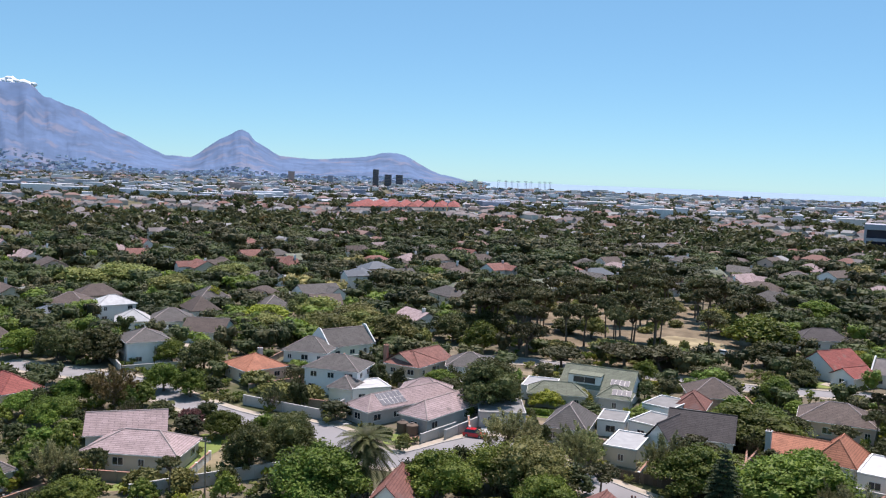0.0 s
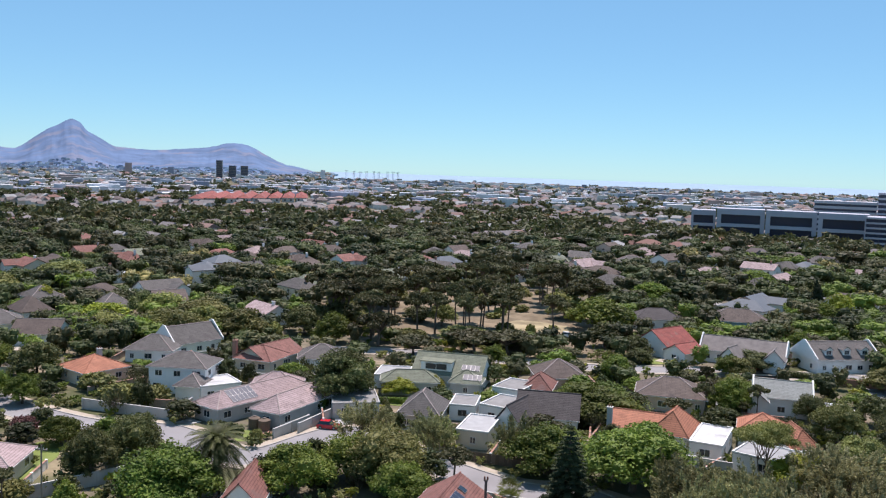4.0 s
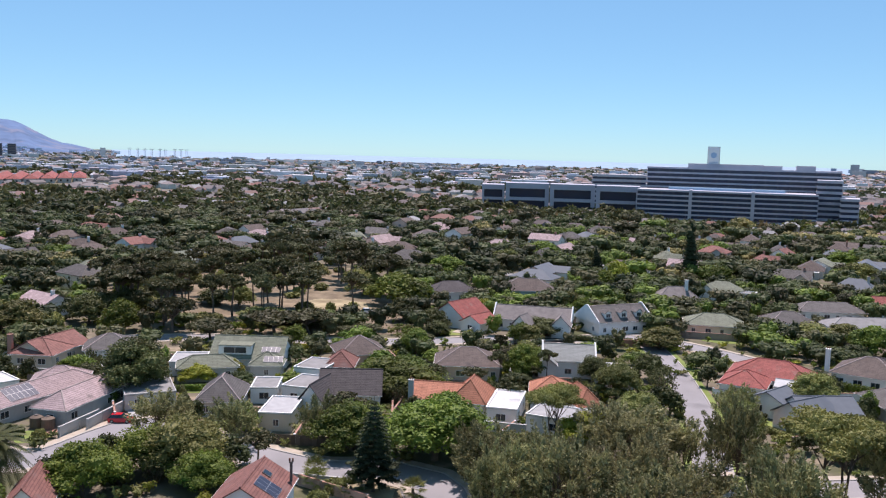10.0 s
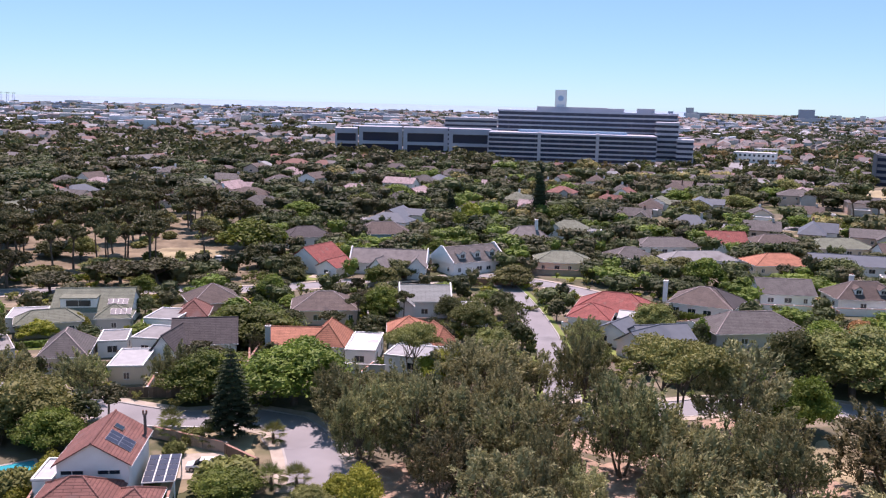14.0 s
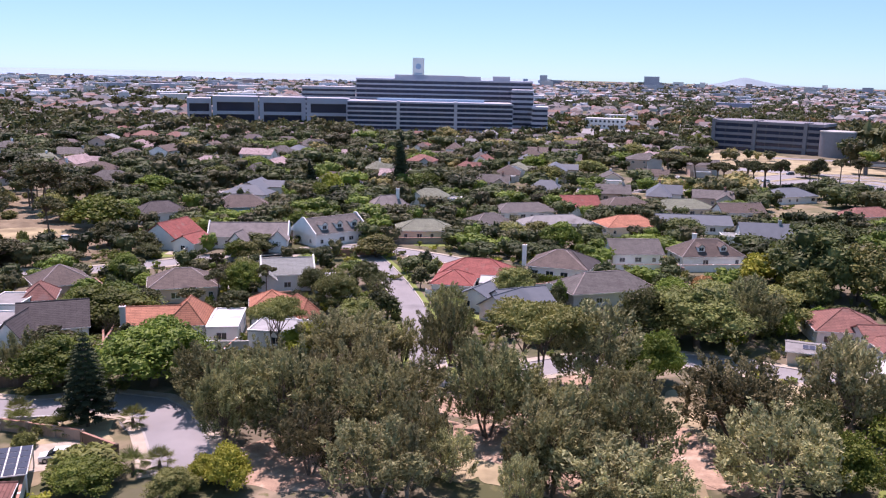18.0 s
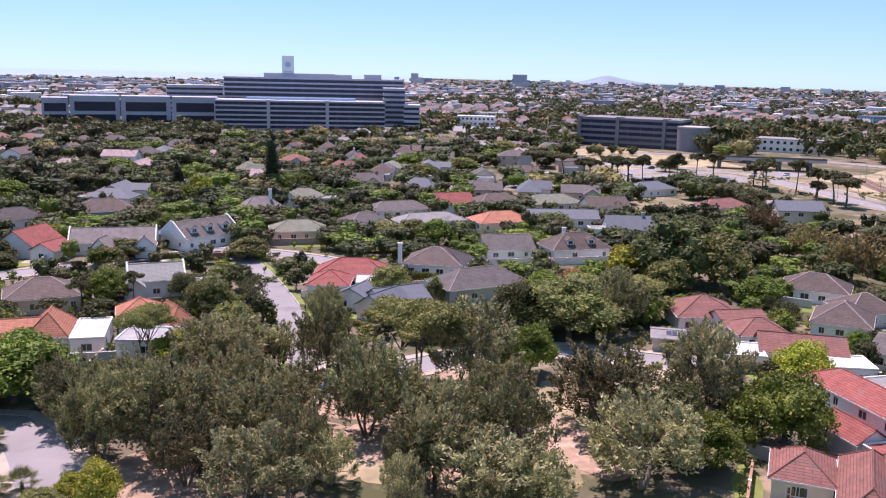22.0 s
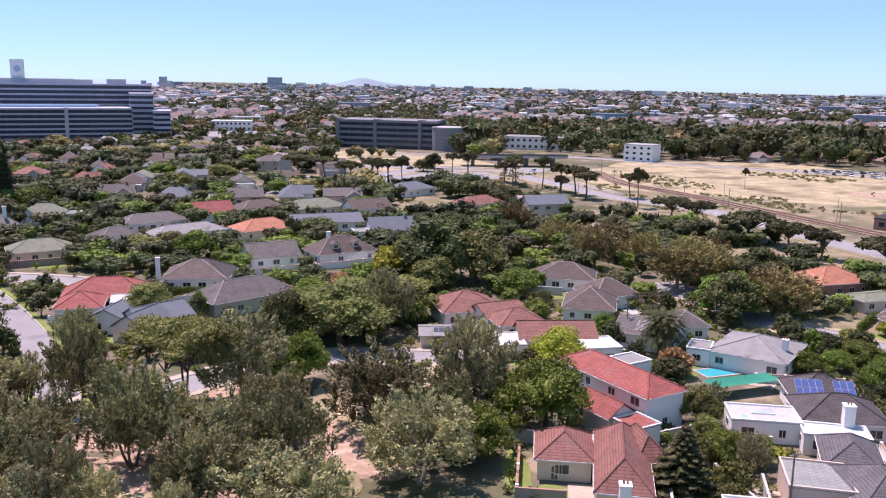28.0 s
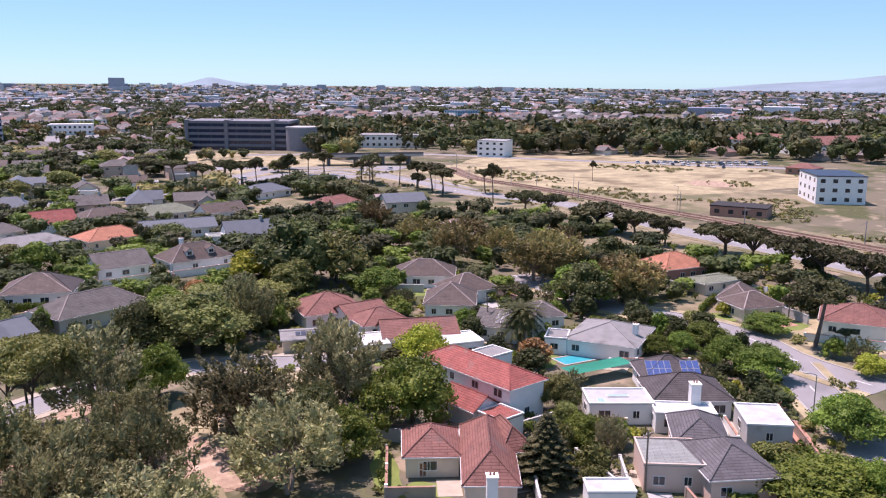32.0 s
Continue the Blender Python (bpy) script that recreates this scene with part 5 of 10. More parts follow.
def sign_tower(ob, x, y, rot, w, z, h):
    m = ob.matrix_world.inverted() @ pose(x, y, z, 0, 0, rot)
    s = Shape()
    for u in (-w / 2, w / 2):
        for v in (0, w * 0.6):
            s.box(u - 0.2, v - 0.2, 0, u + 0.2, v + 0.2, h)
    t = part("sign_frame", s.mesh("sign_frame", M["steel"]), ob, m=m)
    part("sign_board", Shape().box(-w / 2, -0.3, h * 0.1, w / 2, -0.2, h).mesh("sign_board", M["wall_white"]), t, "large white sign board")
    part("sign_mark", Shape().tube((0, -0.4, h * 0.62), (0, -0.3, h * 0.62), w * 0.26, w * 0.26, 18).mesh("sign_mark", M["sky_glass"]), t, "round blue emblem shape")
    for k in range(3):
        part("sign_bar", Shape().box(-w * 0.36, -0.4, h * (0.16 + 0.07 * k), w * 0.36, -0.3, h * (0.19 + 0.07 * k)).mesh("sign_bar", M["sky_glass"]), t)


def plain_building(label, x, y, rot, w, d, h, floors=2, wall="wall_white", roof="roof_white", pitched=0.0, step=4.0, category="building"):
    """A mid-distance building with rows of windows; x, y: middle of its front."""
    ob = thing("building", pose(x, y, 0, 0, 0, rot), label, category)
    part("wall", Shape().box(-w / 2, 0, 0, w / 2, d, h).mesh("wall", M[wall]), ob)
    if pitched:
        s, _ = roof_shape(w, d, h, h + pitched, "hip", 0.6)
        part("roof", s.mesh("roof", M[roof], uv=True), ob, m=pose(0, d / 2, 0))
    else:
        part("roof", Shape().box(-w / 2 - 0.2, -0.2, h, w / 2 + 0.2, d + 0.2, h + 0.4).mesh("roof", M[roof]), ob)
    fh = h / floors
    n = max(2, int(w / step))
    fr, pn = window_meshes(min(2.4, step * 0.5), fh * 0.45)
    for j in range(floors):
        for i in range(n):
            win = part("window", pn, ob, m=pose(-w / 2 + w * (i + 0.5) / n, -0.03, fh * j + fh * 0.3))
        for i in range(max(1, int(d / step / 1.5))):
            part("window", pn, ob, m=pose(-w / 2 - 0.03, d * (i + 0.5) / max(1, int(d / step / 1.5)), fh * j + fh * 0.3, 0, 0, -90))
    return ob


def garage(x, y, rot, w, d, h, cx, cy, cr, ch):
    ob = office_block("parking_garage", "dark grey multi-storey parking garage with a round ramp tower", x, y, rot, w, d, h, 5, "garage_wall", "hosp_glass", band=0.45, piers=(-w / 2 + 1, -w * 0.1, w * 0.35))
    m = ob.matrix_world.inverted() @ pose(cx, cy, 0)
    part("ramp_tower", Shape().tube((0, 0, 0), (0, 0, ch), cr, cr, 40).mesh("ramp_tower", M["ramp_concrete"], smooth=False), ob, "round grey concrete ramp tower", m)
    part("ramp_rim", Shape().tube((0, 0, ch), (0, 0, ch + 0.8), cr * 1.02, cr * 1.02, 40).mesh("ramp_rim", M["concrete"]), ob, "pale rim", m)
    for k in range(8):
        part("stair_lamp", Shape().tube((0, 0, 0), (0, 0, 3.5), 0.12, 0.08, 6).mesh("stair_lamp", M["steel"]), ob, m=pose(-w / 2 + w * (k + 0.5) / 8, d * 0.5, h))


def bridge(x, y, rot, w, h):
    ob = thing("road_bridge", pose(x, y, 0, 0, 0, rot), "grey concrete road bridge on piers", "bridge")
    part("deck", Shape().box(-w / 2, 0, h - 1.4, w / 2, 11, h, bevel=0.1).mesh("deck", M["concrete"]), ob)
    part("parapet", Shape().box(-w / 2, -0.2, h, w / 2, 0.1, h + 1).mesh("parapet", M["concrete_dark"]), ob)
    for i in range(4):
        u = -w / 2 + w * (i + 0.5) / 4
        part("pier", Shape().box(u - 0.7, 1, -0.2, u + 0.7, 10, h - 1.41).mesh("pier", M["concrete_dark"]), ob)


# ---- distance ----
def polar(az, r, z=0.0):
    return Vector((r * math.sin(radians(az)), r * math.cos(radians(az)), z))


def land_z(az, r):
    return far_rise(radians(az)) * max(0.0, (r - 2600) / 2320) ** 1.5


# The blue of both hill materials is air haze painted into the base colour.
HILL_HAZED = mat("hill_rock_hazed", (0.1, 0.158, 0.27), rough=1, var=0.3, scale=160, fine=0.015, bump=0, stain=((0.165, 0.185, 0.26), 0.008, 0.53))
HILL_HAZED_PALE = mat("hill_hazed_pale", (0.19, 0.25, 0.29), rough=1, var=0.18, scale=300, fine=0.01, bump=0)


def peak(az, c, left, right, h, p=1.6):
    u = (c - az) / left if az < c else (az - c) / right
    return h * math.exp(-abs(u) ** p)


def hills(name, az0, az1, r0, r1, height, material, label, n=150, k=16):
    """A range as a height field: slopes climb from its foot to the ridge, cut by gullies."""
    v, f = [], []
    for j in range(k):
        q = j / (k - 1)
        r = r0 + (r1 - r0) * q
        for i in range(n):
            az = az0 + (az1 - az0) * i / (n - 1)
            g = noise.fractal(Vector((az * 1.1, q * 1.6, 3)), 0.8, 2.0, 6)
            h = height(az) * q ** 1.35 * (1 + (0.34 * g * (1 - q)))
            if q > 0.95:
                h = height(az)
            p = polar(az, r)
            v.append((p.x, p.y, land_z(az, r) - 3 + h))
    for j in range(k - 1):
        for i in range(n - 1):
            f.append((j * n + i, j * n + i + 1, (j + 1) * n + i + 1, (j + 1) * n + i))
    lone(name, mesh_of(name, v, f, material, smooth=True), Matrix(), label, "mountain", kind="structure")


RIDGE = ((-82, 455), (-70, 425), (-64.5, 418), (-63.7, 362), (-61.9, 312), (-59.7, 214), (-56.8, 104), (-55.3, 98), (-53.2, 212), (-52.2, 254), (-51.8, 240), (-51.3, 192), (-49.7, 122), (-47.4, 113), (-44.5, 134), (-42.7, 166), (-41.8, 156), (-39.3, 46), (-37.2, 0))


def west_range(az):
    """Ridge height over the plain by compass bearing: the flat-topped mountain, the sharp peak and the long low hill."""
    for (a0, h0), (a1, h1) in zip(RIDGE, RIDGE[1:]):
        if az <= a1:
            q = (az - a0) / (a1 - a0)
            q = q + 0.35 * (q * q * (3 - 2 * q) - q)
            crag = noise.fractal(Vector((az * 1.7, 5.0, 1.0)), 0.9, 2.0, 5)
            return max(0.0, h0 + (h1 - h0) * q - 21 * min(1.0, max(0.0, (-38 - az) / 3)) + crag * (0.012 * h0 + 1.0))
    return 0.0


hills("backdrop_mountain", -80, -37.2, 3500, 4750, west_range, HILL_HAZED, "rocky mountain range with a sharp peak, coloured blue-grey for haze", n=430, k=22)
hills("backdrop_hill_east", 44, 80, 4000, 4800, lambda az: peak(az, 64.5, 4.5, 9, 88, 1.8) + peak(az, 57.5, 4.5, 4, 34, 2), HILL_HAZED_PALE, "low hazy blue hills on the horizon", n=60, k=8)
hills("backdrop_hill_north", 16, 30, 4300, 4820, lambda az: peak(az, 21.9, 1.3, 1.6, 42, 1.6) + peak(az, 26, 4, 3, 8, 2), HILL_HAZED_PALE, "small hazy hill on the horizon", n=50, k=6)


def build_sea():
    v, f, n = [], [], 40
    for j, r in enumerate((3560, 4000, 4450, 4910)):
        for i in range(n):
            az = -36.5 + 46.5 * i / (n - 1)
            q = r + (60 * math.sin(az * 0.7) + 90 * math.sin(az * 0.23) if j == 0 else 0)
            p = polar(az, q)
            v.append((p.x, p.y, land_z(az, q) + 1.5))
    for j in range(3):
        for i in range(n - 1):
            f.append((j * n + i, j * n + i + 1, (j + 1) * n + i + 1, (j + 1) * n + i))
    sea = mat("sea_water", (0.27, 0.37, 0.46), rough=0.95, spec=0.05, var=0.06, scale=200, fine=0.01, bump=0)
    lone("water", mesh_of("water", v, f, sea), Matrix(), "pale blue bay water at the horizon", "sea", kind="structure")


build_sea()
def ramp_mat(name, colours, rough=0.85, rand="island"):
    """Each piece takes one of the colours by chance."""
    m = bpy.data.materials.new(name)
    m.use_nodes = True
    n, l = m.node_tree.nodes, m.node_tree.links
    n["Principled BSDF"].inputs["Roughness"].default_value = rough
    geo = n.new("ShaderNodeNewGeometry")
    rp = n.new("ShaderNodeValToRGB")
    rp.color_ramp.interpolation = "CONSTANT"
    while len(rp.color_ramp.elements) < len(colours):
        rp.color_ramp.elements.new(0.5)
    for i, c in enumerate(colours):
        rp.color_ramp.elements[i].position = i / len(colours)
        rp.color_ramp.elements[i].color = (*c, 1)
    l.new(geo.outputs["Random Per Island"], rp.inputs[0])
    no = n.new("ShaderNodeTexNoise")
    no.inputs["Scale"].default_value = 0.3
    l.new(geo.outputs["Position"], no.inputs["Vector"])
    mx = n.new("ShaderNodeMix")
    mx.data_type, mx.blend_type = "RGBA", "MULTIPLY"
    mx.inputs["Factor"].default_value = 0.35
    l.new(rp.outputs[0], mx.inputs["A"])
    l.new(no.outputs["Fac"], mx.inputs["B"])
    l.new(mx.outputs["Result"], n["Principled BSDF"].inputs["Base Color"])
    return m


ROOFS = ramp_mat("far_roof", [(0.2, 0.18, 0.175), (0.14, 0.11, 0.105), (0.24, 0.12, 0.095), (0.26, 0.22, 0.215), (0.32, 0.32, 0.32), (0.2, 0.175, 0.17), (0.27, 0.165, 0.14), (0.17, 0.155, 0.155)])
# Far town tones drawn together and greyed: distance haze put into the colours.
HAZY_TOWN_ROOFS = ramp_mat("hazy_town_roof", [(0.22, 0.2, 0.21), (0.18, 0.15, 0.15), (0.27, 0.16, 0.14), (0.3, 0.27, 0.27), (0.46, 0.46, 0.48), (0.24, 0.215, 0.22), (0.31, 0.21, 0.19), (0.21, 0.195, 0.2)])
HAZY_TOWN_WALLS = ramp_mat("hazy_town_wall", [(0.5, 0.48, 0.47), (0.4, 0.35, 0.32), (0.56, 0.55, 0.55), (0.36, 0.3, 0.28)])
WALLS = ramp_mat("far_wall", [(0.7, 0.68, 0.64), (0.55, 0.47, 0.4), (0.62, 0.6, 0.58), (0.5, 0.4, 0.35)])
# Shed colours leaned to pale lavender blue, with the haze painted in.
HAZY_SHEDS = ramp_mat("hazy_far_shed", [(0.72, 0.75, 0.8), (0.5, 0.54, 0.62), (0.3, 0.33, 0.42), (0.62, 0.63, 0.66), (0.46, 0.36, 0.35), (0.8, 0.82, 0.85), (0.4, 0.44, 0.54), (0.7, 0.68, 0.66)])


def join_stuff(name, pieces, materials, label, category):
    """Many small solids in one mesh."""
    v = np.concatenate([p[0] for p in pieces])
    off, faces, idx = 0, [], []
    for pv, pf, pi in pieces:
        faces += [tuple(off + a for a in q) for q in pf]
        idx += [pi] * len(pf)
        off += len(pv)
    me = mesh_of(name, v.tolist(), faces, materials, idx)
    return lone(name, me, Matrix(), label, category, kind="stuff")


def gable_piece(x, y, z, rot, w, d, e, r, hip):
    c, s = math.cos(rot), math.sin(rot)
    k = w * 0.28 if hip else 0.0
    wl = [(-w / 2, -d / 2, 0), (w / 2, -d / 2, 0), (w / 2, d / 2, 0), (-w / 2, d / 2, 0)]
    wl += [(a, b, e) for a, b, _ in wl]
    o = 0.4
    rf = [(-w / 2 - o, -d / 2 - o, e), (w / 2 + o, -d / 2 - o, e), (w / 2 + o, d / 2 + o, e), (-w / 2 - o, d / 2 + o, e), (-w / 2 + k, 0, r), (w / 2 - k, 0, r)]
    tr = lambda pts: np.array([(x + a * c - b * s, y + a * s + b * c, z + q) for a, b, q in pts])
    return [(tr(wl), [(0, 1, 5, 4), (1, 2, 6, 5), (2, 3, 7, 6), (3, 0, 4, 7)], 0), (tr(rf), [(0, 1, 5, 4), (1, 2, 5), (2, 3, 4, 5), (3, 0, 4), (3, 2, 1, 0)], 1)]


def box_piece(x, y, z, rot, w, d, h):
    c, s = math.cos(rot), math.sin(rot)
    p = [(a, b, q) for q in (0, h) for a, b in ((-w / 2, -d / 2), (w / 2, -d / 2), (w / 2, d / 2), (-w / 2, d / 2))]
    return (np.array([(x + a * c - b * s, y + a * s + b * c, z + q) for a, b, q in p]), [(4, 5, 6, 7), (0, 1, 5, 4), (1, 2, 6, 5), (2, 3, 7, 6), (3, 0, 4, 7)], 0)


def tree_cloud(name, spots, leaf, label, per=26, seed=0, size=0.4, cheap=True, jitter=0.85, up=0.3):
    """Many distant trees in one mesh: each a cluster of leaf clumps round a lumpy heart."""
    rng = np.random.default_rng(seed)
    vs, fs, off = [], [], 0
    for x, y, z, h, r in spots:
        lobes = []
        for k in range(4 if cheap else 6):
            a = 2.4 * k + rng.uniform(0, 1)
            q = r * rng.uniform(0.3, 0.55)
            lobes.append(((math.cos(a) * r * 0.5, math.sin(a) * r * 0.5, h * rng.uniform(0.5, 0.76)), (q, q, h * rng.uniform(0.14, 0.24))))
        lobes.append(((0, 0, h * 0.42), (r * 0.6, r * 0.6, h * 0.36)))
        v, f = leaves(rng, lobes, per, r * size, jitter=jitter, shell=(0.78, 1.16), heart=0.78, cheap=cheap, up=up)
        vs.append(v + np.array([x, y, z]))
        fs.append(f + off)
        off += len(v)
    v, f = np.concatenate(vs), np.concatenate(fs)
    return lone(name, leaf_mesh(name, v, f, leaf), Matrix(), label, "trees", kind="stuff")


# ---- the plan ----
h = house("single-storey house with grey-pink tiled hip roofs", -121.6, 76.5, 33.8)
block(h, -121.6, 76.5, 33.8, 15.0, 9.2, 2.9, 5.3, "hip", "tile_pink", "wall_cream")
block(h, -132.0, 80.1, 55.4, 12.4, 9.2, 3, 5.6, "gable", "tile_pink", "wall_white")
h = house("house with a weathered orange tiled roof", -155.5, 126.2, 80.1)
block(h, -155.5, 126.2, 80.1, 10.1, 10.3, 3, 5.6, "hip", "tile_orange", "wall_cream")
chimney(h, -155.5, 127.6, 2.5, 6.5, "wall_grey", 0.9)
h = house("two-storey pale house with a grey tiled hip roof", -134.0, 131.8, 24.2)
block(h, -134.0, 131.8, 24.2, 12.0, 9.2, 5.6, 8, "hip", "tile_grey", "wall_white")
block(h, -127.6, 127.7, 22.5, 5.1, 5.8, 3, 5, "hip", "tile_grey", "wall_white", wins=0.5)
block(h, -125.1, 131.2, 63.4, 8.3, 7.8, 3, 3, "flat", "roof_white", "wall_white")
h = house("house with two grey-pink tiled wings and roof panels", -111.8, 128.5, -8.0)
block(h, -111.8, 128.5, -8.0, 6.7, 23.7, 3, 5.2, "hip", "tile_pink", "wall_grey")
block(h, -102.6, 130.0, 2.1, 6.3, 19.3, 3, 5.4, "hip", "tile_pink", "wall_grey")
block(h, -114.1, 137.6, 30.9, 9.7, 8.1, 3, 5.4, "hip", "tile_pink", "wall_grey")
roof_solar(h, -111.8, 128.5, -8.0, 6.7, 23.7, 3, 5.2, -5, 0.8, 6, 2, "solar", "r")
h = house("house under a weathered grey tiled roof", -161.0, 148.3, 28.2)
block(h, -161.0, 148.3, 28.2, 11.0, 9.2, 3, 6, "hip", "tile_grey", "wall_white")
h = house("gabled house with curved white gables and a grey roof", -160.8, 159.0, 78.4)
block(h, -160.8, 159.0, 78.4, 13.2, 9.2, 3.2, 7, "cape", "tile_grey", "wall_white")
h = house("house with maroon tiled hip roofs", -133.4, 155.7, 9.4)
block(h, -133.4, 155.7, 9.4, 9.2, 9.2, 3, 5.6, "hip", "tile_rose", "wall_cream")
block(h, -134.1, 158.9, 89.2, 13.7, 9.2, 3, 5.6, "gable", "tile_rose", "wall_cream")
chimney(h, -138.8, 152.1, 2.5, 6.6, "wall_brick", 0.9)
h = house("grey tiled house with a chimney", -123.4, 165.2, 35.9)
block(h, -123.4, 165.2, 35.9, 10.6, 9.2, 3, 5.6, "hip", "tile_grey", "wall_white")
h = house("house with moss-green tiled roofs and a wide dormer", -90.2, 169.2, 15.0)
block(h, -90.2, 169.2, 15.0, 15.2, 11.4, 3.2, 7, "gable", "roof_green", "wall_white")
block(h, -94.1, 157.4, 31.2, 11.8, 5.8, 3, 5, "hip", "roof_green", "wall_grey")
block(h, -83.5, 163.5, 18.1, 6.4, 5.8, 3, 5.2, "hip", "roof_green", "wall_grey")
roof_dormer(h, -90.2, 169.2, 15.0, 15.2, 11.4, 3.2, 7, -2.5, 1.2, 7, 2.0, True, "roof_green", "wall_white")
roof_solar(h, -83.5, 163.5, 18.1, 6.4, 5.8, 3, 5.2, 1.5, 1.0, 4, 1, "solar", "f")
roof_solar(h, -90.2, 169.2, 15.0, 15.2, 11.4, 3.2, 7, 5, 2.2, 4, 1, "solar", "f")
h = house("low white flat-roofed annexe", -100.9, 161.6, 22.8)
block(h, -100.9, 161.6, 22.8, 7.0, 9.0, 2.8, 2.8, "flat", "roof_white", "wall_white")
h = house("house under a steep brown-grey tiled pyramid roof", -80.1, 139.3, 19.3)
block(h, -80.1, 139.3, 19.3, 7.5, 10.3, 3, 6.4, "hip", "tile_grey", "wall_grey")
h = house("low grey flat-roofed house beside trees", -95.4, 138.5, 39.2)
block(h, -95.4, 138.5, 39.2, 8.9, 10.1, 2.8, 2.8, "flat", "roof_slab", "wall_grey")
h = house("pale flat-roofed outbuilding behind trees", -76.0, 148.5, 19.3)
block(h, -76.0, 148.5, 19.3, 5.0, 7.8, 2.9, 2.9, "flat", "roof_slab", "wall_white")
h = house("white flat-roofed house with turquoise doors", -69.2, 151.2, -0.5)
block(h, -69.2, 151.2, -0.5, 5.4, 9.0, 3.2, 3.2, "flat", "roof_slab", "wall_white")
block(h, -72.4, 164.2, 0.1, 6.4, 9.0, 3.4, 3.4, "flat", "roof_slab", "wall_white")
h = house("house under a steep dark slate-coloured roof", -59.7, 151.4, 18.1)
block(h, -59.7, 151.4, 18.1, 11.1, 10.3, 3, 6.6, "gable", "tile_dark", "wall_white")
block(h, -63.2, 145.0, -0.5, 4.1, 9.2, 3, 6, "gabley", "tile_dark", "wall_white")
h = house("house with brown and rose tiled hip roofs", -69.7, 181.3, 32.5)
block(h, -69.7, 181.3, 32.5, 10.7, 10.3, 3.2, 6.4, "hip", "tile_brown", "wall_pink")
block(h, -69.0, 169.2, 14.0, 5.6, 8.1, 3, 5.6, "hip", "tile_rose", "wall_pink")
h = house("long pink house under a brown tiled hip roof", -44.0, 180.2, 14.1)
block(h, -44.0, 180.2, 14.1, 13.6, 10.3, 3.2, 6.2, "hip", "tile_brown", "wall_pink")
h = house("house with a bright orange tiled roof and chimney", -42.9, 153.2, 7.6)
block(h, -42.9, 153.2, 7.6, 9.1, 8.1, 3, 5.3, "gable", "tile_orange", "wall_white")
block(h, -36.7, 154.4, 3.4, 6.3, 10.3, 3, 6.5, "hip", "tile_orange", "wall_white")
chimney(h, -46.9, 148.7, 2.5, 6.3, "wall_grey", 0.9)
h = house("white flat-roofed terrace house", -29.9, 153.4, 3.0)
block(h, -29.9, 153.4, 3.0, 5.4, 12.3, 3, 3, "flat", "roof_white", "wall_white")
h = house("beige flat-roofed house beside the street", -66.6, 135.8, 12.9)
block(h, -66.6, 135.8, 12.9, 5.6, 10.1, 3, 3, "flat", "roof_white", "wall_cream")
h = house("two-storey white house with a rose tiled gable roof", -50.0, 94.0, 12.0)
block(h, -50.0, 94.0, 12.0, 8.0, 10.0, 5.3, 8.0, "gabley", "tile_rose", "wall_white", wins=0.0)
block(h, -49.0, 85.6, 12.0, 8.4, 7.0, 2.9, 5.4, "hip", "tile_rose", "wall_white", wins=0)
block(h, -42.6, 86.4, 12.0, 4.6, 5.0, 2.7, 4.2, "hip", "tile_rose", "wall_white", wins=0)
block(h, -55.6, 91.6, 12.0, 2.2, 6.0, 3.0, 3.0, "flat", "roof_white", "wall_white", wins=0)
roof_solar(h, -50.0, 94.0, 12.0, 8.0, 10.0, 5.3, 8.0, -1.4, 0.9, 3, 2, "solar", "r")
roof_window(h, -50.0, 94.0, 12.0, 8.0, 10.0, 5.3, 8.0, 1.6, 3.0, "r", ww=1.2, hh=1.2)
chimney(h, -46.9, 98.4, 5.0, 8.0, "trim_dark", 0.3)
for u in (-2.3, 1.8):
    put_window(h, h.matrix_world.inverted() @ pose(-50.0, 94.0, 4.0, 0, 0, 12.0) @ pose(u, -5.0, 0), 2.6, 0.6)
h = house("two-storey white gabled house with a pale metal roof", -23.4, 189.8, 10.3)
block(h, -23.4, 189.8, 10.3, 10.8, 9.2, 3.8, 6.6, "cape", "roof_pale", "wall_white")
block(h, -27.2, 183.6, 10.3, 3.6, 4.4, 3.4, 5.2, "gabley", "roof_pale", "wall_white", wins=0.5)
block(h, -14.8, 187.0, 10.3, 5.0, 6.0, 2.8, 2.8, "flat", "roof_white", "wall_white", wins=0.5)
h = house("house with orange tiled hip roofs", -23.3, 164.4, 9.0)
block(h, -23.3, 164.4, 9.0, 7.8, 8.1, 3, 5.6, "hip", "tile_orange", "wall_white")
block(h, -19.0, 148.5, -9.8, 10.6, 7.8, 3, 3, "flat", "roof_white", "wall_white")
h = house("house with an orange tiled roof behind trees", -16.9, 158.7, 28.7)
block(h, -16.9, 158.7, 28.7, 4.3, 9.2, 3, 5.8, "hip", "tile_orange", "wall_white")
h = house("small white flat-roofed house", -11.7, 181.8, 7.6)
block(h, -11.7, 181.8, 7.6, 5.5, 9.0, 3, 3, "flat", "roof_white", "wall_white")
h = house("house with bright red tiled hip roofs", 15.5, 189.1, -15.0)
block(h, 19.6, 193.0, -12.0, 17.0, 11.0, 3, 6.2, "hip", "tile_red", "wall_white")
block(h, 13.6, 185.0, -12.0, 8.6, 9.0, 3, 5.4, "hip", "tile_red", "wall_white")
block(h, 23.4, 185.4, -12.0, 7.0, 5.0, 2.8, 3.8, "gable", "roof_white", "wall_white", wins=0.6)
h = house("white house with pale blue metal gable roofs", 18.4, 172.8, -32.9)
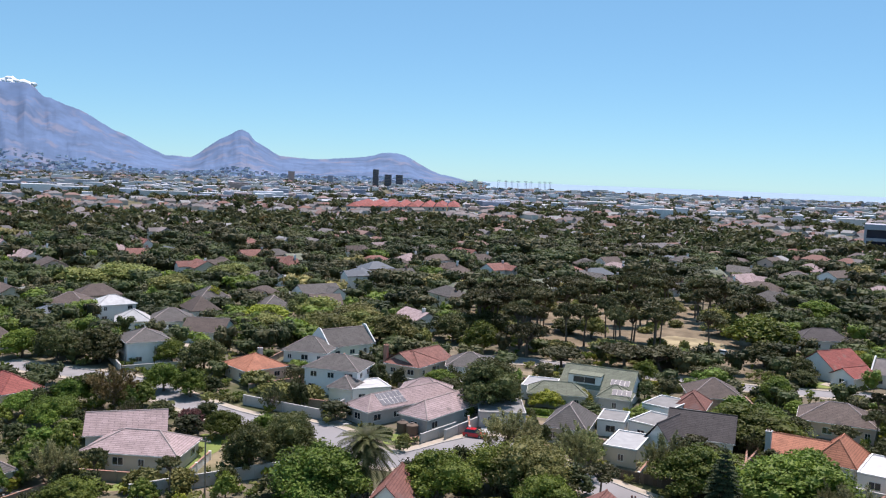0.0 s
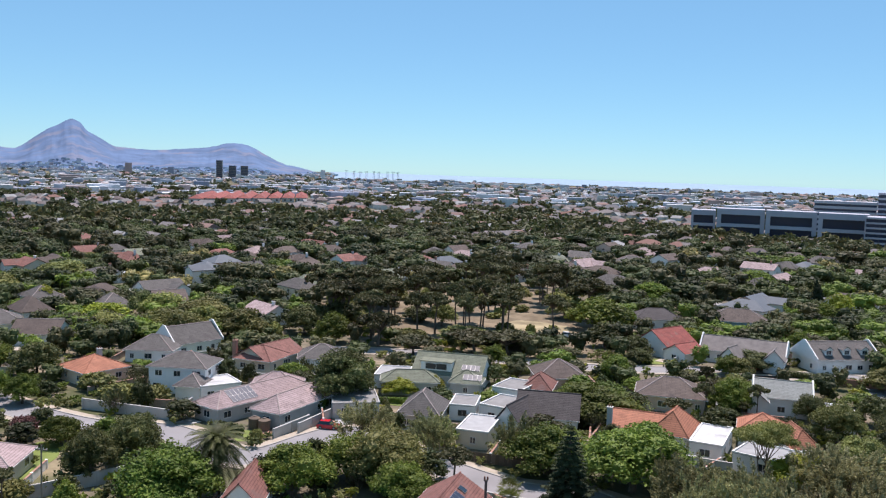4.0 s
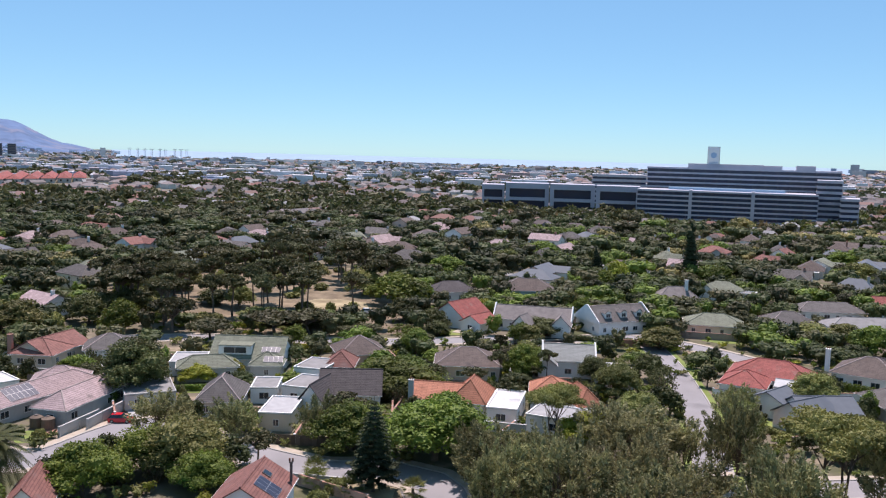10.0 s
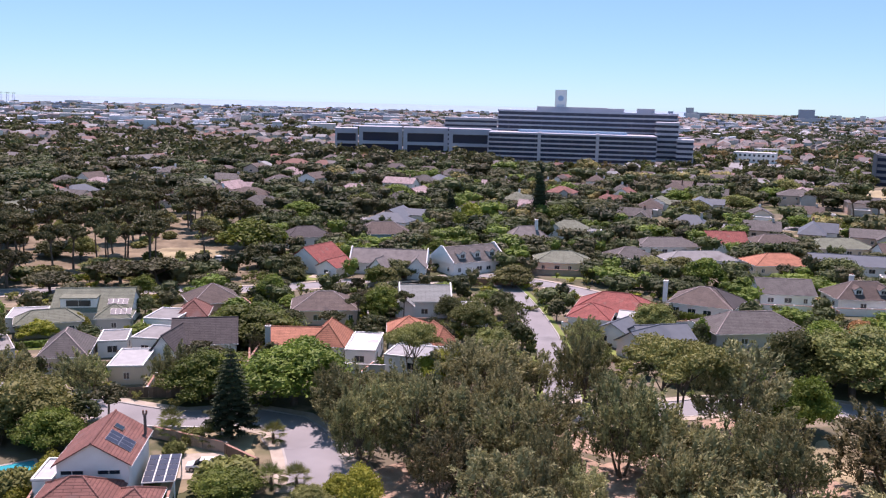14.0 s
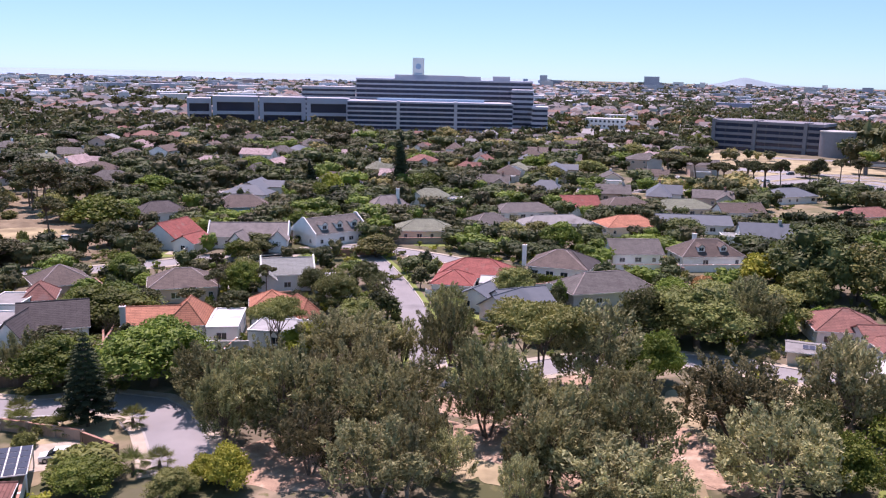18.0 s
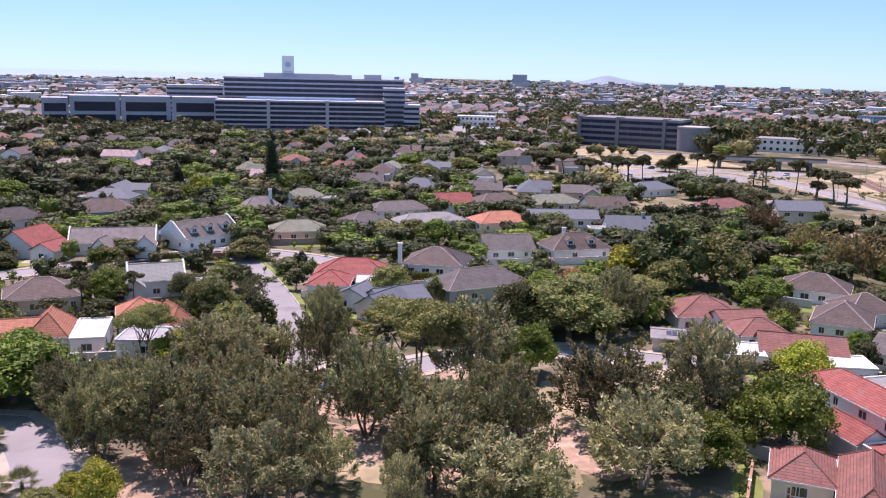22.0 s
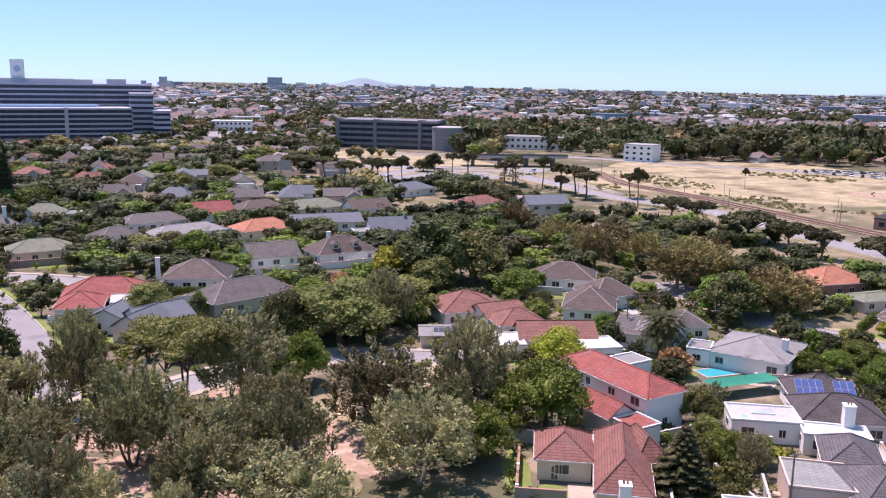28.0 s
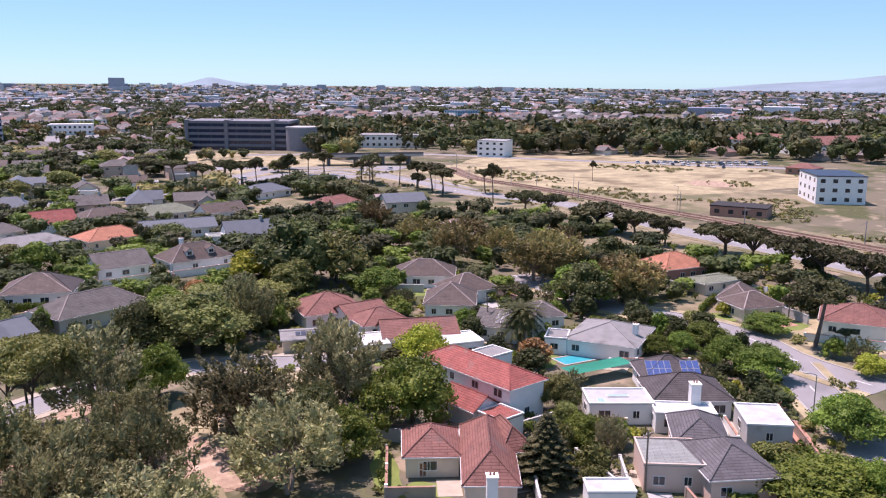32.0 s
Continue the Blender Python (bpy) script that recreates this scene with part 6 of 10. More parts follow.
block(h, 18.4, 172.8, -32.9, 7.7, 6.9, 3, 5, "gabley", "roof_metal", "wall_white")
block(h, 22.8, 165.5, -43.1, 6.7, 9.2, 3, 5.4, "gabley", "roof_metal", "wall_white")
block(h, 26.0, 169.5, 20.1, 10.7, 8.1, 3, 5.2, "gable", "roof_metal", "wall_white")
h = house("house with a dark brown tiled hip roof", 40.5, 202.7, -20.3)
block(h, 40.5, 202.7, -20.3, 13.6, 11.4, 3.2, 6.4, "hip", "tile_brown", "wall_white")
chimney(h, 31.6, 202.4, 2.5, 7.5, "wall_white", 0.9)
h = house("house under a long weathered grey roof", 45.6, 179.8, 15.8)
block(h, 45.6, 179.8, 15.8, 19.6, 10.3, 3.2, 6.4, "hip", "tile_grey", "wall_grey")
h = house("bright red-roofed villa with white walls", 81.0, 98.0, -86.0)
block(h, 81.0, 98.0, -86.0, 19.6, 7.0, 5.6, 7.6, "hip", "tile_red", "wall_white", wins=0.8)
block(h, 75.0, 93.2, -86.0, 7.0, 4.8, 3, 4.8, "gable", "tile_red", "wall_white", wins=0.5)
h = house("white lean-to with a flat red roof beside the villa", 75.6, 86.9, 4.0)
block(h, 75.6, 86.9, 4.0, 4.4, 4.6, 2.9, 2.9, "flat", "tile_red", "wall_white")
h = house("white flat-roofed bathroom block behind the villa", 87.2, 103.5, 10.8)
block(h, 88.2, 104.0, 4.0, 4.8, 4.5, 5.0, 5.0, "flat", "roof_slab", "wall_white")
h = house("cream bungalow with rose tiled roofs", 62.0, 84.7, -33.6)
block(h, 62.0, 84.7, -33.6, 6.6, 8.1, 2.9, 5.2, "hip", "tile_rose", "wall_cream")
block(h, 65.8, 77.8, -36.9, 6.0, 17.0, 2.9, 5.8, "hip", "tile_rose", "wall_cream")
block(h, 70.6, 80.0, -19.0, 4.0, 8.1, 2.9, 5.4, "hip", "tile_rose", "wall_cream")
door(h, 58.8, 82.0, 0.0, -33.6, "tile_orange", 1.0, "varnished orange-brown front door")
chimney(h, 57.9, 67.6, 2.5, 6.0, "wall_white", 1.2)
h = house("white flat-roofed annexe beside a paved yard", 71.7, 63.0, -36.0)
block(h, 71.7, 63.0, -36.0, 5.4, 3.4, 2.6, 2.6, "flat", "roof_white", "wall_white", wins=0.4)
h = house("house with broad rose tiled hip roofs", 84.4, 151.8, -11.2)
block(h, 84.4, 151.8, -11.2, 12.3, 11.4, 3.2, 6.2, "hip", "tile_rose", "wall_white")
block(h, 87.9, 144.8, -1.9, 8.8, 8.1, 3, 5, "gable", "tile_rose", "wall_white")
h = house("row house with rose tiled gable roofs", 88.3, 138.4, -9.2)
block(h, 88.3, 138.4, -9.2, 9.3, 8.1, 3, 5.2, "hip", "tile_rose", "wall_white")
block(h, 89.6, 127.1, -24.3, 13.6, 8.1, 3, 5.4, "gable", "tile_rose", "wall_white")
block(h, 91.3, 118.9, -16.7, 9.7, 6.7, 3, 3, "flat", "roof_white", "wall_white")
block(h, 72.4, 138.6, -24.0, 8.4, 6.2, 2.6, 3.2, "gable", "roof_slab", "wall_cream", wins=0.4)
roof_solar(h, 72.4, 138.6, -24.0, 8.4, 6.2, 2.6, 3.2, 0.6, 1.4, 5, 1, "solar", "f")
block(h, 79.6, 127.6, -20.0, 5.6, 7.6, 2.8, 2.8, "flat", "roof_white", "wall_white", wins=0.4)
h = house("low house with a smooth grey hip roof", 117.3, 104.8, -62.6)
block(h, 117.3, 104.8, -62.6, 12.5, 13.7, 3.1, 5.3, "hip", "roof_slab", "wall_white")
block(h, 109.0, 110.1, -51.3, 3.9, 5.6, 2.9, 2.9, "flat", "roof_slab", "wall_white")
chimney(h, 118.7, 100.1, 2.5, 5.5, "wall_white", 0.9)
h = house("house with grey tiled roofs and roof panels", 107.5, 122.1, -56.5)
block(h, 107.5, 122.1, -56.5, 10.5, 9.2, 3, 5.2, "gable", "tile_grey", "wall_white")
block(h, 117.8, 123.9, -24.2, 6.9, 8.1, 3, 5, "hip", "tile_grey", "wall_white")
roof_solar(h, 107.5, 122.1, -56.5, 10.5, 9.2, 3, 5.2, 1, 1.2, 5, 1, "solar", "f")
roof_solar(h, 107.5, 122.1, -56.5, 10.5, 9.2, 3, 5.2, 1, 2.9, 5, 1, "solar", "f")
h = house("house with dark brown tiled roofs and blue roof panels", 109.0, 85.1, -35.7)
block(h, 109.0, 85.1, -35.7, 8.9, 8.1, 3, 5.6, "hip", "tile_dark", "wall_white")
block(h, 104.4, 78.0, -35.8, 11.3, 9.2, 3, 5.6, "hip", "tile_dark", "wall_white")
roof_solar(h, 109.0, 85.1, -35.7, 8.9, 8.1, 3, 5.6, -2, 0.6, 4, 2, "solar_blue", "f")
roof_solar(h, 109.0, 85.1, -35.7, 8.9, 8.1, 3, 5.6, 3, 0.6, 3, 2, "solar_blue", "f")
chimney(h, 101.0, 73.6, 2.5, 5.8, "wall_white", 1.4)
h = house("white flat-roofed modern house", 93.5, 81.5, -35.8)
block(h, 93.5, 81.5, -35.8, 9.3, 6.2, 3, 3, "flat", "roof_white", "wall_white")
block(h, 97.9, 73.1, -40.6, 8.4, 4.5, 2.8, 2.8, "flat", "roof_white", "wall_white")
skylight(h, 93.5, 81.5, 3.02, -35.8, 3.2, 0.8)
skylight(h, 90.0, 81.5, 3.02, -35.8, 1.2, 1.6)
h = house("white flat-roofed garage block", 104.5, 64.7, -42.2)
block(h, 104.5, 64.7, -42.2, 6.0, 7.8, 3, 3, "flat", "roof_white", "wall_grey")
h = house("beige house with pale flat roof and grey hip roofs", 83.3, 63.9, -40.1)
block(h, 83.3, 63.9, -40.1, 7.2, 7.8, 3.4, 3.4, "flat", "roof_pale", "wall_pink")
block(h, 92.7, 66.7, -45.2, 6.4, 9.2, 3.2, 5.4, "hip", "tile_slate", "wall_pink")
block(h, 88.0, 58.9, -29.8, 8.2, 10.3, 3.2, 5.6, "hip", "tile_slate", "wall_pink")
h = house("white house with a red tiled gable and grey roof behind", -57.9, 233.5, -7.7)
block(h, -59.5, 235.0, -24.0, 10.4, 12.0, 3.2, 7.0, "gabley", "tile_red", "wall_white", wins=0.6)
block(h, -52.6, 227.6, -24.0, 6.4, 8.0, 2.9, 4.8, "gabley", "tile_red", "wall_white", wins=0.6)
block(h, -73.4, 274.2, 34.2, 14.9, 9.2, 3.2, 6.2, "hip", "tile_dark", "wall_white")
h = house("blue-walled house under a brown hip roof", -50.5, 288.7, 13.2)
block(h, -50.5, 288.7, 13.2, 18.4, 11.4, 3.2, 6.6, "hip", "tile_brown", "wall_blue")
h = house("white Cape gabled house with a thatch-grey roof", -39.1, 236.0, 2.7)
block(h, -39.1, 236.0, 2.7, 20.6, 9.2, 3.2, 6.4, "cape", "roof_thatch", "wall_white")
block(h, -40.1, 224.9, -12.6, 4.3, 4.7, 3.2, 6.0, "gabley", "roof_thatch", "wall_white", wins=0.6)
block(h, -30.4, 228.4, 2.5, 4.7, 4.7, 3.2, 6.0, "gabley", "roof_thatch", "wall_white", wins=0.6)
h = house("white gabled house with dormer windows in a grey roof", -17.8, 243.1, 38.8)
block(h, -17.8, 243.1, 38.8, 17.1, 11.4, 3.6, 7.2, "cape", "tile_grey", "wall_white")
roof_dormer(h, -17.8, 243.1, 38.8, 17.1, 11.4, 3.6, 7.2, -5, 1.5, 2.0, 1.6, False, "tile_grey", "wall_white")
roof_dormer(h, -17.8, 243.1, 38.8, 17.1, 11.4, 3.6, 7.2, 0, 1.5, 2.0, 1.6, False, "tile_grey", "wall_white")
roof_dormer(h, -17.8, 243.1, 38.8, 17.1, 11.4, 3.6, 7.2, 5, 1.5, 2.0, 1.6, False, "tile_grey", "wall_white")
h = house("thatched house with a tall chimney", -1.8, 290.8, 18.8)
block(h, -1.8, 290.8, 18.8, 14.1, 9.2, 3, 6.8, "hip", "roof_thatch", "wall_white")
chimney(h, 1.5, 290.8, 2.5, 9.0, "wall_white", 0.9)
h = house("house with a pale green hip roof", 9.2, 250.4, 3.1)
block(h, 9.2, 250.4, 3.1, 15.7, 10.3, 3, 5.6, "hip", "roof_green", "wall_cream")
h = house("pink house with rose tiled roofs", -91.9, 391.6, -15.9)
block(h, -91.9, 391.6, -15.9, 12.1, 9.2, 3.2, 6, "hip", "tile_rose", "wall_pink")
h = house("pale pink house with a light tiled roof", -86.1, 414.8, -19.6)
block(h, -86.1, 414.8, -19.6, 17.7, 11.4, 3.2, 7, "hip", "tile_pink", "wall_pink")
h = house("house with a steep grey roof", -132.6, 442.8, 41.9)
block(h, -132.6, 442.8, 41.9, 15.6, 10.3, 3.2, 6.8, "hip", "tile_grey", "wall_white")
h = house("white gabled house with a bright red roof", 64.9, 299.0, 4.6)
block(h, 64.9, 299.0, 4.6, 13.1, 10.3, 3.2, 6.6, "gable", "tile_red", "wall_white")
h = house("long low house with a grey roof", 43.4, 287.0, 13.9)
block(h, 43.4, 287.0, 13.9, 20.7, 9.2, 3, 5.4, "hip", "tile_grey", "wall_white")
h = house("low house with a brown roof", 82.8, 304.7, 12.8)
block(h, 82.8, 304.7, 12.8, 16.5, 9.2, 3, 5.4, "hip", "tile_brown", "wall_white")
h = house("cream house with a green-grey hip roof", 101.6, 299.4, 10.4)
block(h, 101.6, 299.4, 10.4, 22.0, 11.4, 3, 5.8, "hip", "roof_green", "wall_cream")
h = house("house with a brown roof and dormer", 119.4, 290.9, 4.2)
block(h, 119.4, 290.9, 4.2, 15.3, 9.2, 3, 5.8, "gable", "tile_brown", "wall_white")
h = house("house with an orange tiled hip roof", 72.7, 261.4, 10.7)
block(h, 72.7, 261.4, 10.7, 17.9, 11.4, 3, 5.8, "hip", "tile_orange", "wall_cream")
h = house("house with pale grey metal roofs", 94.6, 266.2, -7.2)
block(h, 94.6, 266.2, -7.2, 22.7, 9.2, 3, 5.4, "gable", "roof_metal", "wall_white")
h = house("low house with a smooth grey hip roof beside the road", 156.9, 335.6, 18.9)
block(h, 156.9, 335.6, 18.9, 20.1, 11.4, 3, 5.8, "hip", "roof_metal", "wall_white")
h = house("house with a dark brown roof and dormers", 81.7, 218.2, 4.8)
block(h, 81.7, 218.2, 4.8, 16.4, 10.3, 3, 6.6, "hip", "tile_brown", "wall_white")
roof_dormer(h, 81.7, 218.2, 4.8, 16.4, 10.3, 3, 6.6, -3, 1.6, 1.8, 1.4, False, "tile_brown", "wall_white")
roof_dormer(h, 81.7, 218.2, 4.8, 16.4, 10.3, 3, 6.6, 3, 1.6, 1.8, 1.4, False, "tile_brown", "wall_white")
chimney(h, 79.1, 219.8, 2.5, 7.6, "wall_white", 0.9)
h = house("house with a light grey tiled gable roof", 62.8, 220.1, 2.0)
block(h, 62.8, 220.1, 2.0, 13.1, 10.3, 3, 6, "gable", "tile_grey", "wall_white")
h = house("suburban house with grey hip roofs", 29.6, 262.8, 16.6)
block(h, 29.6, 262.8, 16.6, 12.5, 9.2, 3, 5.6, "hip", "tile_grey", "wall_white")
h = house("long house with low grey roofs", 49.9, 263.5, 14.4)
block(h, 49.9, 263.5, 14.4, 21.7, 9.2, 3, 5.2, "hip", "roof_slab", "wall_white")
h = house("maroon-roofed house behind trees", 162.6, 286.5, 16.4)
block(h, 162.6, 286.5, 16.4, 19.3, 9.2, 3, 5.6, "hip", "tile_rose", "wall_cream")
h = house("brown brick house with an orange tiled hip roof", 176.5, 138.1, -11.6)
block(h, 176.5, 138.1, -11.6, 13.6, 11.4, 3.2, 6.2, "hip", "tile_orange", "wall_brick")
h = house("house with dark grey-brown hip roofs", 162.3, 108.9, -67.0)
block(h, 162.3, 108.9, -67.0, 6.6, 9.2, 3, 5.6, "hip", "tile_brown", "wall_cream")
block(h, 158.7, 103.3, -18.3, 9.5, 8.1, 3, 5.4, "hip", "tile_brown", "wall_cream")
h = house("white house with a dusty rose tiled roof", 165.6, 83.8, -62.0)
block(h, 165.6, 83.8, -62.0, 13.3, 11.4, 3.1, 5.8, "hip", "tile_rose", "wall_white")
h = house("low house with pale green metal roof", 171.8, 122.6, -7.2)
block(h, 171.8, 122.6, -7.2, 11.6, 6.9, 2.8, 3.6, "hip", "roof_green", "wall_cream")
h = house("house with a dark tiled hip roof", 42.2, 204.1, -27.1)
block(h, 42.2, 204.1, -27.1, 13.6, 11.4, 3, 6.2, "hip", "tile_dark", "wall_white")
h = house("house with dark brown tiled roofs", 109.4, 143.0, -39.6)
block(h, 109.4, 143.0, -39.6, 10.2, 11.4, 3, 6.4, "hip", "tile_brown", "wall_white")
block(h, 118.9, 149.8, -6.5, 10.6, 9.2, 3, 6, "hip", "tile_brown", "wall_white")
h = house("house with grey-brown hip roof behind trees", 120.5, 167.8, -39.2)
block(h, 120.5, 167.8, -39.2, 13.8, 10.3, 3, 6, "hip", "tile_brown", "wall_white")
h = house("house with a red tiled roof", -171.5, 77.8, 92.3)
block(h, -171.5, 77.8, 92.3, 7.9, 11.4, 3, 5.8, "hip", "tile_red", "wall_cream")
h = house("small house with a grey-pink roof", -127.8, 53.6, 100.5)
block(h, -127.8, 53.6, 100.5, 5.2, 9.2, 3, 5.4, "hip", "tile_grey", "wall_white")
h = house("two-storey white house with a pale grey roof", -186.6, 117.4, 70.3)
block(h, -186.6, 117.4, 70.3, 10.1, 10.3, 5.6, 8, "hip", "tile_grey", "wall_white")
h = house("brown-roofed suburban house beside trees", -264.7, 139.8, 42.7)
block(h, -264.7, 139.8, 42.7, 11.6, 10.3, 3.2, 6.2, "hip", "tile_brown", "wall_white")
h = house("two-storey house with a grey roof", -242.0, 140.9, 79.2)
block(h, -242.0, 140.9, 79.2, 11.2, 9.2, 5.4, 7.8, "hip", "roof_white", "wall_white")
h = house("white house with pale roofs", -251.3, 125.2, 62.3)
block(h, -251.3, 125.2, 62.3, 7.2, 9.2, 3, 4.6, "hip", "roof_metal", "wall_white")
h = house("house with a light grey hip roof", -225.4, 138.0, 59.0)
block(h, -225.4, 138.0, 59.0, 9.3, 10.3, 3, 5.8, "hip", "roof_white", "wall_white")
h = house("house with a pale grey hip roof", -218.9, 146.4, 57.7)
block(h, -218.9, 146.4, 57.7, 11.8, 10.3, 3, 6.2, "hip", "tile_grey", "wall_white")
h = house("house with a brown gable roof", -197.9, 144.2, 32.4)
block(h, -197.9, 144.2, 32.4, 11.4, 10.3, 3.2, 6.2, "gable", "tile_brown", "wall_white")
h = house("grey-roofed house among trees", -220.6, 185.8, 66.9)
block(h, -220.6, 185.8, 66.9, 9.2, 10.3, 3.2, 6.4, "hip", "tile_grey", "wall_white")
h = house("grey-roofed gabled house among trees", -213.4, 201.9, 62.0)
block(h, -213.4, 201.9, 62.0, 10.2, 10.3, 3.2, 6.4, "gable", "tile_brown", "wall_white")
h = house("pale-roofed house among trees", -249.9, 182.1, 74.0)
block(h, -249.9, 182.1, 74.0, 9.8, 10.3, 3.2, 6.4, "hip", "tile_grey", "wall_white")
h = house("small house with a red tiled roof by the camera", -78.2, 88.5, 28.6)
block(h, -78.2, 88.5, 28.6, 5.1, 9.2, 3, 6, "gabley", "tile_rose", "wall_white", wins=0)
road([(-205.0, 91.3), (-168.9, 103.7), (-148.5, 102.3), (-129.4, 102.7), (-114.5, 108.4), (-93.7, 105.4), (-87.9, 126.0), (-65.7, 119.7), (-50.9, 116.9), (-41.5, 120.2), (-34.4, 118.3), (-29.2, 110.6), (-24.5, 97.7)], 7.0, verge=1.6)
road([(-47.9, 118.2), (-39.0, 120.1)], 6.0, kerbs=False, z=0.068)
road([(-9.0, 233.8), (-2.9, 210.4), (1.7, 187.4), (4.9, 163.3), (6.5, 129.5)], 5.6, verge=1.2, verge_mat="lawn")
road([(-7.7, 118.5), (1.0, 127.4), (7.1, 131.1), (24.2, 135.0), (32.9, 138.4), (50.0, 139.6), (76.1, 126.5)], 6.5, verge=1.5, verge_mat="paving")
road([(-136.3, 180.9), (-114.4, 191.9), (-70.5, 204.5), (-43.0, 219.5), (-21.3, 225.0), (-41.7, 213.6), (-9.0, 233.8), (29.7, 206.9)], 6.5, verge=1.2)
road([(143.6, 161.6), (140.4, 126.9), (144.7, 108.7), (144.3, 94.0), (139.5, 82.9), (137.8, 74.0), (137.2, 63.7)], 8.0, verge=2.0, verge_mat="sand", dashes=True)
road([(136.9, 80.9), (126.1, 68.9), (116.7, 57.9), (110.3, 50.2)], 7.5, verge=1.5, verge_mat="sand", z=0.068, dashes=True)
blob("road", -32.8, 115.1, 4.6, 6.1, 12.0, "asphalt", z=0.066, wobble=0.05, label="wide grey asphalt turning circle")
blob("dry_grass", -34.4, 109.0, 2.3, 4.6, 11.8, "dry_grass")
blob("paving", -43.7, 110.5, 4.2, 4.2, 11.9, "paving")
blob("dry_grass", -117.3, 87.0, 3.7, 9.0, 45.8, "dry_grass")
blob("dry_grass", -116.2, 68.5, 3.3, 4.1, 45.2, "dry_grass")
blob("sand", -92.8, 237.3, 26.2, 27.3, 33.1, "park_soil")
blob("sand", -114.8, 264.8, 26.0, 17.2, 34.4, "park_soil")
blob("sand", -128.4, 278.1, 12.6, 41.9, 51.6, "park_soil")
blob("sand", 43.9, 119.5, 3.6, 7.3, -15.4, "sand")
blob("sand", 40.9, 110.0, 3.6, 8.4, -15.7, "sand")
blob("sand", 36.7, 100.2, 3.6, 7.0, -15.9, "sand")
blob("sand", 33.6, 92.5, 3.6, 5.3, -16.2, "sand")
blob("sand", 63.3, 122.6, 5.2, 6.2, -15.2, "sand")
blob("sand", 9.4, 99.4, 4.0, 4.6, -16.2, "sand")
blob("sand", 14.4, 97.1, 4.0, 3.9, -16.2, "sand")
blob("sand", -10.3, 107.0, 3.3, 4.2, -16.1, "sand")
blob("red_soil", 32.1, 128.2, 6.3, 4.2, -15.2, "red_soil")
blob("red_soil", 2.6, 123.2, 2.0, 4.8, -15.6, "red_soil")
blob("red_soil", 35.4, 104.7, 5.3, 9.3, -15.8, "red_soil")
blob("red_soil", 20.0, 105.0, 11.7, 7.0, -15.9, "red_soil")
blob("red_soil", -1.6, 109.5, 12.7, 7.8, -16.0, "red_soil")
blob("red_soil", 42.8, 98.5, 6.0, 7.1, -15.9, "red_soil")
blob("red_soil", 11.3, 119.0, 9.5, 5.1, -15.6, "red_soil")
blob("red_soil", -11.2, 100.9, 7.4, 9.6, -2.0, "red_soil")
blob("red_soil", 22.8, 100.9, 12.6, 10.0, -2.0, "red_soil")
blob("sand", 37.2, 110.8, 3.2, 15.0, -1.7, "sand")
blob("sand", 31.2, 127.9, 4.3, 3.9, -1.1, "sand")
blob("red_soil", 39.8, 99.8, 3.9, 7.0, -2.0, "red_soil")
blob("lawn", 55.9, 86.0, 1.9, 6.5, -25.4, "lawn")
blob("sand", 160.2, 85.2, 11.2, 12.8, -35.6, "sand")
blob("dry_grass", 153.9, 111.9, 9.1, 9.2, -35.4, "dry_grass")
blob("lawn", 100.0, 57.0, 2.2, 2.7, -35.9, "lawn")
slab("brick_paving", 109.6, 64.4, 5.3, 22.0, -42.2, "brick_paving")
slab("paved_yard", 79.5, 66.6, 5.0, 4.6, -38.0, "paving", 0.05, "pale paved yard beside the annexe", "paving")
slab("brick_paving", -91.5, 125.3, 6.0, 12.0, 19.6, "brick_paving")
tree("dark", -197.1, 100.9, 9, 5.7)
tree("dark", -191.0, 108.3, 9, 6.4)
tree("dark", -167.0, 120.5, 8, 4.9)
tree("dark", -105.7, 85.2, 8, 4.3)
tree("dark", -105.8, 93.8, 8, 4.2)
tree("plane", -152.8, 89.7, 9, 4.9)
tree("broad", -159.7, 84.9, 6, 4.1)
tree("broad", -157.8, 104.0, 6, 4.0)
tree("broad", -150.0, 105.1, 6, 3.7)
tree("broad", -178.4, 119.5, 6, 4.2)
tree("broad", -123.5, 93.7, 5, 3.4)
tree("broad", -148.4, 74.8, 6, 4.8)
tree("broad", -158.5, 74.8, 5, 3.8)
tree("broad", -88.6, 82.8, 8, 6.5)
tree("broad", -186.4, 149.7, 6, 6.7)
tree("broad", -183.8, 162.3, 6, 6.9)
tree("broad", -194.7, 144.6, 5, 4.0)
tree("broad", -207.7, 97.8, 7, 5.4)
tree("broad", -109.7, 58.0, 5, 4.9)
tree("gum", -120.6, 60.9, 7, 3.9)
tree("purple", -131.1, 92.3, 4, 2.6)
tree("lime", -203.5, 168.6, 7, 7.7)
tree("lime", -248.6, 182.6, 6, 4.3)
tree("bush", -111.0, 70.0, 3, 2.9)
tree("bush", -107.3, 73.7, 3, 2.9)
tree("bush", -123.6, 69.0, 2.5, 2.4)
tree("olive", -304.6, 182.9, 10, 13.2)
tree("olive", -307.6, 164.5, 9, 11.3)
tree("olive", -270.4, 180.4, 9, 9.1)
tree("olive", -173.8, 168.9, 8, 6.8)
tree("olive", -201.9, 189.3, 8, 7.8)
tree("olive", -288.3, 219.0, 9, 10.1)
tree("olive", -181.3, 185.6, 9, 8.5)
tree("olive", -165.8, 179.1, 8, 6.9)
tree("broad", -77.0, 96.3, 8, 6.0)
tree("broad", -100.6, 133.7, 4, 2.0)
tree("broad", -118.4, 147.4, 5, 4.5)
tree("broad", -87.9, 84.0, 9, 7.1)
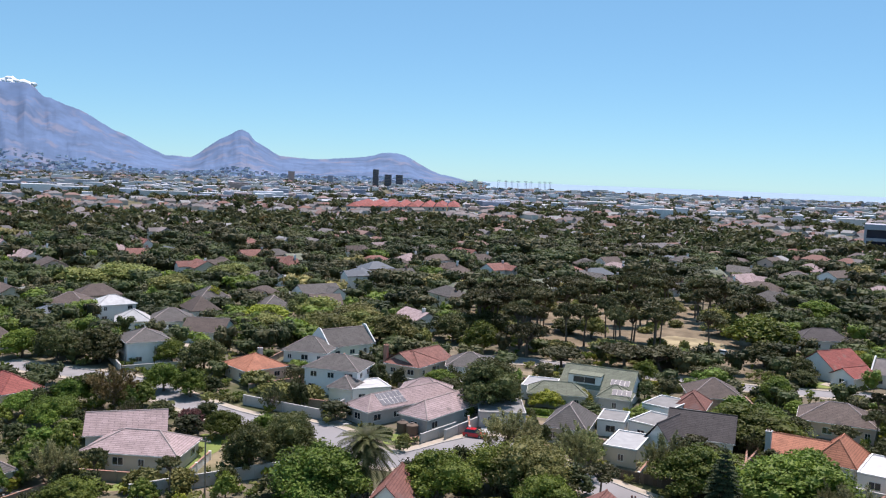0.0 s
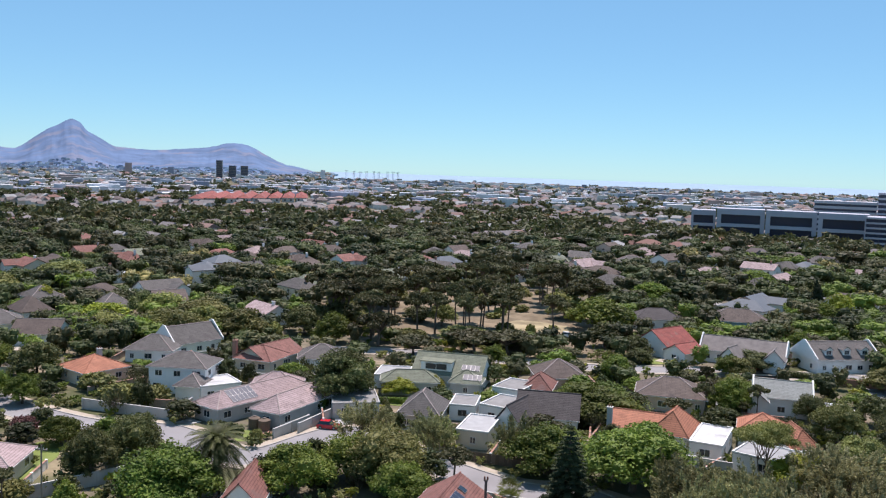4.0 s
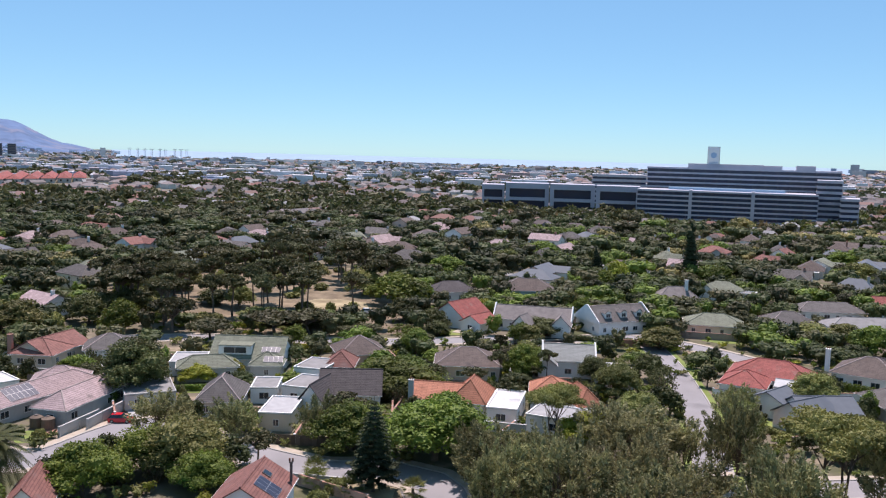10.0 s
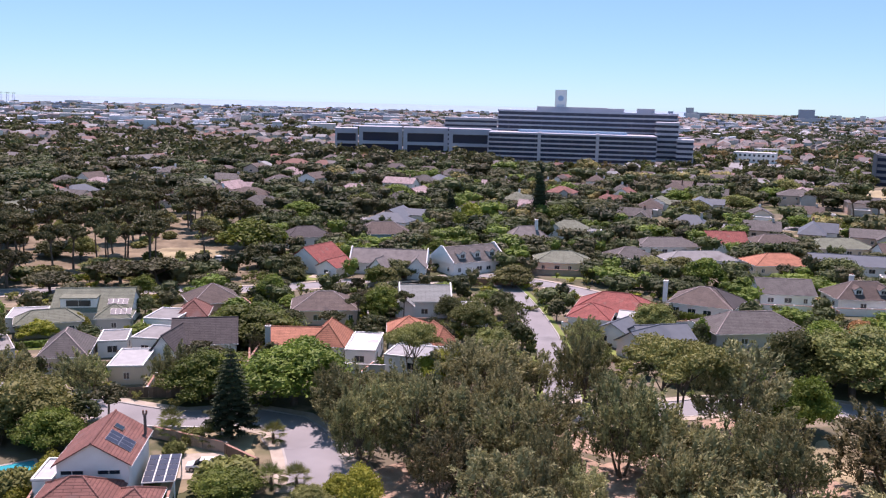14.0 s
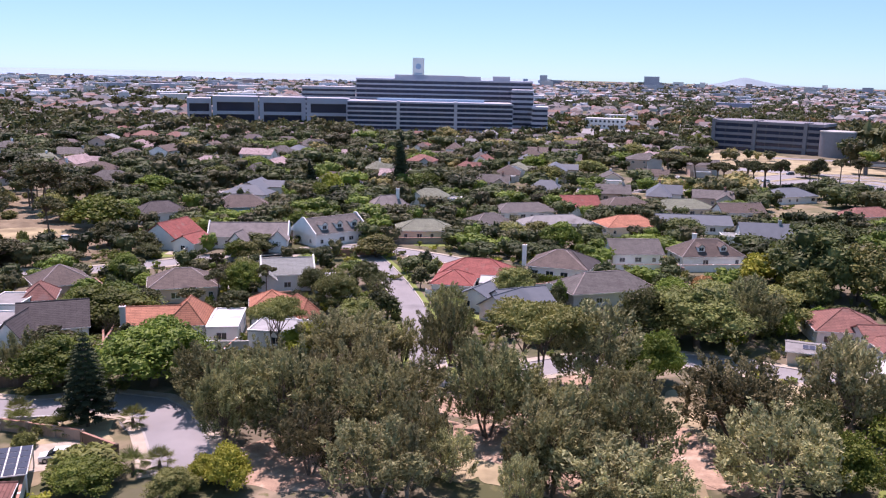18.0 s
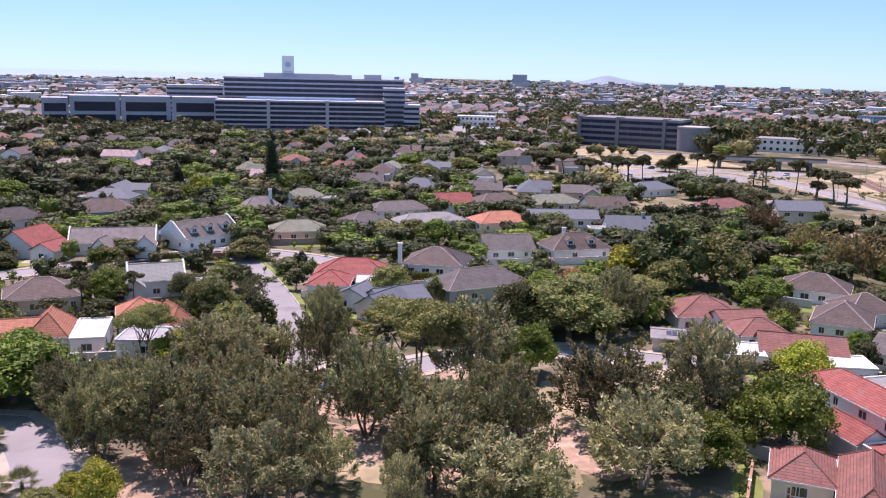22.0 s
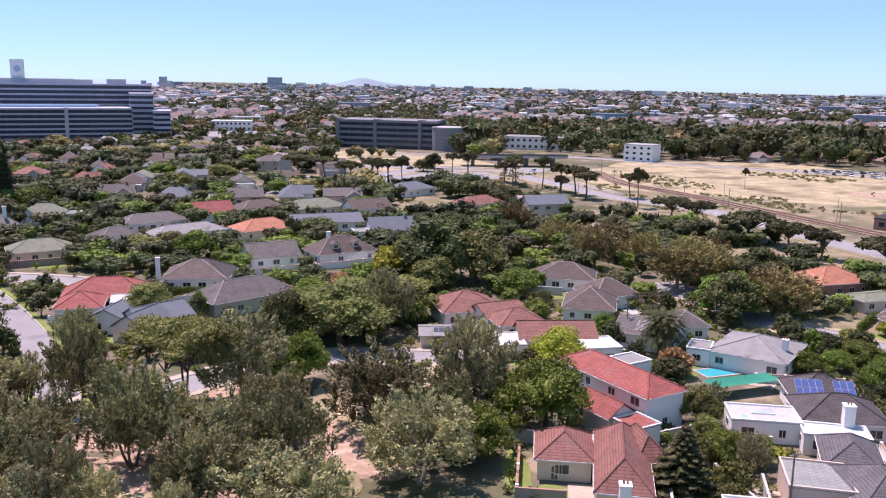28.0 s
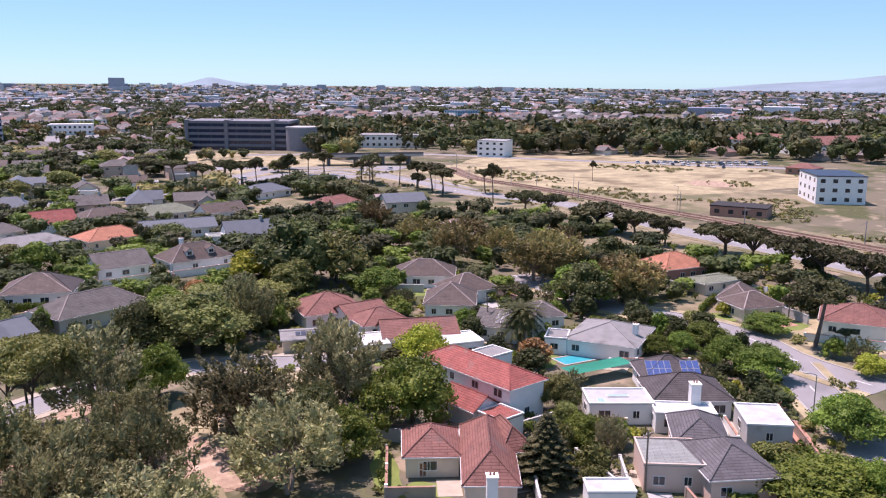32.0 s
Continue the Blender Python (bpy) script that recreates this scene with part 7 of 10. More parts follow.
tree("broad", -138.5, 190.5, 8, 5.5)
tree("olive", -68.5, 108.5, 9, 6.6)
tree("olive", -160.7, 178.6, 9, 7.0)
tree("olive", -179.2, 170.2, 8, 8.1)
tree("olive", -176.2, 179.4, 8, 5.9)
tree("olive", -191.6, 159.1, 7, 5.8)
tree("dark", -99.3, 139.4, 11, 6.9)
tree("dark", -108.6, 95.5, 7, 4.7)
tree("dark", -209.8, 189.1, 8, 5.3)
tree("dark", -152.5, 195.4, 8, 5.8)
tree("dark", -148.4, 205.8, 9, 5.3)
tree("gum", -81.0, 121.3, 9, 5.2)
tree("gum", -68.5, 122.1, 9, 4.4)
tree("lime", -94.5, 154.1, 4, 3.9)
tree("lime", -89.5, 159.9, 4, 2.6)
tree("bush", -138.6, 118.3, 3, 4.3)
tree("bush", -130.7, 120.3, 3.5, 3.8)
tree("bush", -147.5, 120.5, 3.5, 4.1)
tree("bush", -98.3, 113.4, 2, 1.3)
tree("bush", -156.1, 186.8, 4, 2.9)
tree("bush", -173.2, 172.3, 4, 4.6)
tree("broad", -54.5, 163.3, 7, 8.0)
tree("broad", -49.9, 126.5, 8, 6.9)
tree("broad", -63.2, 104.0, 6, 4.8)
tree("broad", -90.5, 191.7, 5, 3.5)
tree("gum", -55.7, 128.4, 9, 4.0)
tree("broad", -73.6, 106.9, 7, 6.0)
tree("bush", -35.7, 96.3, 3.6, 4.4)
tree("bush", -59.7, 91.0, 3, 2.7)
tree("bush", -45.8, 104.6, 2, 1.6)
tree("bush", -45.5, 109.5, 2, 1.8)
tree("lime", -21.4, 95.2, 3.4, 2.2)
tree("umbrella", -100.8, 200.9, 6, 7.9)
tree("umbrella", -92.9, 205.8, 6, 7.4)
tree("umbrella", -112.6, 189.5, 5, 6.2)
tree("umbrella", -77.8, 203.2, 4, 5.6)
tree("umbrella", -125.9, 193.5, 9, 6.5)
tree("olive", -61.0, 196.7, 6, 3.9)
tree("olive", -32.4, 186.7, 7, 4.5)
tree("dark", -100.8, 143.5, 11, 6.2)
tree("broad", -27.5, 250.5, 7, 4.0)
tree("dark", -35.0, 228.2, 5, 5.4)
tree("dark", -61.5, 217.6, 4, 3.7)
tree("broad", -56.0, 250.0, 4, 3.6)
tree("broad", -77.7, 201.8, 4, 5.1)
tree("broad", -34.2, 271.8, 5, 4.5)
tree("broad", -38.9, 217.6, 5, 4.2)
tree("gum", -27.5, 119.7, 9, 4.0)
tree("lime", -14.3, 138.6, 6, 4.7)
tree("lime", -18.6, 93.2, 5.2, 2.9)
tree("olive", -24.4, 91.4, 3.4, 3.0)
tree("olive", -110.3, 214.2, 4.6, 8.2)
tree("dark", -97.3, 216.1, 4.6, 8.6)
tree("olive", -143.3, 213.2, 5.5, 5.4)
tree("olive", -121.0, 203.4, 4.2, 4.6)
tree("broad", -31.6, 179.3, 8, 4.7)
tree("broad", -60.5, 194.8, 6, 4.3)
tree("broad", -53.9, 161.5, 7, 9.7)
tree("broad", -38.8, 145.2, 6, 3.6)
tree("broad", -34.6, 93.0, 4, 4.3)
tree("olive", -11.1, 171.5, 8, 4.9)
tree("dark", -17.1, 182.9, 6, 3.5)
tree("dark", -5.6, 190.5, 6, 3.6)
tree("gum", 8.5, 129.3, 14.6, 4.7)
tree("spread", 22.6, 124.8, 14.0, 8.6)
tree("silver", 31.0, 124.4, 15.0, 6.6)
tree("broad", 41.4, 127.7, 9.1, 4.4)
tree("broad", 38.0, 126.0, 7.4, 3.2)
tree("gum", 45.8, 106.4, 13.5, 7.6)
tree("silver", 60.4, 105.5, 15.5, 6.0)
tree("silver", 43.6, 88.2, 12.6, 7.4)
tree("spread", -19.1, 140.1, 10.1, 5.3)
tree("gum", -5.7, 132.6, 10.9, 7.0)
tree("lime", -14.0, 138.5, 6.5, 4.7)
tree("silver", -10.5, 137.5, 9.5, 5.0)
tree("gum", 1.5, 136.5, 8.5, 3.6)
tree("broad", -35.9, 126.7, 10.2, 9.6)
tree("gum", -20.6, 104.3, 13.0, 4.9)
tree("gum", -13.1, 105.5, 14.2, 6.8)
tree("gum", -2.7, 104.0, 12.0, 6.1)
tree("silver", -1.4, 89.8, 10.4, 6.4)
tree("gum", 12.9, 107.7, 14.6, 5.6)
tree("gum", 3.6, 98.0, 10.4, 4.2)
tree("gum", 18.5, 91.4, 13.8, 5.8)
tree("gum", 28.5, 93.5, 13.1, 6.4)
tree("silver", 24.1, 86.0, 10.0, 7.4)
tree("gum", -8.6, 113.5, 10.0, 5.5)
tree("gum", 2.8, 112.8, 10.2, 5.5)
tree("gum", 17.9, 109.5, 10.6, 6.0)
tree("gum", -24.5, 117.0, 11.0, 5.5)
tree("gum", -16.5, 117.5, 11.5, 5.6)
tree("gum", 26.0, 103.0, 11.5, 5.6)
tree("gum", 32.0, 110.0, 10.6, 5.2)
tree("gum", -9.5, 97.0, 10.0, 4.8)
tree("gum", 14.0, 121.0, 10.0, 4.2)
tree("gum", -4.0, 121.5, 10.4, 4.6)
tree("gum", 28.5, 82.0, 8.5, 4.2)
tree("broad", 65.6, 94.5, 11.5, 6.6)
tree("broad", 52.4, 91.0, 8.0, 4.6)
tree("dark", 51.5, 96.5, 9.5, 4.8)
tree("olive", 54.9, 146.5, 12.0, 9.6)
tree("gum", 66.0, 151.0, 12.5, 5.8)
tree("dark", 46.0, 150.5, 10.5, 5.4)
tree("dark", 94.2, 185.5, 16.4, 10.8)
tree("olive", 103.0, 180.0, 13.0, 8.0)
tree("plane", 145.4, 152.6, 13.6, 6.6)
tree("plane", 138.7, 180.5, 12.6, 7.0)
tree("dark", 134.1, 128.1, 10.6, 6.6)
tree("olive", -6.0, 152.0, 7.5, 4.6)
tree("olive", 11.0, 150.0, 8.0, 4.4)
tree("gum", 10.5, 161.0, 8.5, 4.2)
tree("gum", 71.9, 127.3, 9, 4.0)
tree("olive", 53.8, 152.4, 9, 6.2)
tree("olive", 73.2, 158.0, 9, 7.9)
tree("olive", 64.8, 166.2, 8, 5.9)
tree("olive", 87.8, 174.0, 9, 5.5)
tree("olive", 25.5, 177.0, 8, 5.1)
tree("broad", 59.1, 175.7, 6, 4.8)
tree("broad", 71.1, 167.8, 6, 4.3)
tree("rust", 69.1, 183.5, 5, 2.6)
tree("lime", 86.9, 193.5, 8, 6.0)
tree("lime", 79.8, 112.2, 9, 4.7)
tree("rust", 99.4, 105.8, 5, 2.9)
tree("olive", 87.7, 88.1, 6, 3.3)
tree("olive", 82.7, 81.2, 5, 2.3)
tree("broad", 81.3, 76.4, 5, 3.3)
tree("broad", 85.3, 74.7, 4, 2.5)
tree("broad", 137.8, 131.2, 9, 8.5)
tree("broad", 76.3, 70.6, 3, 2.6)
tree("broad", 102.0, 128.9, 5, 2.8)
tree("broad", 105.1, 165.7, 6, 5.6)
tree("broad", 132.4, 95.4, 5, 4.7)
tree("plane", 147.7, 128.0, 11, 8.8)
tree("plane", 143.3, 153.8, 11, 8.4)
tree("plane", 154.4, 156.5, 11, 7.2)
tree("dark", 168.8, 152.8, 9, 6.4)
tree("bush", 79.4, 77.0, 2, 1.4)
tree("bush", 75.0, 68.0, 2.5, 1.8)
tree("bush", 73.8, 68.6, 2, 1.3)
tree("broad", 125.2, 78.4, 6, 5.7)
tree("broad", 124.8, 85.1, 6, 4.0)
tree("broad", 126.2, 95.7, 4, 3.0)
tree("broad", 150.4, 94.1, 4, 4.9)
tree("broad", 112.6, 56.6, 7, 5.5)
tree("broad", 92.1, 48.6, 6, 6.3)
tree("broad", 96.2, 44.5, 6, 3.7)
tree("broad", 133.5, 95.0, 4, 3.5)
tree("broad", 121.6, 97.6, 4, 2.6)
tree("pine", 149.5, 83.2, 13.3, 6.3)
tree("bush", 144.6, 106.8, 2.5, 2.6)
tree("bush", 98.5, 60.3, 2, 2.0)
tree("bush", 101.2, 58.9, 1.6, 2.3)
tree("bush", 112.5, 75.8, 3, 1.7)
tree("bush", 78.2, 76.8, 4, 1.6)
tree("bush", 76.5, 70.0, 4, 2.6)
tree("bush", 74.0, 68.5, 2, 1.5)
tree("lime", 141.9, 68.4, 4, 3.0)
tree("lime", 154.4, 106.6, 3, 2.0)
tree("silver", 82.1, 72.4, 6, 2.3)
palm(-86.2, 91.1, 8.0, 4.6, 95, tr=0.5)
palm(105.5, 116.0, 6.2, 4.6, 90, tr=0.45)
clear(-34.4, 110.9, 7)
clear(-32.0, 103.1, 6)
clear(-30.4, 97.0, 7)
clear(-28.2, 90.2, 6)
clear(-27.4, 97.6, 7)
clear(-25.5, 90.8, 6)
clear(-48.7, 110.0, 7)
clear(-45.2, 102.3, 6)
clear(-42.9, 108.4, 7)
clear(-39.9, 100.8, 6)
clear(-30.4, 102.7, 7)
clear(-28.2, 95.5, 6)
palm(-34.4, 110.9, 1.3, 2.3, 20, 'palm_light', True, 0.2, 'young fan palm on the dry verge')
palm(-30.4, 97.0, 1.3, 2.3, 20, 'palm_light', True, 0.2, 'young fan palm on the dry verge')
palm(-27.4, 97.6, 1.3, 2.3, 20, 'palm_light', True, 0.2, 'young fan palm on the dry verge')
palm(-48.7, 110.0, 1.3, 2.3, 20, 'palm_light', True, 0.2, 'young fan palm on the dry verge')
norfolk(-40.5, 111.4, 14, 3.3)
norfolk(70.2, 72.0, 9.5, 3.6, 3, 'pine')
cypress(2.6, 350.0, 24, 4.4)
cypress(-32.1, 337.3, 13, 3)
car(-40.6, 101.0, 10, 'car_white', 'parked white hatchback under a slatted carport')
car(-92.4, 126.1, 200, 'car_red', 'parked red hatchback on a brick driveway')
car(-153.4, 113.3, 250, 'car_black', 'black pickup-like car parked in a driveway')
car(-89.5, 239.6, 200, 'car_white', 'white car parked on the sand by the park')
car(-6.4, 225.3, 0, 'car_silver', 'silver car parked in the shade of a tree')
car(-2.1, 226.5, 0, 'car_black', 'dark car parked in the shade of a tree')
street_lamp(114.2, 62.8, 7.5, 150)
utility_pole(-101.7, 74.1, 9, 20)
board_fence(-55.2, 126.2, 10.5, 16.3)
garden_wall(-105.4, 77.8, 71.5, 23.3, 2.0)
garden_wall(-128.8, 111.5, 11.7, 19.0, 2.0)
garden_wall(-45.3, 108.3, -17.6, 12.3, 1.6, 'wall_taupe')
garden_wall(-36.5, 103.9, -34.9, 6.7, 1.6, 'fence_wood', 'dark timber-clad boundary wall')
pool(107.6, 104.2, -8, 6.5, 3.6)
pool(-64.5, 95.7, 40, 8, 5)
tree("broad", -85.6, 255.2, 10, 10.2)
tree("broad", -89.5, 327.0, 8, 8.5)
tree("broad", -13.0, 298.5, 6, 4.4)
tree("broad", 13.6, 344.6, 8, 6.5)
tree("broad", -64.6, 405.1, 8, 10.3)
tree("broad", -27.6, 319.0, 7, 5.4)
tree("dark", -76.1, 232.6, 7, 5.2)
tree("dark", -64.4, 224.3, 6, 4.2)
tree("dark", -88.4, 378.4, 7, 4.1)
tree("dark", -36.8, 375.2, 9, 5.5)
tree("lime", -58.5, 256.2, 4, 3.6)
tree("lime", -23.4, 330.0, 9, 5.8)
tree("olive", -34.1, 270.8, 6, 4.0)
tree("olive", -36.8, 217.3, 5, 3.7)
tree("olive", -72.1, 357.4, 9, 6.9)
tree("olive", -34.0, 246.8, 5, 3.2)
tree("olive", -102.8, 271.0, 9, 7.3)
tree("olive", -4.3, 222.4, 6, 5.7)
tree("olive", 33.5, 244.5, 6, 6.3)
tree("olive", 42.1, 247.8, 6, 5.1)
tree("olive", 205.9, 421.9, 7, 5.9)
tree("olive", 144.0, 514.8, 9, 8.9)
tree("olive", 93.2, 409.4, 9, 8.8)
tree("olive", 67.5, 376.9, 9, 8.0)
tree("broad", 46.4, 233.2, 8, 6.0)
tree("broad", 107.6, 359.7, 6, 6.3)
tree("broad", 126.1, 360.8, 5, 4.8)
tree("broad", 120.8, 293.7, 6, 6.7)
tree("broad", 69.3, 427.3, 8, 9.1)
tree("dark", 86.3, 249.9, 7, 7.3)
tree("dark", 44.0, 340.6, 5, 4.0)
tree("dark", 217.5, 434.4, 8, 6.1)
tree("dark", 180.3, 290.7, 8, 7.2)
tree("dark", 177.2, 320.6, 7, 5.4)
tree("pine", 145.2, 372.5, 12, 5.9)
tree("pine", 161.9, 390.1, 12, 5.3)
tree("pine", 164.7, 375.6, 12, 6.0)
tree("pine", 134.8, 418.7, 12, 8.3)
tree("pine", 143.3, 403.0, 12, 7.2)
slab("driveway", -40.0, 102.6, 8.0, 8.0, 17.0, "paving", 0.075, "pale paved driveway beside the white house", "driveway")
carport(-43.2, 94.8, 17, 3.8, 8.0, 2.7, 3, 5)
shade_sail(103.8, 95.2, -8, 12.5, 3.8, 2.1)
water_tank(76.8, 100.5, 1.0, 2.4)
water_tank(-101.2, 118.8, 1.1, 2.2, 0, "fence_wood", "brown plastic water tank beside the house")
water_tank(-103.5, 118.8, 1.1, 2.2, 0, "fence_wood", "brown plastic water tank beside the house")
garden_wall(61.1, 94.0, -47.5, 4.0, 1.8)
garden_wall(76.1, 68.8, -105.0, 10.7, 1.8)
garden_wall(86.5, 79.9, -34.3, 9.8, 1.8, 'wall_cream')
garden_wall(-95.7, 127.4, 95.6, 13.0, 1.8)
garden_wall(-121.3, 119.4, 108.4, 5.1, 2.0, 'wall_grey')
garden_wall(-7.6, 224.2, 8.0, 14.7, 1.6, 'wall_brick')
hedge(-19.6, 224.6, 0.8, 14.4, 1.8, 1.6)
hedge(-59.0, 93.5, 99.3, 13.0, 2.0, 1.6, 'lime')
car(131.2, 126.2, 30, 'car_red', 'red car parked behind a grey roofed house')
utility_pole(78.1, 63.0, 8, 0)
utility_pole(104.5, 124.9, 8, 0)
blob("sand", -40.9, 107.0, 6.0, 3.1, 9.5, "sand")
blob("sand", -40.0, 112.3, 4.7, 3.4, 9.7, "sand")
blob("sand", -34.9, 110.2, 2.3, 5.6, 9.6, "dry_grass")
blob("lawn", -42.3, 97.9, 2.1, 4.2, 9.2, "dry_grass")
blob("sand", -25.6, 109.8, 2.3, 5.8, 9.5, "sand")
blob("sand", -22.0, 103.8, 2.9, 4.3, 9.3, "red_soil")
blob("lawn", -112.2, 82.4, 3.9, 4.8, 42.3, "dry_grass")
blob("lawn", -120.6, 86.3, 3.6, 9.0, 42.7, "lawn")
blob("dry_grass", -119.2, 70.9, 2.9, 5.6, 42.2, "dry_grass")
palm(-50.3, 113.6, 1.3, 2.3, 20, 'palm_light', True, 0.2, 'young fan palm on the dry verge')
palm(-42.7, 108.6, 1.3, 2.3, 20, 'palm_light', True, 0.2, 'young fan palm on the dry verge')
hb = office_block("office_complex", "large grey stepped office complex with dark window bands", 41.0, 730.1, -3.2, 146.6, 28, 42.2, 11, band=0.36)
clear(41.0, 744.1, 73.3)
plant_room(hb, 29.0, 738.1, -3.2, 58, 12, 42.2, 3.4)
plant_room(hb, 63.0, 738.1, -3.2, 18, 12, 42.2, 3.0)
plant_room(hb, 89.0, 733.1, -3.2, 14, 10, 42.2, 3.6)
sign_tower(hb, 19.5, 739.6, -3.2, 9.0, 41.2, 18.3)
office_block("", "", 27.9, 686.2, -2.3, 130.3, 34, 25.0, 7, parent=hb, band=0.36, piers=(-25.0, 20.0))
clear(27.9, 703.2, 65.1)
plant_room(hb, 28.9, 704.0, -2.3, 85.7, 16, 23.6, 3.2, "sky_glass")
office_block("", "", 101.1, 692.5, -8.3, 17.9, 40, 35.7, 9, parent=hb)
clear(101.1, 712.5, 8.9)
office_block("", "", 113.5, 680.5, -9.4, 12.8, 30, 23.2, 6, parent=hb)
clear(113.5, 695.5, 6.4)
portal_wing(hb, -127.9, 716.3, 10.1, 36.0, 26, 25.6)
clear(-127.9, 729.3, 18.0)
portal_wing(hb, -90.3, 715.9, 7.2, 36.7, 26, 25.7)
clear(-90.3, 728.9, 18.3)
portal_wing(hb, -53.2, 713.6, 4.3, 34.9, 26, 25.7)
clear(-53.2, 726.6, 17.4)
portal_wing(hb, -159.3, 727.5, 12.4, 19.1, 26, 23.2)
clear(-159.3, 740.5, 9.6)
office_block("", "", -59.1, 797.3, 4.3, 48.3, 24, 33.6, 8, parent=hb, wall="hosp_pale", band=0.55)
clear(-59.1, 809.3, 24.2)
garage(250.5, 577.2, -40.4, 73.6, 34, 20.1, 286.2, 548.5, 10.9, 15.7)
clear(260.5, 595.2, 36.8)
clear(286.2, 548.5, 14.9)
plain_building("white office building with rows of windows", 362.6, 433.8, -59.8, 18.7, 16, 10.2, 3, "wall_white", "roof_white", 0.0, 4.0)
clear(362.6, 441.8, 9.4)
plain_building("low white commercial building", 351.9, 534.7, -38.9, 47.4, 24, 8.8, 2, "wall_white", "roof_slab", 0.0, 4.0)
clear(351.9, 546.7, 23.7)
slab("car_park", 207.0, 752.0, 86.0, 88.0, -14.0, "asphalt", 0.05, "grey asphalt car park beside the offices", "car park")
plain_building("white clinic building with a flat roof", 196.0, 808.0, -20.0, 36.0, 20, 8.9, 2, "wall_white", "roof_white", 0.0, 4.0)
clear(198.0, 818.0, 18.0)
plain_building("long white flat-roofed annexe", 240.4, 907.1, 10.3, 31.8, 14, 8.3, 2, "wall_white", "roof_white", 0.0, 4.0)
clear(240.4, 914.1, 15.9)
plain_building("long white apartment block under a red tiled roof", 553.5, 361.5, -84.7, 63.1, 18, 7.5, 3, "wall_white", "tile_rose", 5.0, 4.0)
clear(553.5, 370.5, 31.5)
plain_building("white apartment block under a long red tiled roof", 580.4, 314.9, -17.8, 72.0, 26, 6.9, 3, "wall_white", "tile_rose", 5.0, 4.0)
clear(580.4, 327.9, 36.0)
plain_building("modern white office block with a dark roof and brick base", 337.8, 183.2, -44.1, 19.4, 26, 11.2, 3, "wall_white", "solar", 0.0, 4.0)
clear(334.6, 201.9, 9.7)
plain_building("low red brick substation with a dark roof", 273.3, 186.3, -66.6, 19.9, 12, 3.7, 1, "wall_brick", "tile_dark", 0.0, 4.0)
clear(273.3, 192.3, 10.0)
plain_building("blue-grey glass commercial block", 740.1, 933.7, -0.4, 38.9, 30, 8.7, 2, "wall_blue", "roof_metal", 0.0, 4.0)
clear(740.1, 948.7, 19.4)
plain_building("small red brick building", 430.1, 257.4, -81.5, 15.2, 12, 3.6, 1, "wall_brick", "tile_rose", 2.5, 4.0)
clear(430.1, 263.4, 7.6)
bridge(267.1, 428.0, -24.1, 62.8, 6.5)
clear(267.1, 428.0, 25)
blob("sand_field", 357.7, 328.0, 106.4, 90.2, -33.6, "sand", wobble=0.2)
clear(283.5, 383.0, 18.6)
clear(259.8, 350.9, 17.1)
clear(317.4, 375.6, 19.2)
clear(276.9, 327.4, 16.8)
clear(348.4, 362.5, 19.7)
clear(297.0, 308.6, 16.7)
clear(377.0, 345.8, 20.0)
clear(319.1, 292.2, 16.9)
clear(403.1, 326.5, 20.3)
clear(343.4, 277.5, 17.3)
clear(425.6, 304.5, 20.5)
clear(370.7, 264.7, 17.8)
clear(441.3, 278.8, 20.4)
clear(403.9, 254.8, 18.7)
blob("dry_field", 263.8, 365.0, 37.9, 38.0, -33.6, "dry_grass", wobble=0.2, z=0.047)
clear(240.0, 388.0, 9.0)
clear(230.6, 372.8, 9.0)
clear(252.0, 386.4, 9.0)
clear(236.7, 363.0, 9.0)
clear(262.6, 382.3, 9.0)
clear(244.2, 355.5, 9.0)
clear(272.3, 376.8, 9.0)
clear(252.4, 349.2, 9.0)
clear(281.2, 370.0, 9.0)
clear(261.4, 343.9, 9.0)
clear(289.0, 361.9, 9.0)
clear(271.4, 339.8, 9.0)
clear(294.8, 351.6, 9.0)
clear(283.3, 337.7, 9.0)
blob("dry_field", 288.6, 246.1, 72.3, 48.7, -34.2, "dry_grass", wobble=0.12, z=0.04)
clear(240.7, 285.0, 12.5)
clear(226.7, 268.2, 11.8)
clear(262.6, 278.3, 12.8)
clear(238.9, 252.9, 11.7)
clear(282.6, 268.5, 13.1)
clear(253.1, 240.2, 11.7)
clear(301.2, 257.0, 13.3)
clear(268.5, 228.7, 11.8)
clear(318.5, 244.2, 13.4)
clear(285.2, 218.3, 12.0)
clear(333.8, 230.1, 13.6)
clear(303.6, 208.8, 12.3)
clear(345.7, 213.9, 13.6)
clear(325.3, 201.0, 12.8)
blob("dry_field", 222.4, 155.8, 50.9, 36.2, -35.0, "dry_grass", wobble=0.1, z=0.05)
clear(189.3, 183.5, 9.0)
clear(177.8, 172.2, 9.0)
clear(205.1, 178.4, 9.1)
clear(186.0, 161.5, 9.0)
clear(219.3, 171.3, 9.3)
clear(195.7, 152.4, 9.0)
clear(232.4, 163.0, 9.5)
clear(206.3, 144.2, 9.0)
clear(244.4, 153.8, 9.7)
clear(218.0, 136.7, 9.0)
clear(254.8, 143.8, 9.8)
clear(231.0, 129.9, 9.0)
clear(262.5, 132.5, 9.9)
clear(246.5, 124.1, 9.2)
blob("dry_field", 236.2, 237.4, 52.3, 24.1, -34.4, "dry_grass", wobble=0.1, z=0.045)
clear(202.0, 265.7, 9.0)
clear(195.2, 256.8, 9.0)
clear(216.4, 259.8, 9.1)
clear(205.2, 246.3, 9.0)
clear(229.9, 252.4, 9.2)
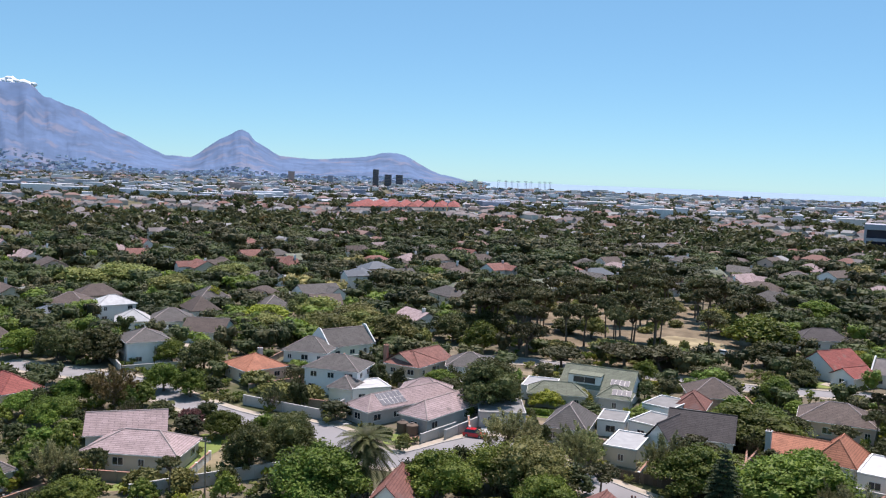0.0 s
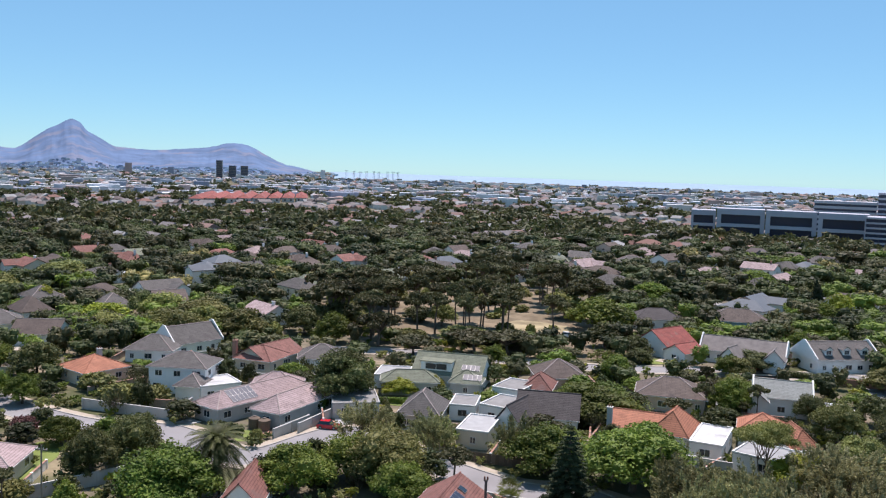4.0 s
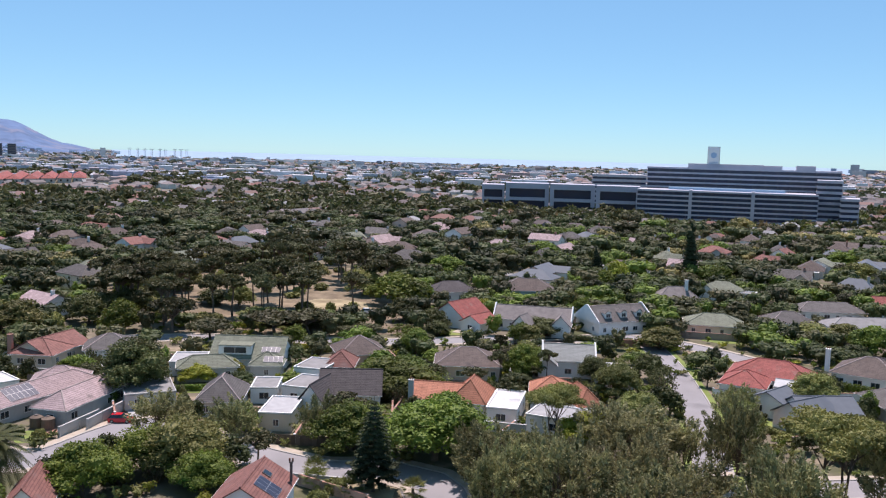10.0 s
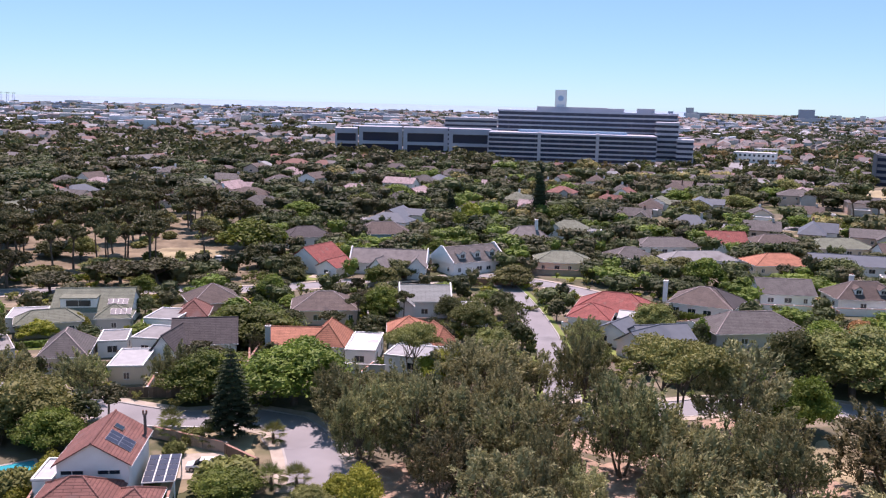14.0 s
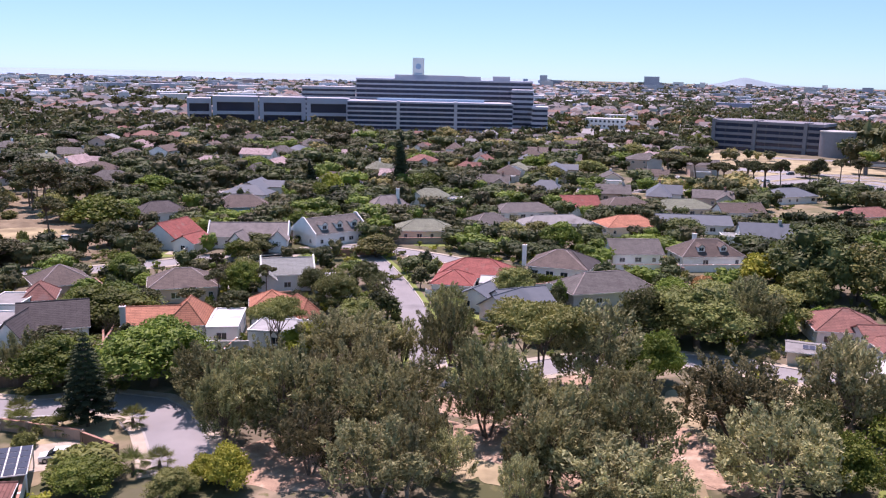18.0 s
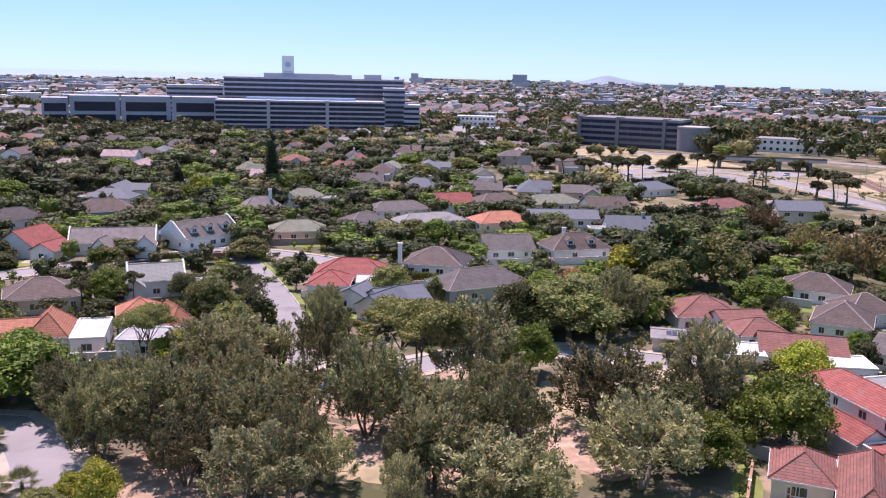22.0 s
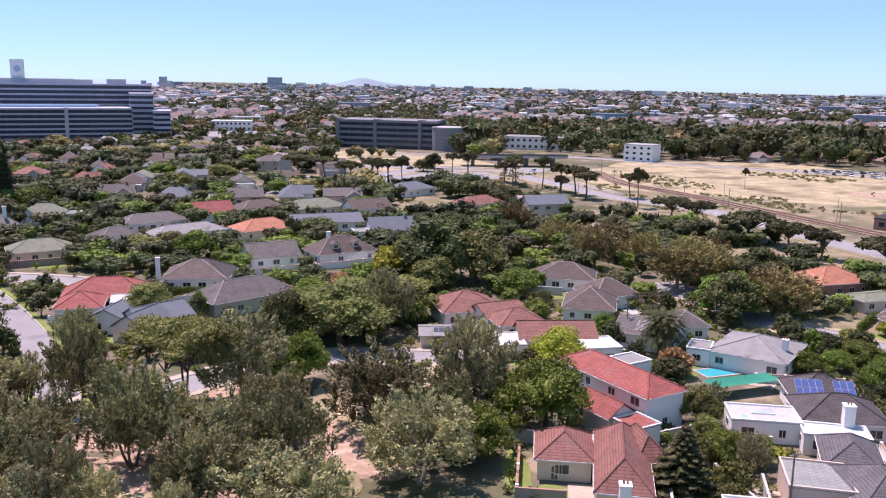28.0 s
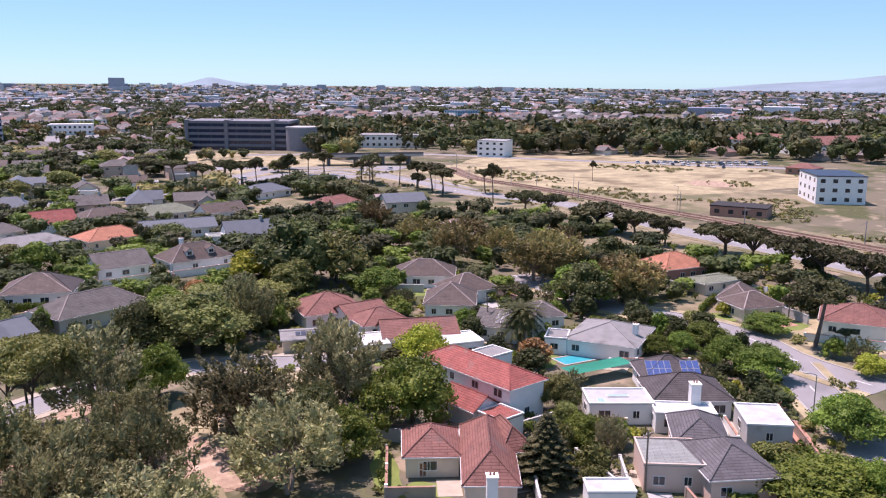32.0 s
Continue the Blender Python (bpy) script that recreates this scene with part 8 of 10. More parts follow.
clear(216.2, 237.1, 9.0)
clear(242.9, 244.1, 9.2)
clear(227.7, 228.7, 9.0)
clear(255.2, 235.1, 9.3)
clear(239.9, 220.8, 9.0)
clear(266.7, 225.4, 9.4)
clear(252.9, 213.6, 9.0)
clear(276.7, 214.6, 9.4)
clear(267.4, 207.3, 9.1)
blob("sand_field", 222.0, 477.5, 46.0, 90.1, 8.5, "sand", wobble=0.1, z=0.045)
clear(185.0, 477.1, 9.0)
clear(171.1, 440.4, 9.0)
clear(202.8, 490.8, 9.0)
clear(179.3, 432.7, 9.0)
clear(218.7, 498.5, 9.0)
clear(189.3, 430.1, 9.0)
clear(233.4, 502.5, 9.0)
clear(200.6, 430.4, 9.0)
clear(246.7, 503.1, 9.0)
clear(213.2, 433.3, 9.0)
clear(258.2, 499.8, 9.0)
clear(227.6, 439.2, 9.0)
clear(266.0, 489.9, 9.0)
clear(245.3, 450.9, 9.0)
blob("dry_field", 154.0, 298.5, 16.1, 35.1, 3.9, "dry_grass", wobble=0.1, z=0.05)
clear(142.3, 301.8, 9.0)
clear(135.7, 287.2, 9.0)
clear(149.0, 306.5, 9.0)
clear(138.2, 283.6, 9.0)
clear(154.7, 308.9, 9.0)
clear(141.7, 282.1, 9.0)
clear(159.7, 309.9, 9.0)
clear(145.8, 281.9, 9.0)
clear(164.2, 309.6, 9.0)
clear(150.4, 282.7, 9.0)
clear(167.9, 307.9, 9.0)
clear(155.7, 284.7, 9.0)
clear(170.3, 303.8, 9.0)
clear(162.2, 288.9, 9.0)
blob("red_soil", 355.6, 258.1, 12.5, 12.4, -33.9, "red_soil", z=0.07)
road([(126.7, 364.3), (180.9, 397.8), (240.6, 418.2), (243.0, 365.5), (236.6, 301.5), (246.1, 247.4), (233.4, 181.4), (227.4, 136.5), (221.7, 106.2)], 11, verge=3.0, verge_mat="dry_grass", dashes=True)
road([(171.3, 463.9), (207.1, 447.7), (236.0, 410.3), (245.8, 354.5), (239.0, 304.7)], 16, verge=2.0, verge_mat="sand", z=0.066)
road([(234.3, 531.8), (325.3, 489.4), (376.5, 405.2), (421.8, 330.9), (459.9, 273.7)], 10, verge=2.0, verge_mat="sand")
RAIL_LINE = [(297.0, 392.0), (275.0, 339.0), (273.0, 299.0), (268.8, 257.1), (263.4, 208.6), (259.1, 170.1), (254.7, 132.0), (251.0, 100.0)]
railway = road(RAIL_LINE, 9.0, kerbs=False, material="ballast", name="railway_bed", label="rust-brown railway ballast with two tracks", z=0.25)
for off in (-2.9, -1.45, 1.45, 2.9):
    part("rail", strip(smooth_line(RAIL_LINE), off + 0.07, off - 0.07, 0.2, 0.42).mesh("rail", M["rust_steel"]), railway)
for k, q in enumerate(smooth_line(RAIL_LINE, 38.0)):
    mast = thing("railway_mast", pose(q.x + 5.4 * (-1) ** k, q.y, 0, 0, 0, 180 if k % 2 == 0 else 0), "slim grey railway mast with a bracket arm", "mast", "railway masts")
    part("pole", Shape().tube((0, 0, -0.2), (0, 0, 7.4), 0.16, 0.12, 6).mesh("pole", M["steel"]), mast)
    part("bracket_arm", Shape().tube((0, 0, 6.6), (4.2, 0, 6.2), 0.07, 0.05, 5).mesh("bracket_arm", M["steel"]), mast)
road([(64.2, 365.5), (96.2, 361.1), (133.7, 373.0), (174.1, 409.4), (223.4, 437.8), (256.9, 403.1)], 12, verge=3.0, verge_mat="sand", z=0.07)
blob("road", 214.0, 396.0, 66.0, 21.0, 14.0, "asphalt", z=0.085, wobble=0.08, label="wide grey asphalt road junction")
tree("pine", 218.0, 347.0, 15.0, 5.0)
tree("pine", 227.0, 338.0, 15.0, 4.6)
tree("pine", 226.0, 322.0, 13.0, 5.4)
tree("pine", 222.0, 356.0, 14.0, 4.5)
tree("pine", 225.5, 267.6, 16.0, 4.0)
tree("pine", 184.0, 366.0, 15.0, 4.0)
tree("pine", 204.0, 370.0, 15.5, 4.4)
tree("pine", 226.0, 310.0, 13.0, 6.0)
tree("pine", 222.0, 297.0, 12.0, 6.0)
tree("pine", 150.0, 352.0, 15.0, 3.6)
tree("pine", 164.0, 358.0, 15.0, 3.8)
tree("umbrella", 217.7, 239.7, 8, 6.7)
tree("umbrella", 218.5, 227.8, 8, 6.5)
tree("umbrella", 210.7, 195.5, 9, 9.9)
tree("umbrella", 211.4, 180.9, 8, 6.9)
tree("umbrella", 207.8, 166.1, 8, 5.2)
tree("umbrella", 209.2, 145.9, 9, 9.2)
tree("umbrella", 206.2, 134.8, 9, 7.2)
tree("umbrella", 203.8, 122.5, 9, 6.9)
tree("umbrella", 201.8, 112.0, 9, 7.7)
tree("umbrella", 198.9, 99.2, 9, 7.4)
tree("plane", 152.2, 242.2, 10, 5.9)
tree("plane", 146.2, 207.6, 10, 7.0)
tree("plane", 151.9, 193.1, 11, 7.7)
tree("plane", 153.2, 179.7, 10, 5.7)
tree("plane", 155.3, 163.8, 11, 7.1)
tree("plane", 168.7, 169.0, 10, 5.0)
tree("plane", 146.0, 124.8, 11, 7.4)
tree("pine", 241.4, 291.8, 11, 4.7)
tree("pine", 221.3, 362.6, 10, 5.8)
tree("pine", 143.0, 376.3, 12, 5.0)
tree("pine", 158.6, 382.0, 12, 5.1)
tree("pine", 166.2, 377.1, 12, 5.7)
tree("pine", 213.0, 402.0, 12, 5.0)
tree("pine", 220.3, 397.3, 12, 5.0)
tree("pine", 207.6, 295.2, 11, 4.0)
tree("pine", 181.3, 367.2, 12, 3.9)
tree("dark", 144.9, 126.1, 8, 5.4)
tree("dark", 124.2, 235.0, 9, 7.4)
tree("broad", 103.1, 209.6, 9, 8.1)
tree("broad", 103.5, 164.8, 5, 4.1)
for k in range(8):
    fx, fy = -768.0 + 3.6 * k, 768.0 + 24.5 * k
    plain_building("long factory shed under a red pitched roof", fx, fy, 38.3, 15.5, 210.0 - 6 * k, 6.0, 1, "wall_grey", "tile_red", 4.6, 24.0)
    for q in range(0, 240, 24):
        clear(fx - 0.62 * q, fy + 0.78 * q, 16)
office_block("tower_block", "dark slab tower block on the plain", -2067.4, 2174.4, 38.0, 20, 22, 62, 9, "concrete_dark", "hosp_glass")
office_block("tower_block", "dark slab tower block on the plain", -2036.3, 2203.6, 38.0, 24, 22, 46, 9, "concrete_dark", "hosp_glass")
office_block("tower_block", "dark slab tower block on the plain", -2007.6, 2229.8, 38.0, 24, 22, 46, 9, "concrete_dark", "hosp_glass")
clear(176.7, 756.6, 34)
clear(207.6, 789.7, 34)
clear(215.1, 749.7, 30)
clear(176.6, 688.6, 24)
clear(155.0, 681.8, 24)
clear(337.5, 416.6, 26)
clear(335.7, 395.6, 24)
clear(327.2, 499.2, 26)
clear(306.1, 501.6, 24)
clear(236.7, 546.1, 30)
clear(218.0, 558.1, 28)
clear(251.6, 525.9, 26)
PARK = (-137.6, 261.6, 46.0, 62.0, -106.2, 254.4)
clear(-137.6, 261.6, 40)
clear(-137.6, 291.6, 36)
clear(-119.6, 236.6, 30)
blob("park_ground", -137.6, 261.6, 48.0, 62.0, 0.0, "park_soil", z=0.035, label="dry brown needle-strewn ground under the pines")
car(408.2, 350.4, 20, "car_white", "parked white car in a row beside the field")
car(410.8, 344.8, 57, "car_black", "parked black car in a row beside the field")
car(413.4, 339.3, 34, "car_silver", "parked silver car in a row beside the field")
car(413.5, 335.5, 71, "car_white", "parked white car in a row beside the field")
car(416.0, 330.0, 48, "car_black", "parked black car in a row beside the field")
car(418.6, 324.7, 25, "car_silver", "parked silver car in a row beside the field")
car(418.6, 321.0, 62, "car_white", "parked white car in a row beside the field")
car(421.1, 315.7, 39, "car_black", "parked black car in a row beside the field")
car(423.5, 310.5, 76, "car_silver", "parked silver car in a row beside the field")
car(423.5, 307.0, 53, "car_white", "parked white car in a row beside the field")
car(425.9, 301.9, 30, "car_black", "parked black car in a row beside the field")
car(176.3, 400.9, -20, "car_white", "white car at the wide road junction")
car(226.2, 454.8, -5, "car_silver", "silver car at the wide road junction")
car(203.9, 435.1, 10, "car_black", "black car at the wide road junction")
car(264.0, 402.8, 25, "car_white", "white car at the wide road junction")
car(246.2, 403.6, 40, "car_silver", "silver car at the wide road junction")
car(157.3, 380.0, 55, "car_black", "black car at the wide road junction")
car(187.9, 766.4, 10, "car_white", "white car parked in the office car park")
car(187.2, 746.1, 10, "car_white", "white car parked in the office car park")
car(186.5, 726.7, 10, "car_white", "white car parked in the office car park")
car(199.5, 759.3, 10, "car_white", "white car parked in the office car park")
car(198.5, 739.1, 10, "car_white", "white car parked in the office car park")
car(197.6, 719.8, 10, "car_white", "white car parked in the office car park")
car(211.2, 752.1, 10, "car_white", "white car parked in the office car park")
car(210.0, 732.0, 10, "car_white", "white car parked in the office car park")
car(208.8, 712.8, 10, "car_white", "white car parked in the office car park")
car(222.9, 744.9, 10, "car_white", "white car parked in the office car park")
car(221.4, 725.0, 10, "car_white", "white car parked in the office car park")
car(220.0, 705.9, 10, "car_white", "white car parked in the office car park")
street_lamp(270.4, 266.9, 9, 90)
street_lamp(270.9, 211.6, 9, 90)
street_lamp(268.2, 305.4, 9, 90)
street_lamp(259.2, 339.6, 9, 90)
street_lamp(220.5, 300.7, 9, 90)
tree("pine", 317.0, 300.1, 10, 1.8)
cloud(-4590.0, 2101.0, 438.0, 230.0, 58.0)
car(419.4, 346.8, 60, "car_black", "parked black car beside the open field")
car(421.7, 344.4, 73, "car_white", "parked white car beside the open field")
car(424.0, 342.1, 86, "car_silver", "parked silver car beside the open field")
car(426.3, 339.7, 99, "car_white", "parked white car beside the open field")
car(428.6, 337.4, 72, "car_black", "parked black car beside the open field")
car(430.8, 335.0, 85, "car_white", "parked white car beside the open field")
car(433.1, 332.7, 98, "car_silver", "parked silver car beside the open field")
car(435.4, 330.4, 71, "car_white", "parked white car beside the open field")
car(437.6, 328.1, 84, "car_black", "parked black car beside the open field")
car(439.9, 325.8, 97, "car_white", "parked white car beside the open field")
car(442.1, 323.5, 70, "car_silver", "parked silver car beside the open field")
car(444.3, 321.2, 83, "car_white", "parked white car beside the open field")
car(446.6, 318.9, 96, "car_black", "parked black car beside the open field")
car(450.6, 320.6, 69, "car_white", "parked white car beside the open field")
car(454.5, 318.3, 82, "car_silver", "parked silver car beside the open field")
car(458.4, 316.1, 95, "car_white", "parked white car beside the open field")
car(462.4, 313.8, 68, "car_black", "parked black car beside the open field")
car(466.3, 311.5, 81, "car_white", "parked white car beside the open field")
car(470.3, 309.2, 94, "car_silver", "parked silver car beside the open field")
car(474.2, 306.9, 67, "car_white", "parked white car beside the open field")
car(438.4, 311.8, 80, "car_black", "parked black car beside the open field")
car(442.3, 309.6, 93, "car_white", "parked white car beside the open field")
car(446.1, 307.4, 66, "car_silver", "parked silver car beside the open field")
car(449.9, 305.2, 79, "car_white", "parked white car beside the open field")
car(453.7, 303.0, 92, "car_black", "parked black car beside the open field")
car(457.6, 300.7, 65, "car_white", "parked white car beside the open field")
car(461.4, 298.5, 78, "car_silver", "parked silver car beside the open field")
car(219.9, 800.3, 10, "car_silver", "silver car parked in the office car park")
car(220.3, 786.0, 17, "car_white", "white car parked in the office car park")
car(227.7, 796.3, 24, "car_white", "white car parked in the office car park")
car(228.1, 782.0, 11, "car_silver", "silver car parked in the office car park")
car(235.6, 792.2, 18, "car_white", "white car parked in the office car park")
car(235.8, 778.0, 25, "car_white", "white car parked in the office car park")
car(243.5, 788.1, 12, "car_silver", "silver car parked in the office car park")
car(243.6, 774.0, 19, "car_white", "white car parked in the office car park")
car(251.4, 784.0, 26, "car_white", "white car parked in the office car park")
car(251.4, 769.9, 13, "car_silver", "silver car parked in the office car park")
car(212.6, 750.4, 20, "car_white", "white car parked in the office car park")
car(213.1, 737.6, 27, "car_white", "white car parked in the office car park")
car(213.6, 725.1, 14, "car_silver", "silver car parked in the office car park")
car(223.7, 744.5, 21, "car_white", "white car parked in the office car park")
car(224.1, 731.8, 28, "car_white", "white car parked in the office car park")
car(224.4, 719.4, 15, "car_silver", "silver car parked in the office car park")
car(234.8, 738.7, 22, "car_white", "white car parked in the office car park")
car(235.0, 726.0, 29, "car_white", "white car parked in the office car park")
car(235.3, 713.7, 16, "car_silver", "silver car parked in the office car park")
clear(-106.2, 254.4, 19)
clear(-98.2, 238.4, 14)
blob("sand", -104.2, 250.4, 10.0, 9.0, 0.0, "sand", z=0.055)
garden_wall(-116.4, 68.8, 33.8, 19.9, 1.6, "wall_taupe", "brown rendered garden wall with a coping")
garden_wall(-111.8, 79.8, 123.8, 11.6, 1.4, "wall_white", "white plastered garden wall with a coping")
blob("lawn", -118.2, 67.3, 7.1, 3.6, 33.8, "lawn")
garden_wall(-133.5, 70.6, 145.4, 14.3, 1.4, "wall_white", "white plastered garden wall with a coping")
garden_wall(-144.4, 124.3, 80.1, 15.0, 1.6, "wall_taupe", "brown rendered garden wall with a coping")
slab("brick_paving", -147.0, 127.5, 4.4, 4.6, 80.1, "brick_paving", 0.0944, "brick paved drive beside a house")
garden_wall(-133.9, 121.2, 24.2, 8.5, 1.4, "wall_taupe", "brown rendered garden wall with a coping")
hedge(-140.1, 124.6, 114.2, 14.3, 1.6, 1.0, "olive", "clipped green garden hedge beside a house")
hedge(-138.6, 142.0, 24.2, 16.9, 2.0, 1.0, "dark", "clipped green garden hedge beside a house")
slab("concrete_yard", -133.9, 123.5, 5.2, 4.6, 24.2, "concrete", 0.0977, "grey concrete yard beside a house")
garden_wall(-124.3, 119.7, 22.5, 10.0, 1.6, "wall_taupe", "brown rendered garden wall with a coping")
blob("lawn", -125.4, 120.1, 2.7, 3.6, 22.5, "lawn")
garden_wall(-118.9, 124.6, 63.4, 6.2, 1.8, "wall_grey", "grey plastered garden wall with a coping")
blob("lawn", -117.1, 128.5, 3.7, 3.6, 63.4, "lawn")
garden_wall(-109.4, 145.3, -8.0, 11.6, 1.8, "wall_taupe", "brown rendered garden wall with a coping")
slab("concrete_yard", -115.7, 114.0, 3.0, 4.6, -8.0, "concrete", 0.1010, "grey concrete yard beside a house")
hedge(-104.8, 113.9, 2.1, 5.6, 2.0, 1.0, "dark", "clipped green garden hedge beside a house")
garden_wall(-96.7, 120.9, 92.1, 10.2, 1.8, "wall_grey", "grey plastered garden wall with a coping")
garden_wall(-103.1, 144.5, 2.1, 11.2, 1.4, "wall_white", "white plastered garden wall with a coping")
slab("brick_paving", -100.3, 117.4, 2.9, 4.6, 2.1, "brick_paving", 0.1043, "brick paved drive beside a house")
blob("lawn", -101.0, 115.4, 3.2, 3.6, 2.1, "lawn")
garden_wall(-118.8, 145.4, 30.9, 14.6, 1.6, "wall_taupe", "brown rendered garden wall with a coping")
hedge(-155.7, 138.6, 28.2, 15.9, 1.3, 1.0, "dark", "clipped green garden hedge beside a house")
garden_wall(-166.0, 140.8, 118.2, 14.5, 1.4, "wall_taupe", "brown rendered garden wall with a coping")
garden_wall(-152.2, 148.8, 118.2, 13.5, 1.6, "wall_taupe", "brown rendered garden wall with a coping")
slab("concrete_yard", -154.7, 143.0, 4.8, 4.6, 28.2, "concrete", 0.1087, "grey concrete yard beside a house")
garden_wall(-151.2, 157.0, 78.4, 18.1, 1.8, "wall_grey", "grey plastered garden wall with a coping")
garden_wall(-169.6, 160.8, 78.4, 18.1, 1.4, "wall_taupe", "brown rendered garden wall with a coping")
blob("lawn", -151.9, 155.0, 6.4, 3.6, 78.4, "lawn")
garden_wall(-131.6, 144.9, 9.4, 14.1, 1.8, "wall_grey", "grey plastered garden wall with a coping")
garden_wall(-139.8, 150.7, 99.4, 13.9, 1.6, "wall_grey", "grey plastered garden wall with a coping")
hedge(-125.4, 150.4, 99.4, 6.4, 1.3, 1.0, "dark", "clipped green garden hedge beside a house")
garden_wall(-144.6, 159.0, 89.2, 18.6, 1.4, "wall_grey", "grey plastered garden wall with a coping")
garden_wall(-114.8, 166.5, 125.9, 14.0, 1.8, "wall_grey", "grey plastered garden wall with a coping")
garden_wall(-128.5, 172.2, 35.9, 15.5, 1.6, "wall_taupe", "brown rendered garden wall with a coping")
slab("concrete_yard", -121.3, 157.3, 4.6, 4.6, 35.9, "concrete", 0.0955, "grey concrete yard beside a house")
hedge(-79.3, 167.5, 105.0, 16.3, 1.3, 1.0, "broad", "clipped green garden hedge beside a house")
hedge(-89.3, 149.5, 31.2, 16.7, 1.3, 1.0, "broad", "clipped green garden hedge beside a house")
garden_wall(-99.5, 150.2, 121.2, 10.8, 1.4, "wall_grey", "grey plastered garden wall with a coping")
blob("lawn", -91.7, 149.7, 5.7, 3.6, 31.2, "lawn")
garden_wall(-77.3, 162.9, 108.1, 9.0, 1.6, "wall_grey", "grey plastered garden wall with a coping")
slab("concrete_yard", -79.9, 158.4, 2.9, 4.6, 18.1, "concrete", 0.0999, "grey concrete yard beside a house")
blob("lawn", -80.0, 156.4, 3.3, 3.6, 18.1, "lawn")
hedge(-104.9, 156.8, 112.8, 11.0, 1.6, 1.0, "dark", "clipped green garden hedge beside a house")
garden_wall(-107.1, 169.1, 22.8, 5.5, 1.4, "wall_taupe", "brown rendered garden wall with a coping")
hedge(-86.3, 147.6, 19.3, 6.2, 1.3, 1.0, "broad", "clipped green garden hedge beside a house")
slab("brick_paving", -79.4, 130.8, 3.3, 4.6, 19.3, "brick_paving", 0.1032, "brick paved drive beside a house")
blob("lawn", -75.6, 130.1, 3.8, 3.6, 19.3, "lawn")
garden_wall(-95.6, 128.6, 129.2, 7.1, 1.8, "wall_white", "white plastered garden wall with a coping")
hedge(-88.4, 140.1, 129.2, 12.5, 2.0, 1.0, "dark", "clipped green garden hedge beside a house")
slab("concrete_yard", -92.3, 131.2, 3.5, 4.6, 39.2, "concrete", 0.1065, "grey concrete yard beside a house")
blob("lawn", -88.4, 132.0, 4.0, 3.6, 39.2, "lawn")
garden_wall(-81.4, 157.1, 19.3, 4.5, 1.4, "wall_white", "white plastered garden wall with a coping")
slab("concrete_yard", -70.6, 144.2, 2.2, 4.6, -0.5, "concrete", 0.1076, "grey concrete yard beside a house")
blob("lawn", -68.5, 142.2, 2.4, 3.6, -0.5, "lawn")
hedge(-77.6, 160.1, 90.1, 13.5, 1.6, 1.0, "olive", "clipped green garden hedge beside a house")
slab("paving", -70.8, 157.1, 2.6, 4.6, 0.1, "paving", 0.1087, "pale paved yard beside a house")
garden_wall(-50.8, 149.9, 108.1, 15.2, 1.4, "wall_taupe", "brown rendered garden wall with a coping")
garden_wall(-66.4, 159.2, 18.1, 8.0, 1.6, "wall_taupe", "brown rendered garden wall with a coping")
hedge(-58.7, 138.0, 89.5, 6.7, 1.3, 1.0, "broad", "clipped green garden hedge beside a house")
garden_wall(-61.0, 182.2, 122.5, 14.6, 1.8, "wall_taupe", "brown rendered garden wall with a coping")
hedge(-75.5, 190.4, 32.5, 15.6, 1.6, 1.0, "olive", "clipped green garden hedge beside a house")
hedge(-66.4, 158.9, 14.0, 10.5, 1.3, 1.0, "dark", "clipped green garden hedge beside a house")
garden_wall(-63.2, 167.7, 104.0, 11.2, 1.8, "wall_taupe", "brown rendered garden wall with a coping")
slab("brick_paving", -68.8, 162.0, 2.6, 4.6, 14.0, "brick_paving", 0.0944, "brick paved drive beside a house")
blob("lawn", -67.7, 160.3, 2.9, 3.6, 14.0, "lawn")
garden_wall(-52.2, 175.0, 104.1, 12.7, 1.6, "wall_grey", "grey plastered garden wall with a coping")
garden_wall(-34.1, 178.8, 104.1, 14.2, 1.6, "wall_grey", "grey plastered garden wall with a coping")
garden_wall(-46.5, 190.3, 14.1, 18.5, 1.8, "wall_taupe", "brown rendered garden wall with a coping")
blob("lawn", -39.4, 170.9, 6.5, 3.6, 14.1, "lawn")
hedge(-45.3, 144.5, 7.6, 7.0, 1.3, 1.0, "broad", "clipped green garden hedge beside a house")
garden_wall(-49.3, 148.3, 97.6, 13.3, 1.6, "wall_taupe", "brown rendered garden wall with a coping")
hedge(-44.1, 162.5, 7.6, 14.0, 1.6, 1.0, "dark", "clipped green garden hedge beside a house")
garden_wall(-36.0, 143.3, 3.4, 11.2, 1.8, "wall_grey", "grey plastered garden wall with a coping")
hedge(-37.3, 164.0, 3.4, 11.2, 1.3, 1.0, "broad", "clipped green garden hedge beside a house")
garden_wall(-29.3, 143.4, 3.0, 9.4, 1.8, "wall_grey", "grey plastered garden wall with a coping")
garden_wall(-32.8, 164.3, 3.0, 4.7, 1.4, "wall_white", "white plastered garden wall with a coping")
slab("brick_paving", -28.1, 144.7, 2.1, 4.6, 3.0, "brick_paving", 0.1054, "brick paved drive beside a house")
blob("lawn", -28.5, 142.8, 2.4, 3.6, 3.0, "lawn")
garden_wall(-70.7, 132.0, 102.9, 11.7, 1.6, "wall_taupe", "brown rendered garden wall with a coping")
garden_wall(-60.3, 129.5, 102.9, 7.1, 1.6, "wall_white", "white plastered garden wall with a coping")
garden_wall(-71.2, 145.1, 12.9, 4.8, 1.4, "wall_taupe", "brown rendered garden wall with a coping")
slab("paving", -66.3, 128.1, 2.2, 4.6, 12.9, "paving", 0.1087, "pale paved yard beside a house")
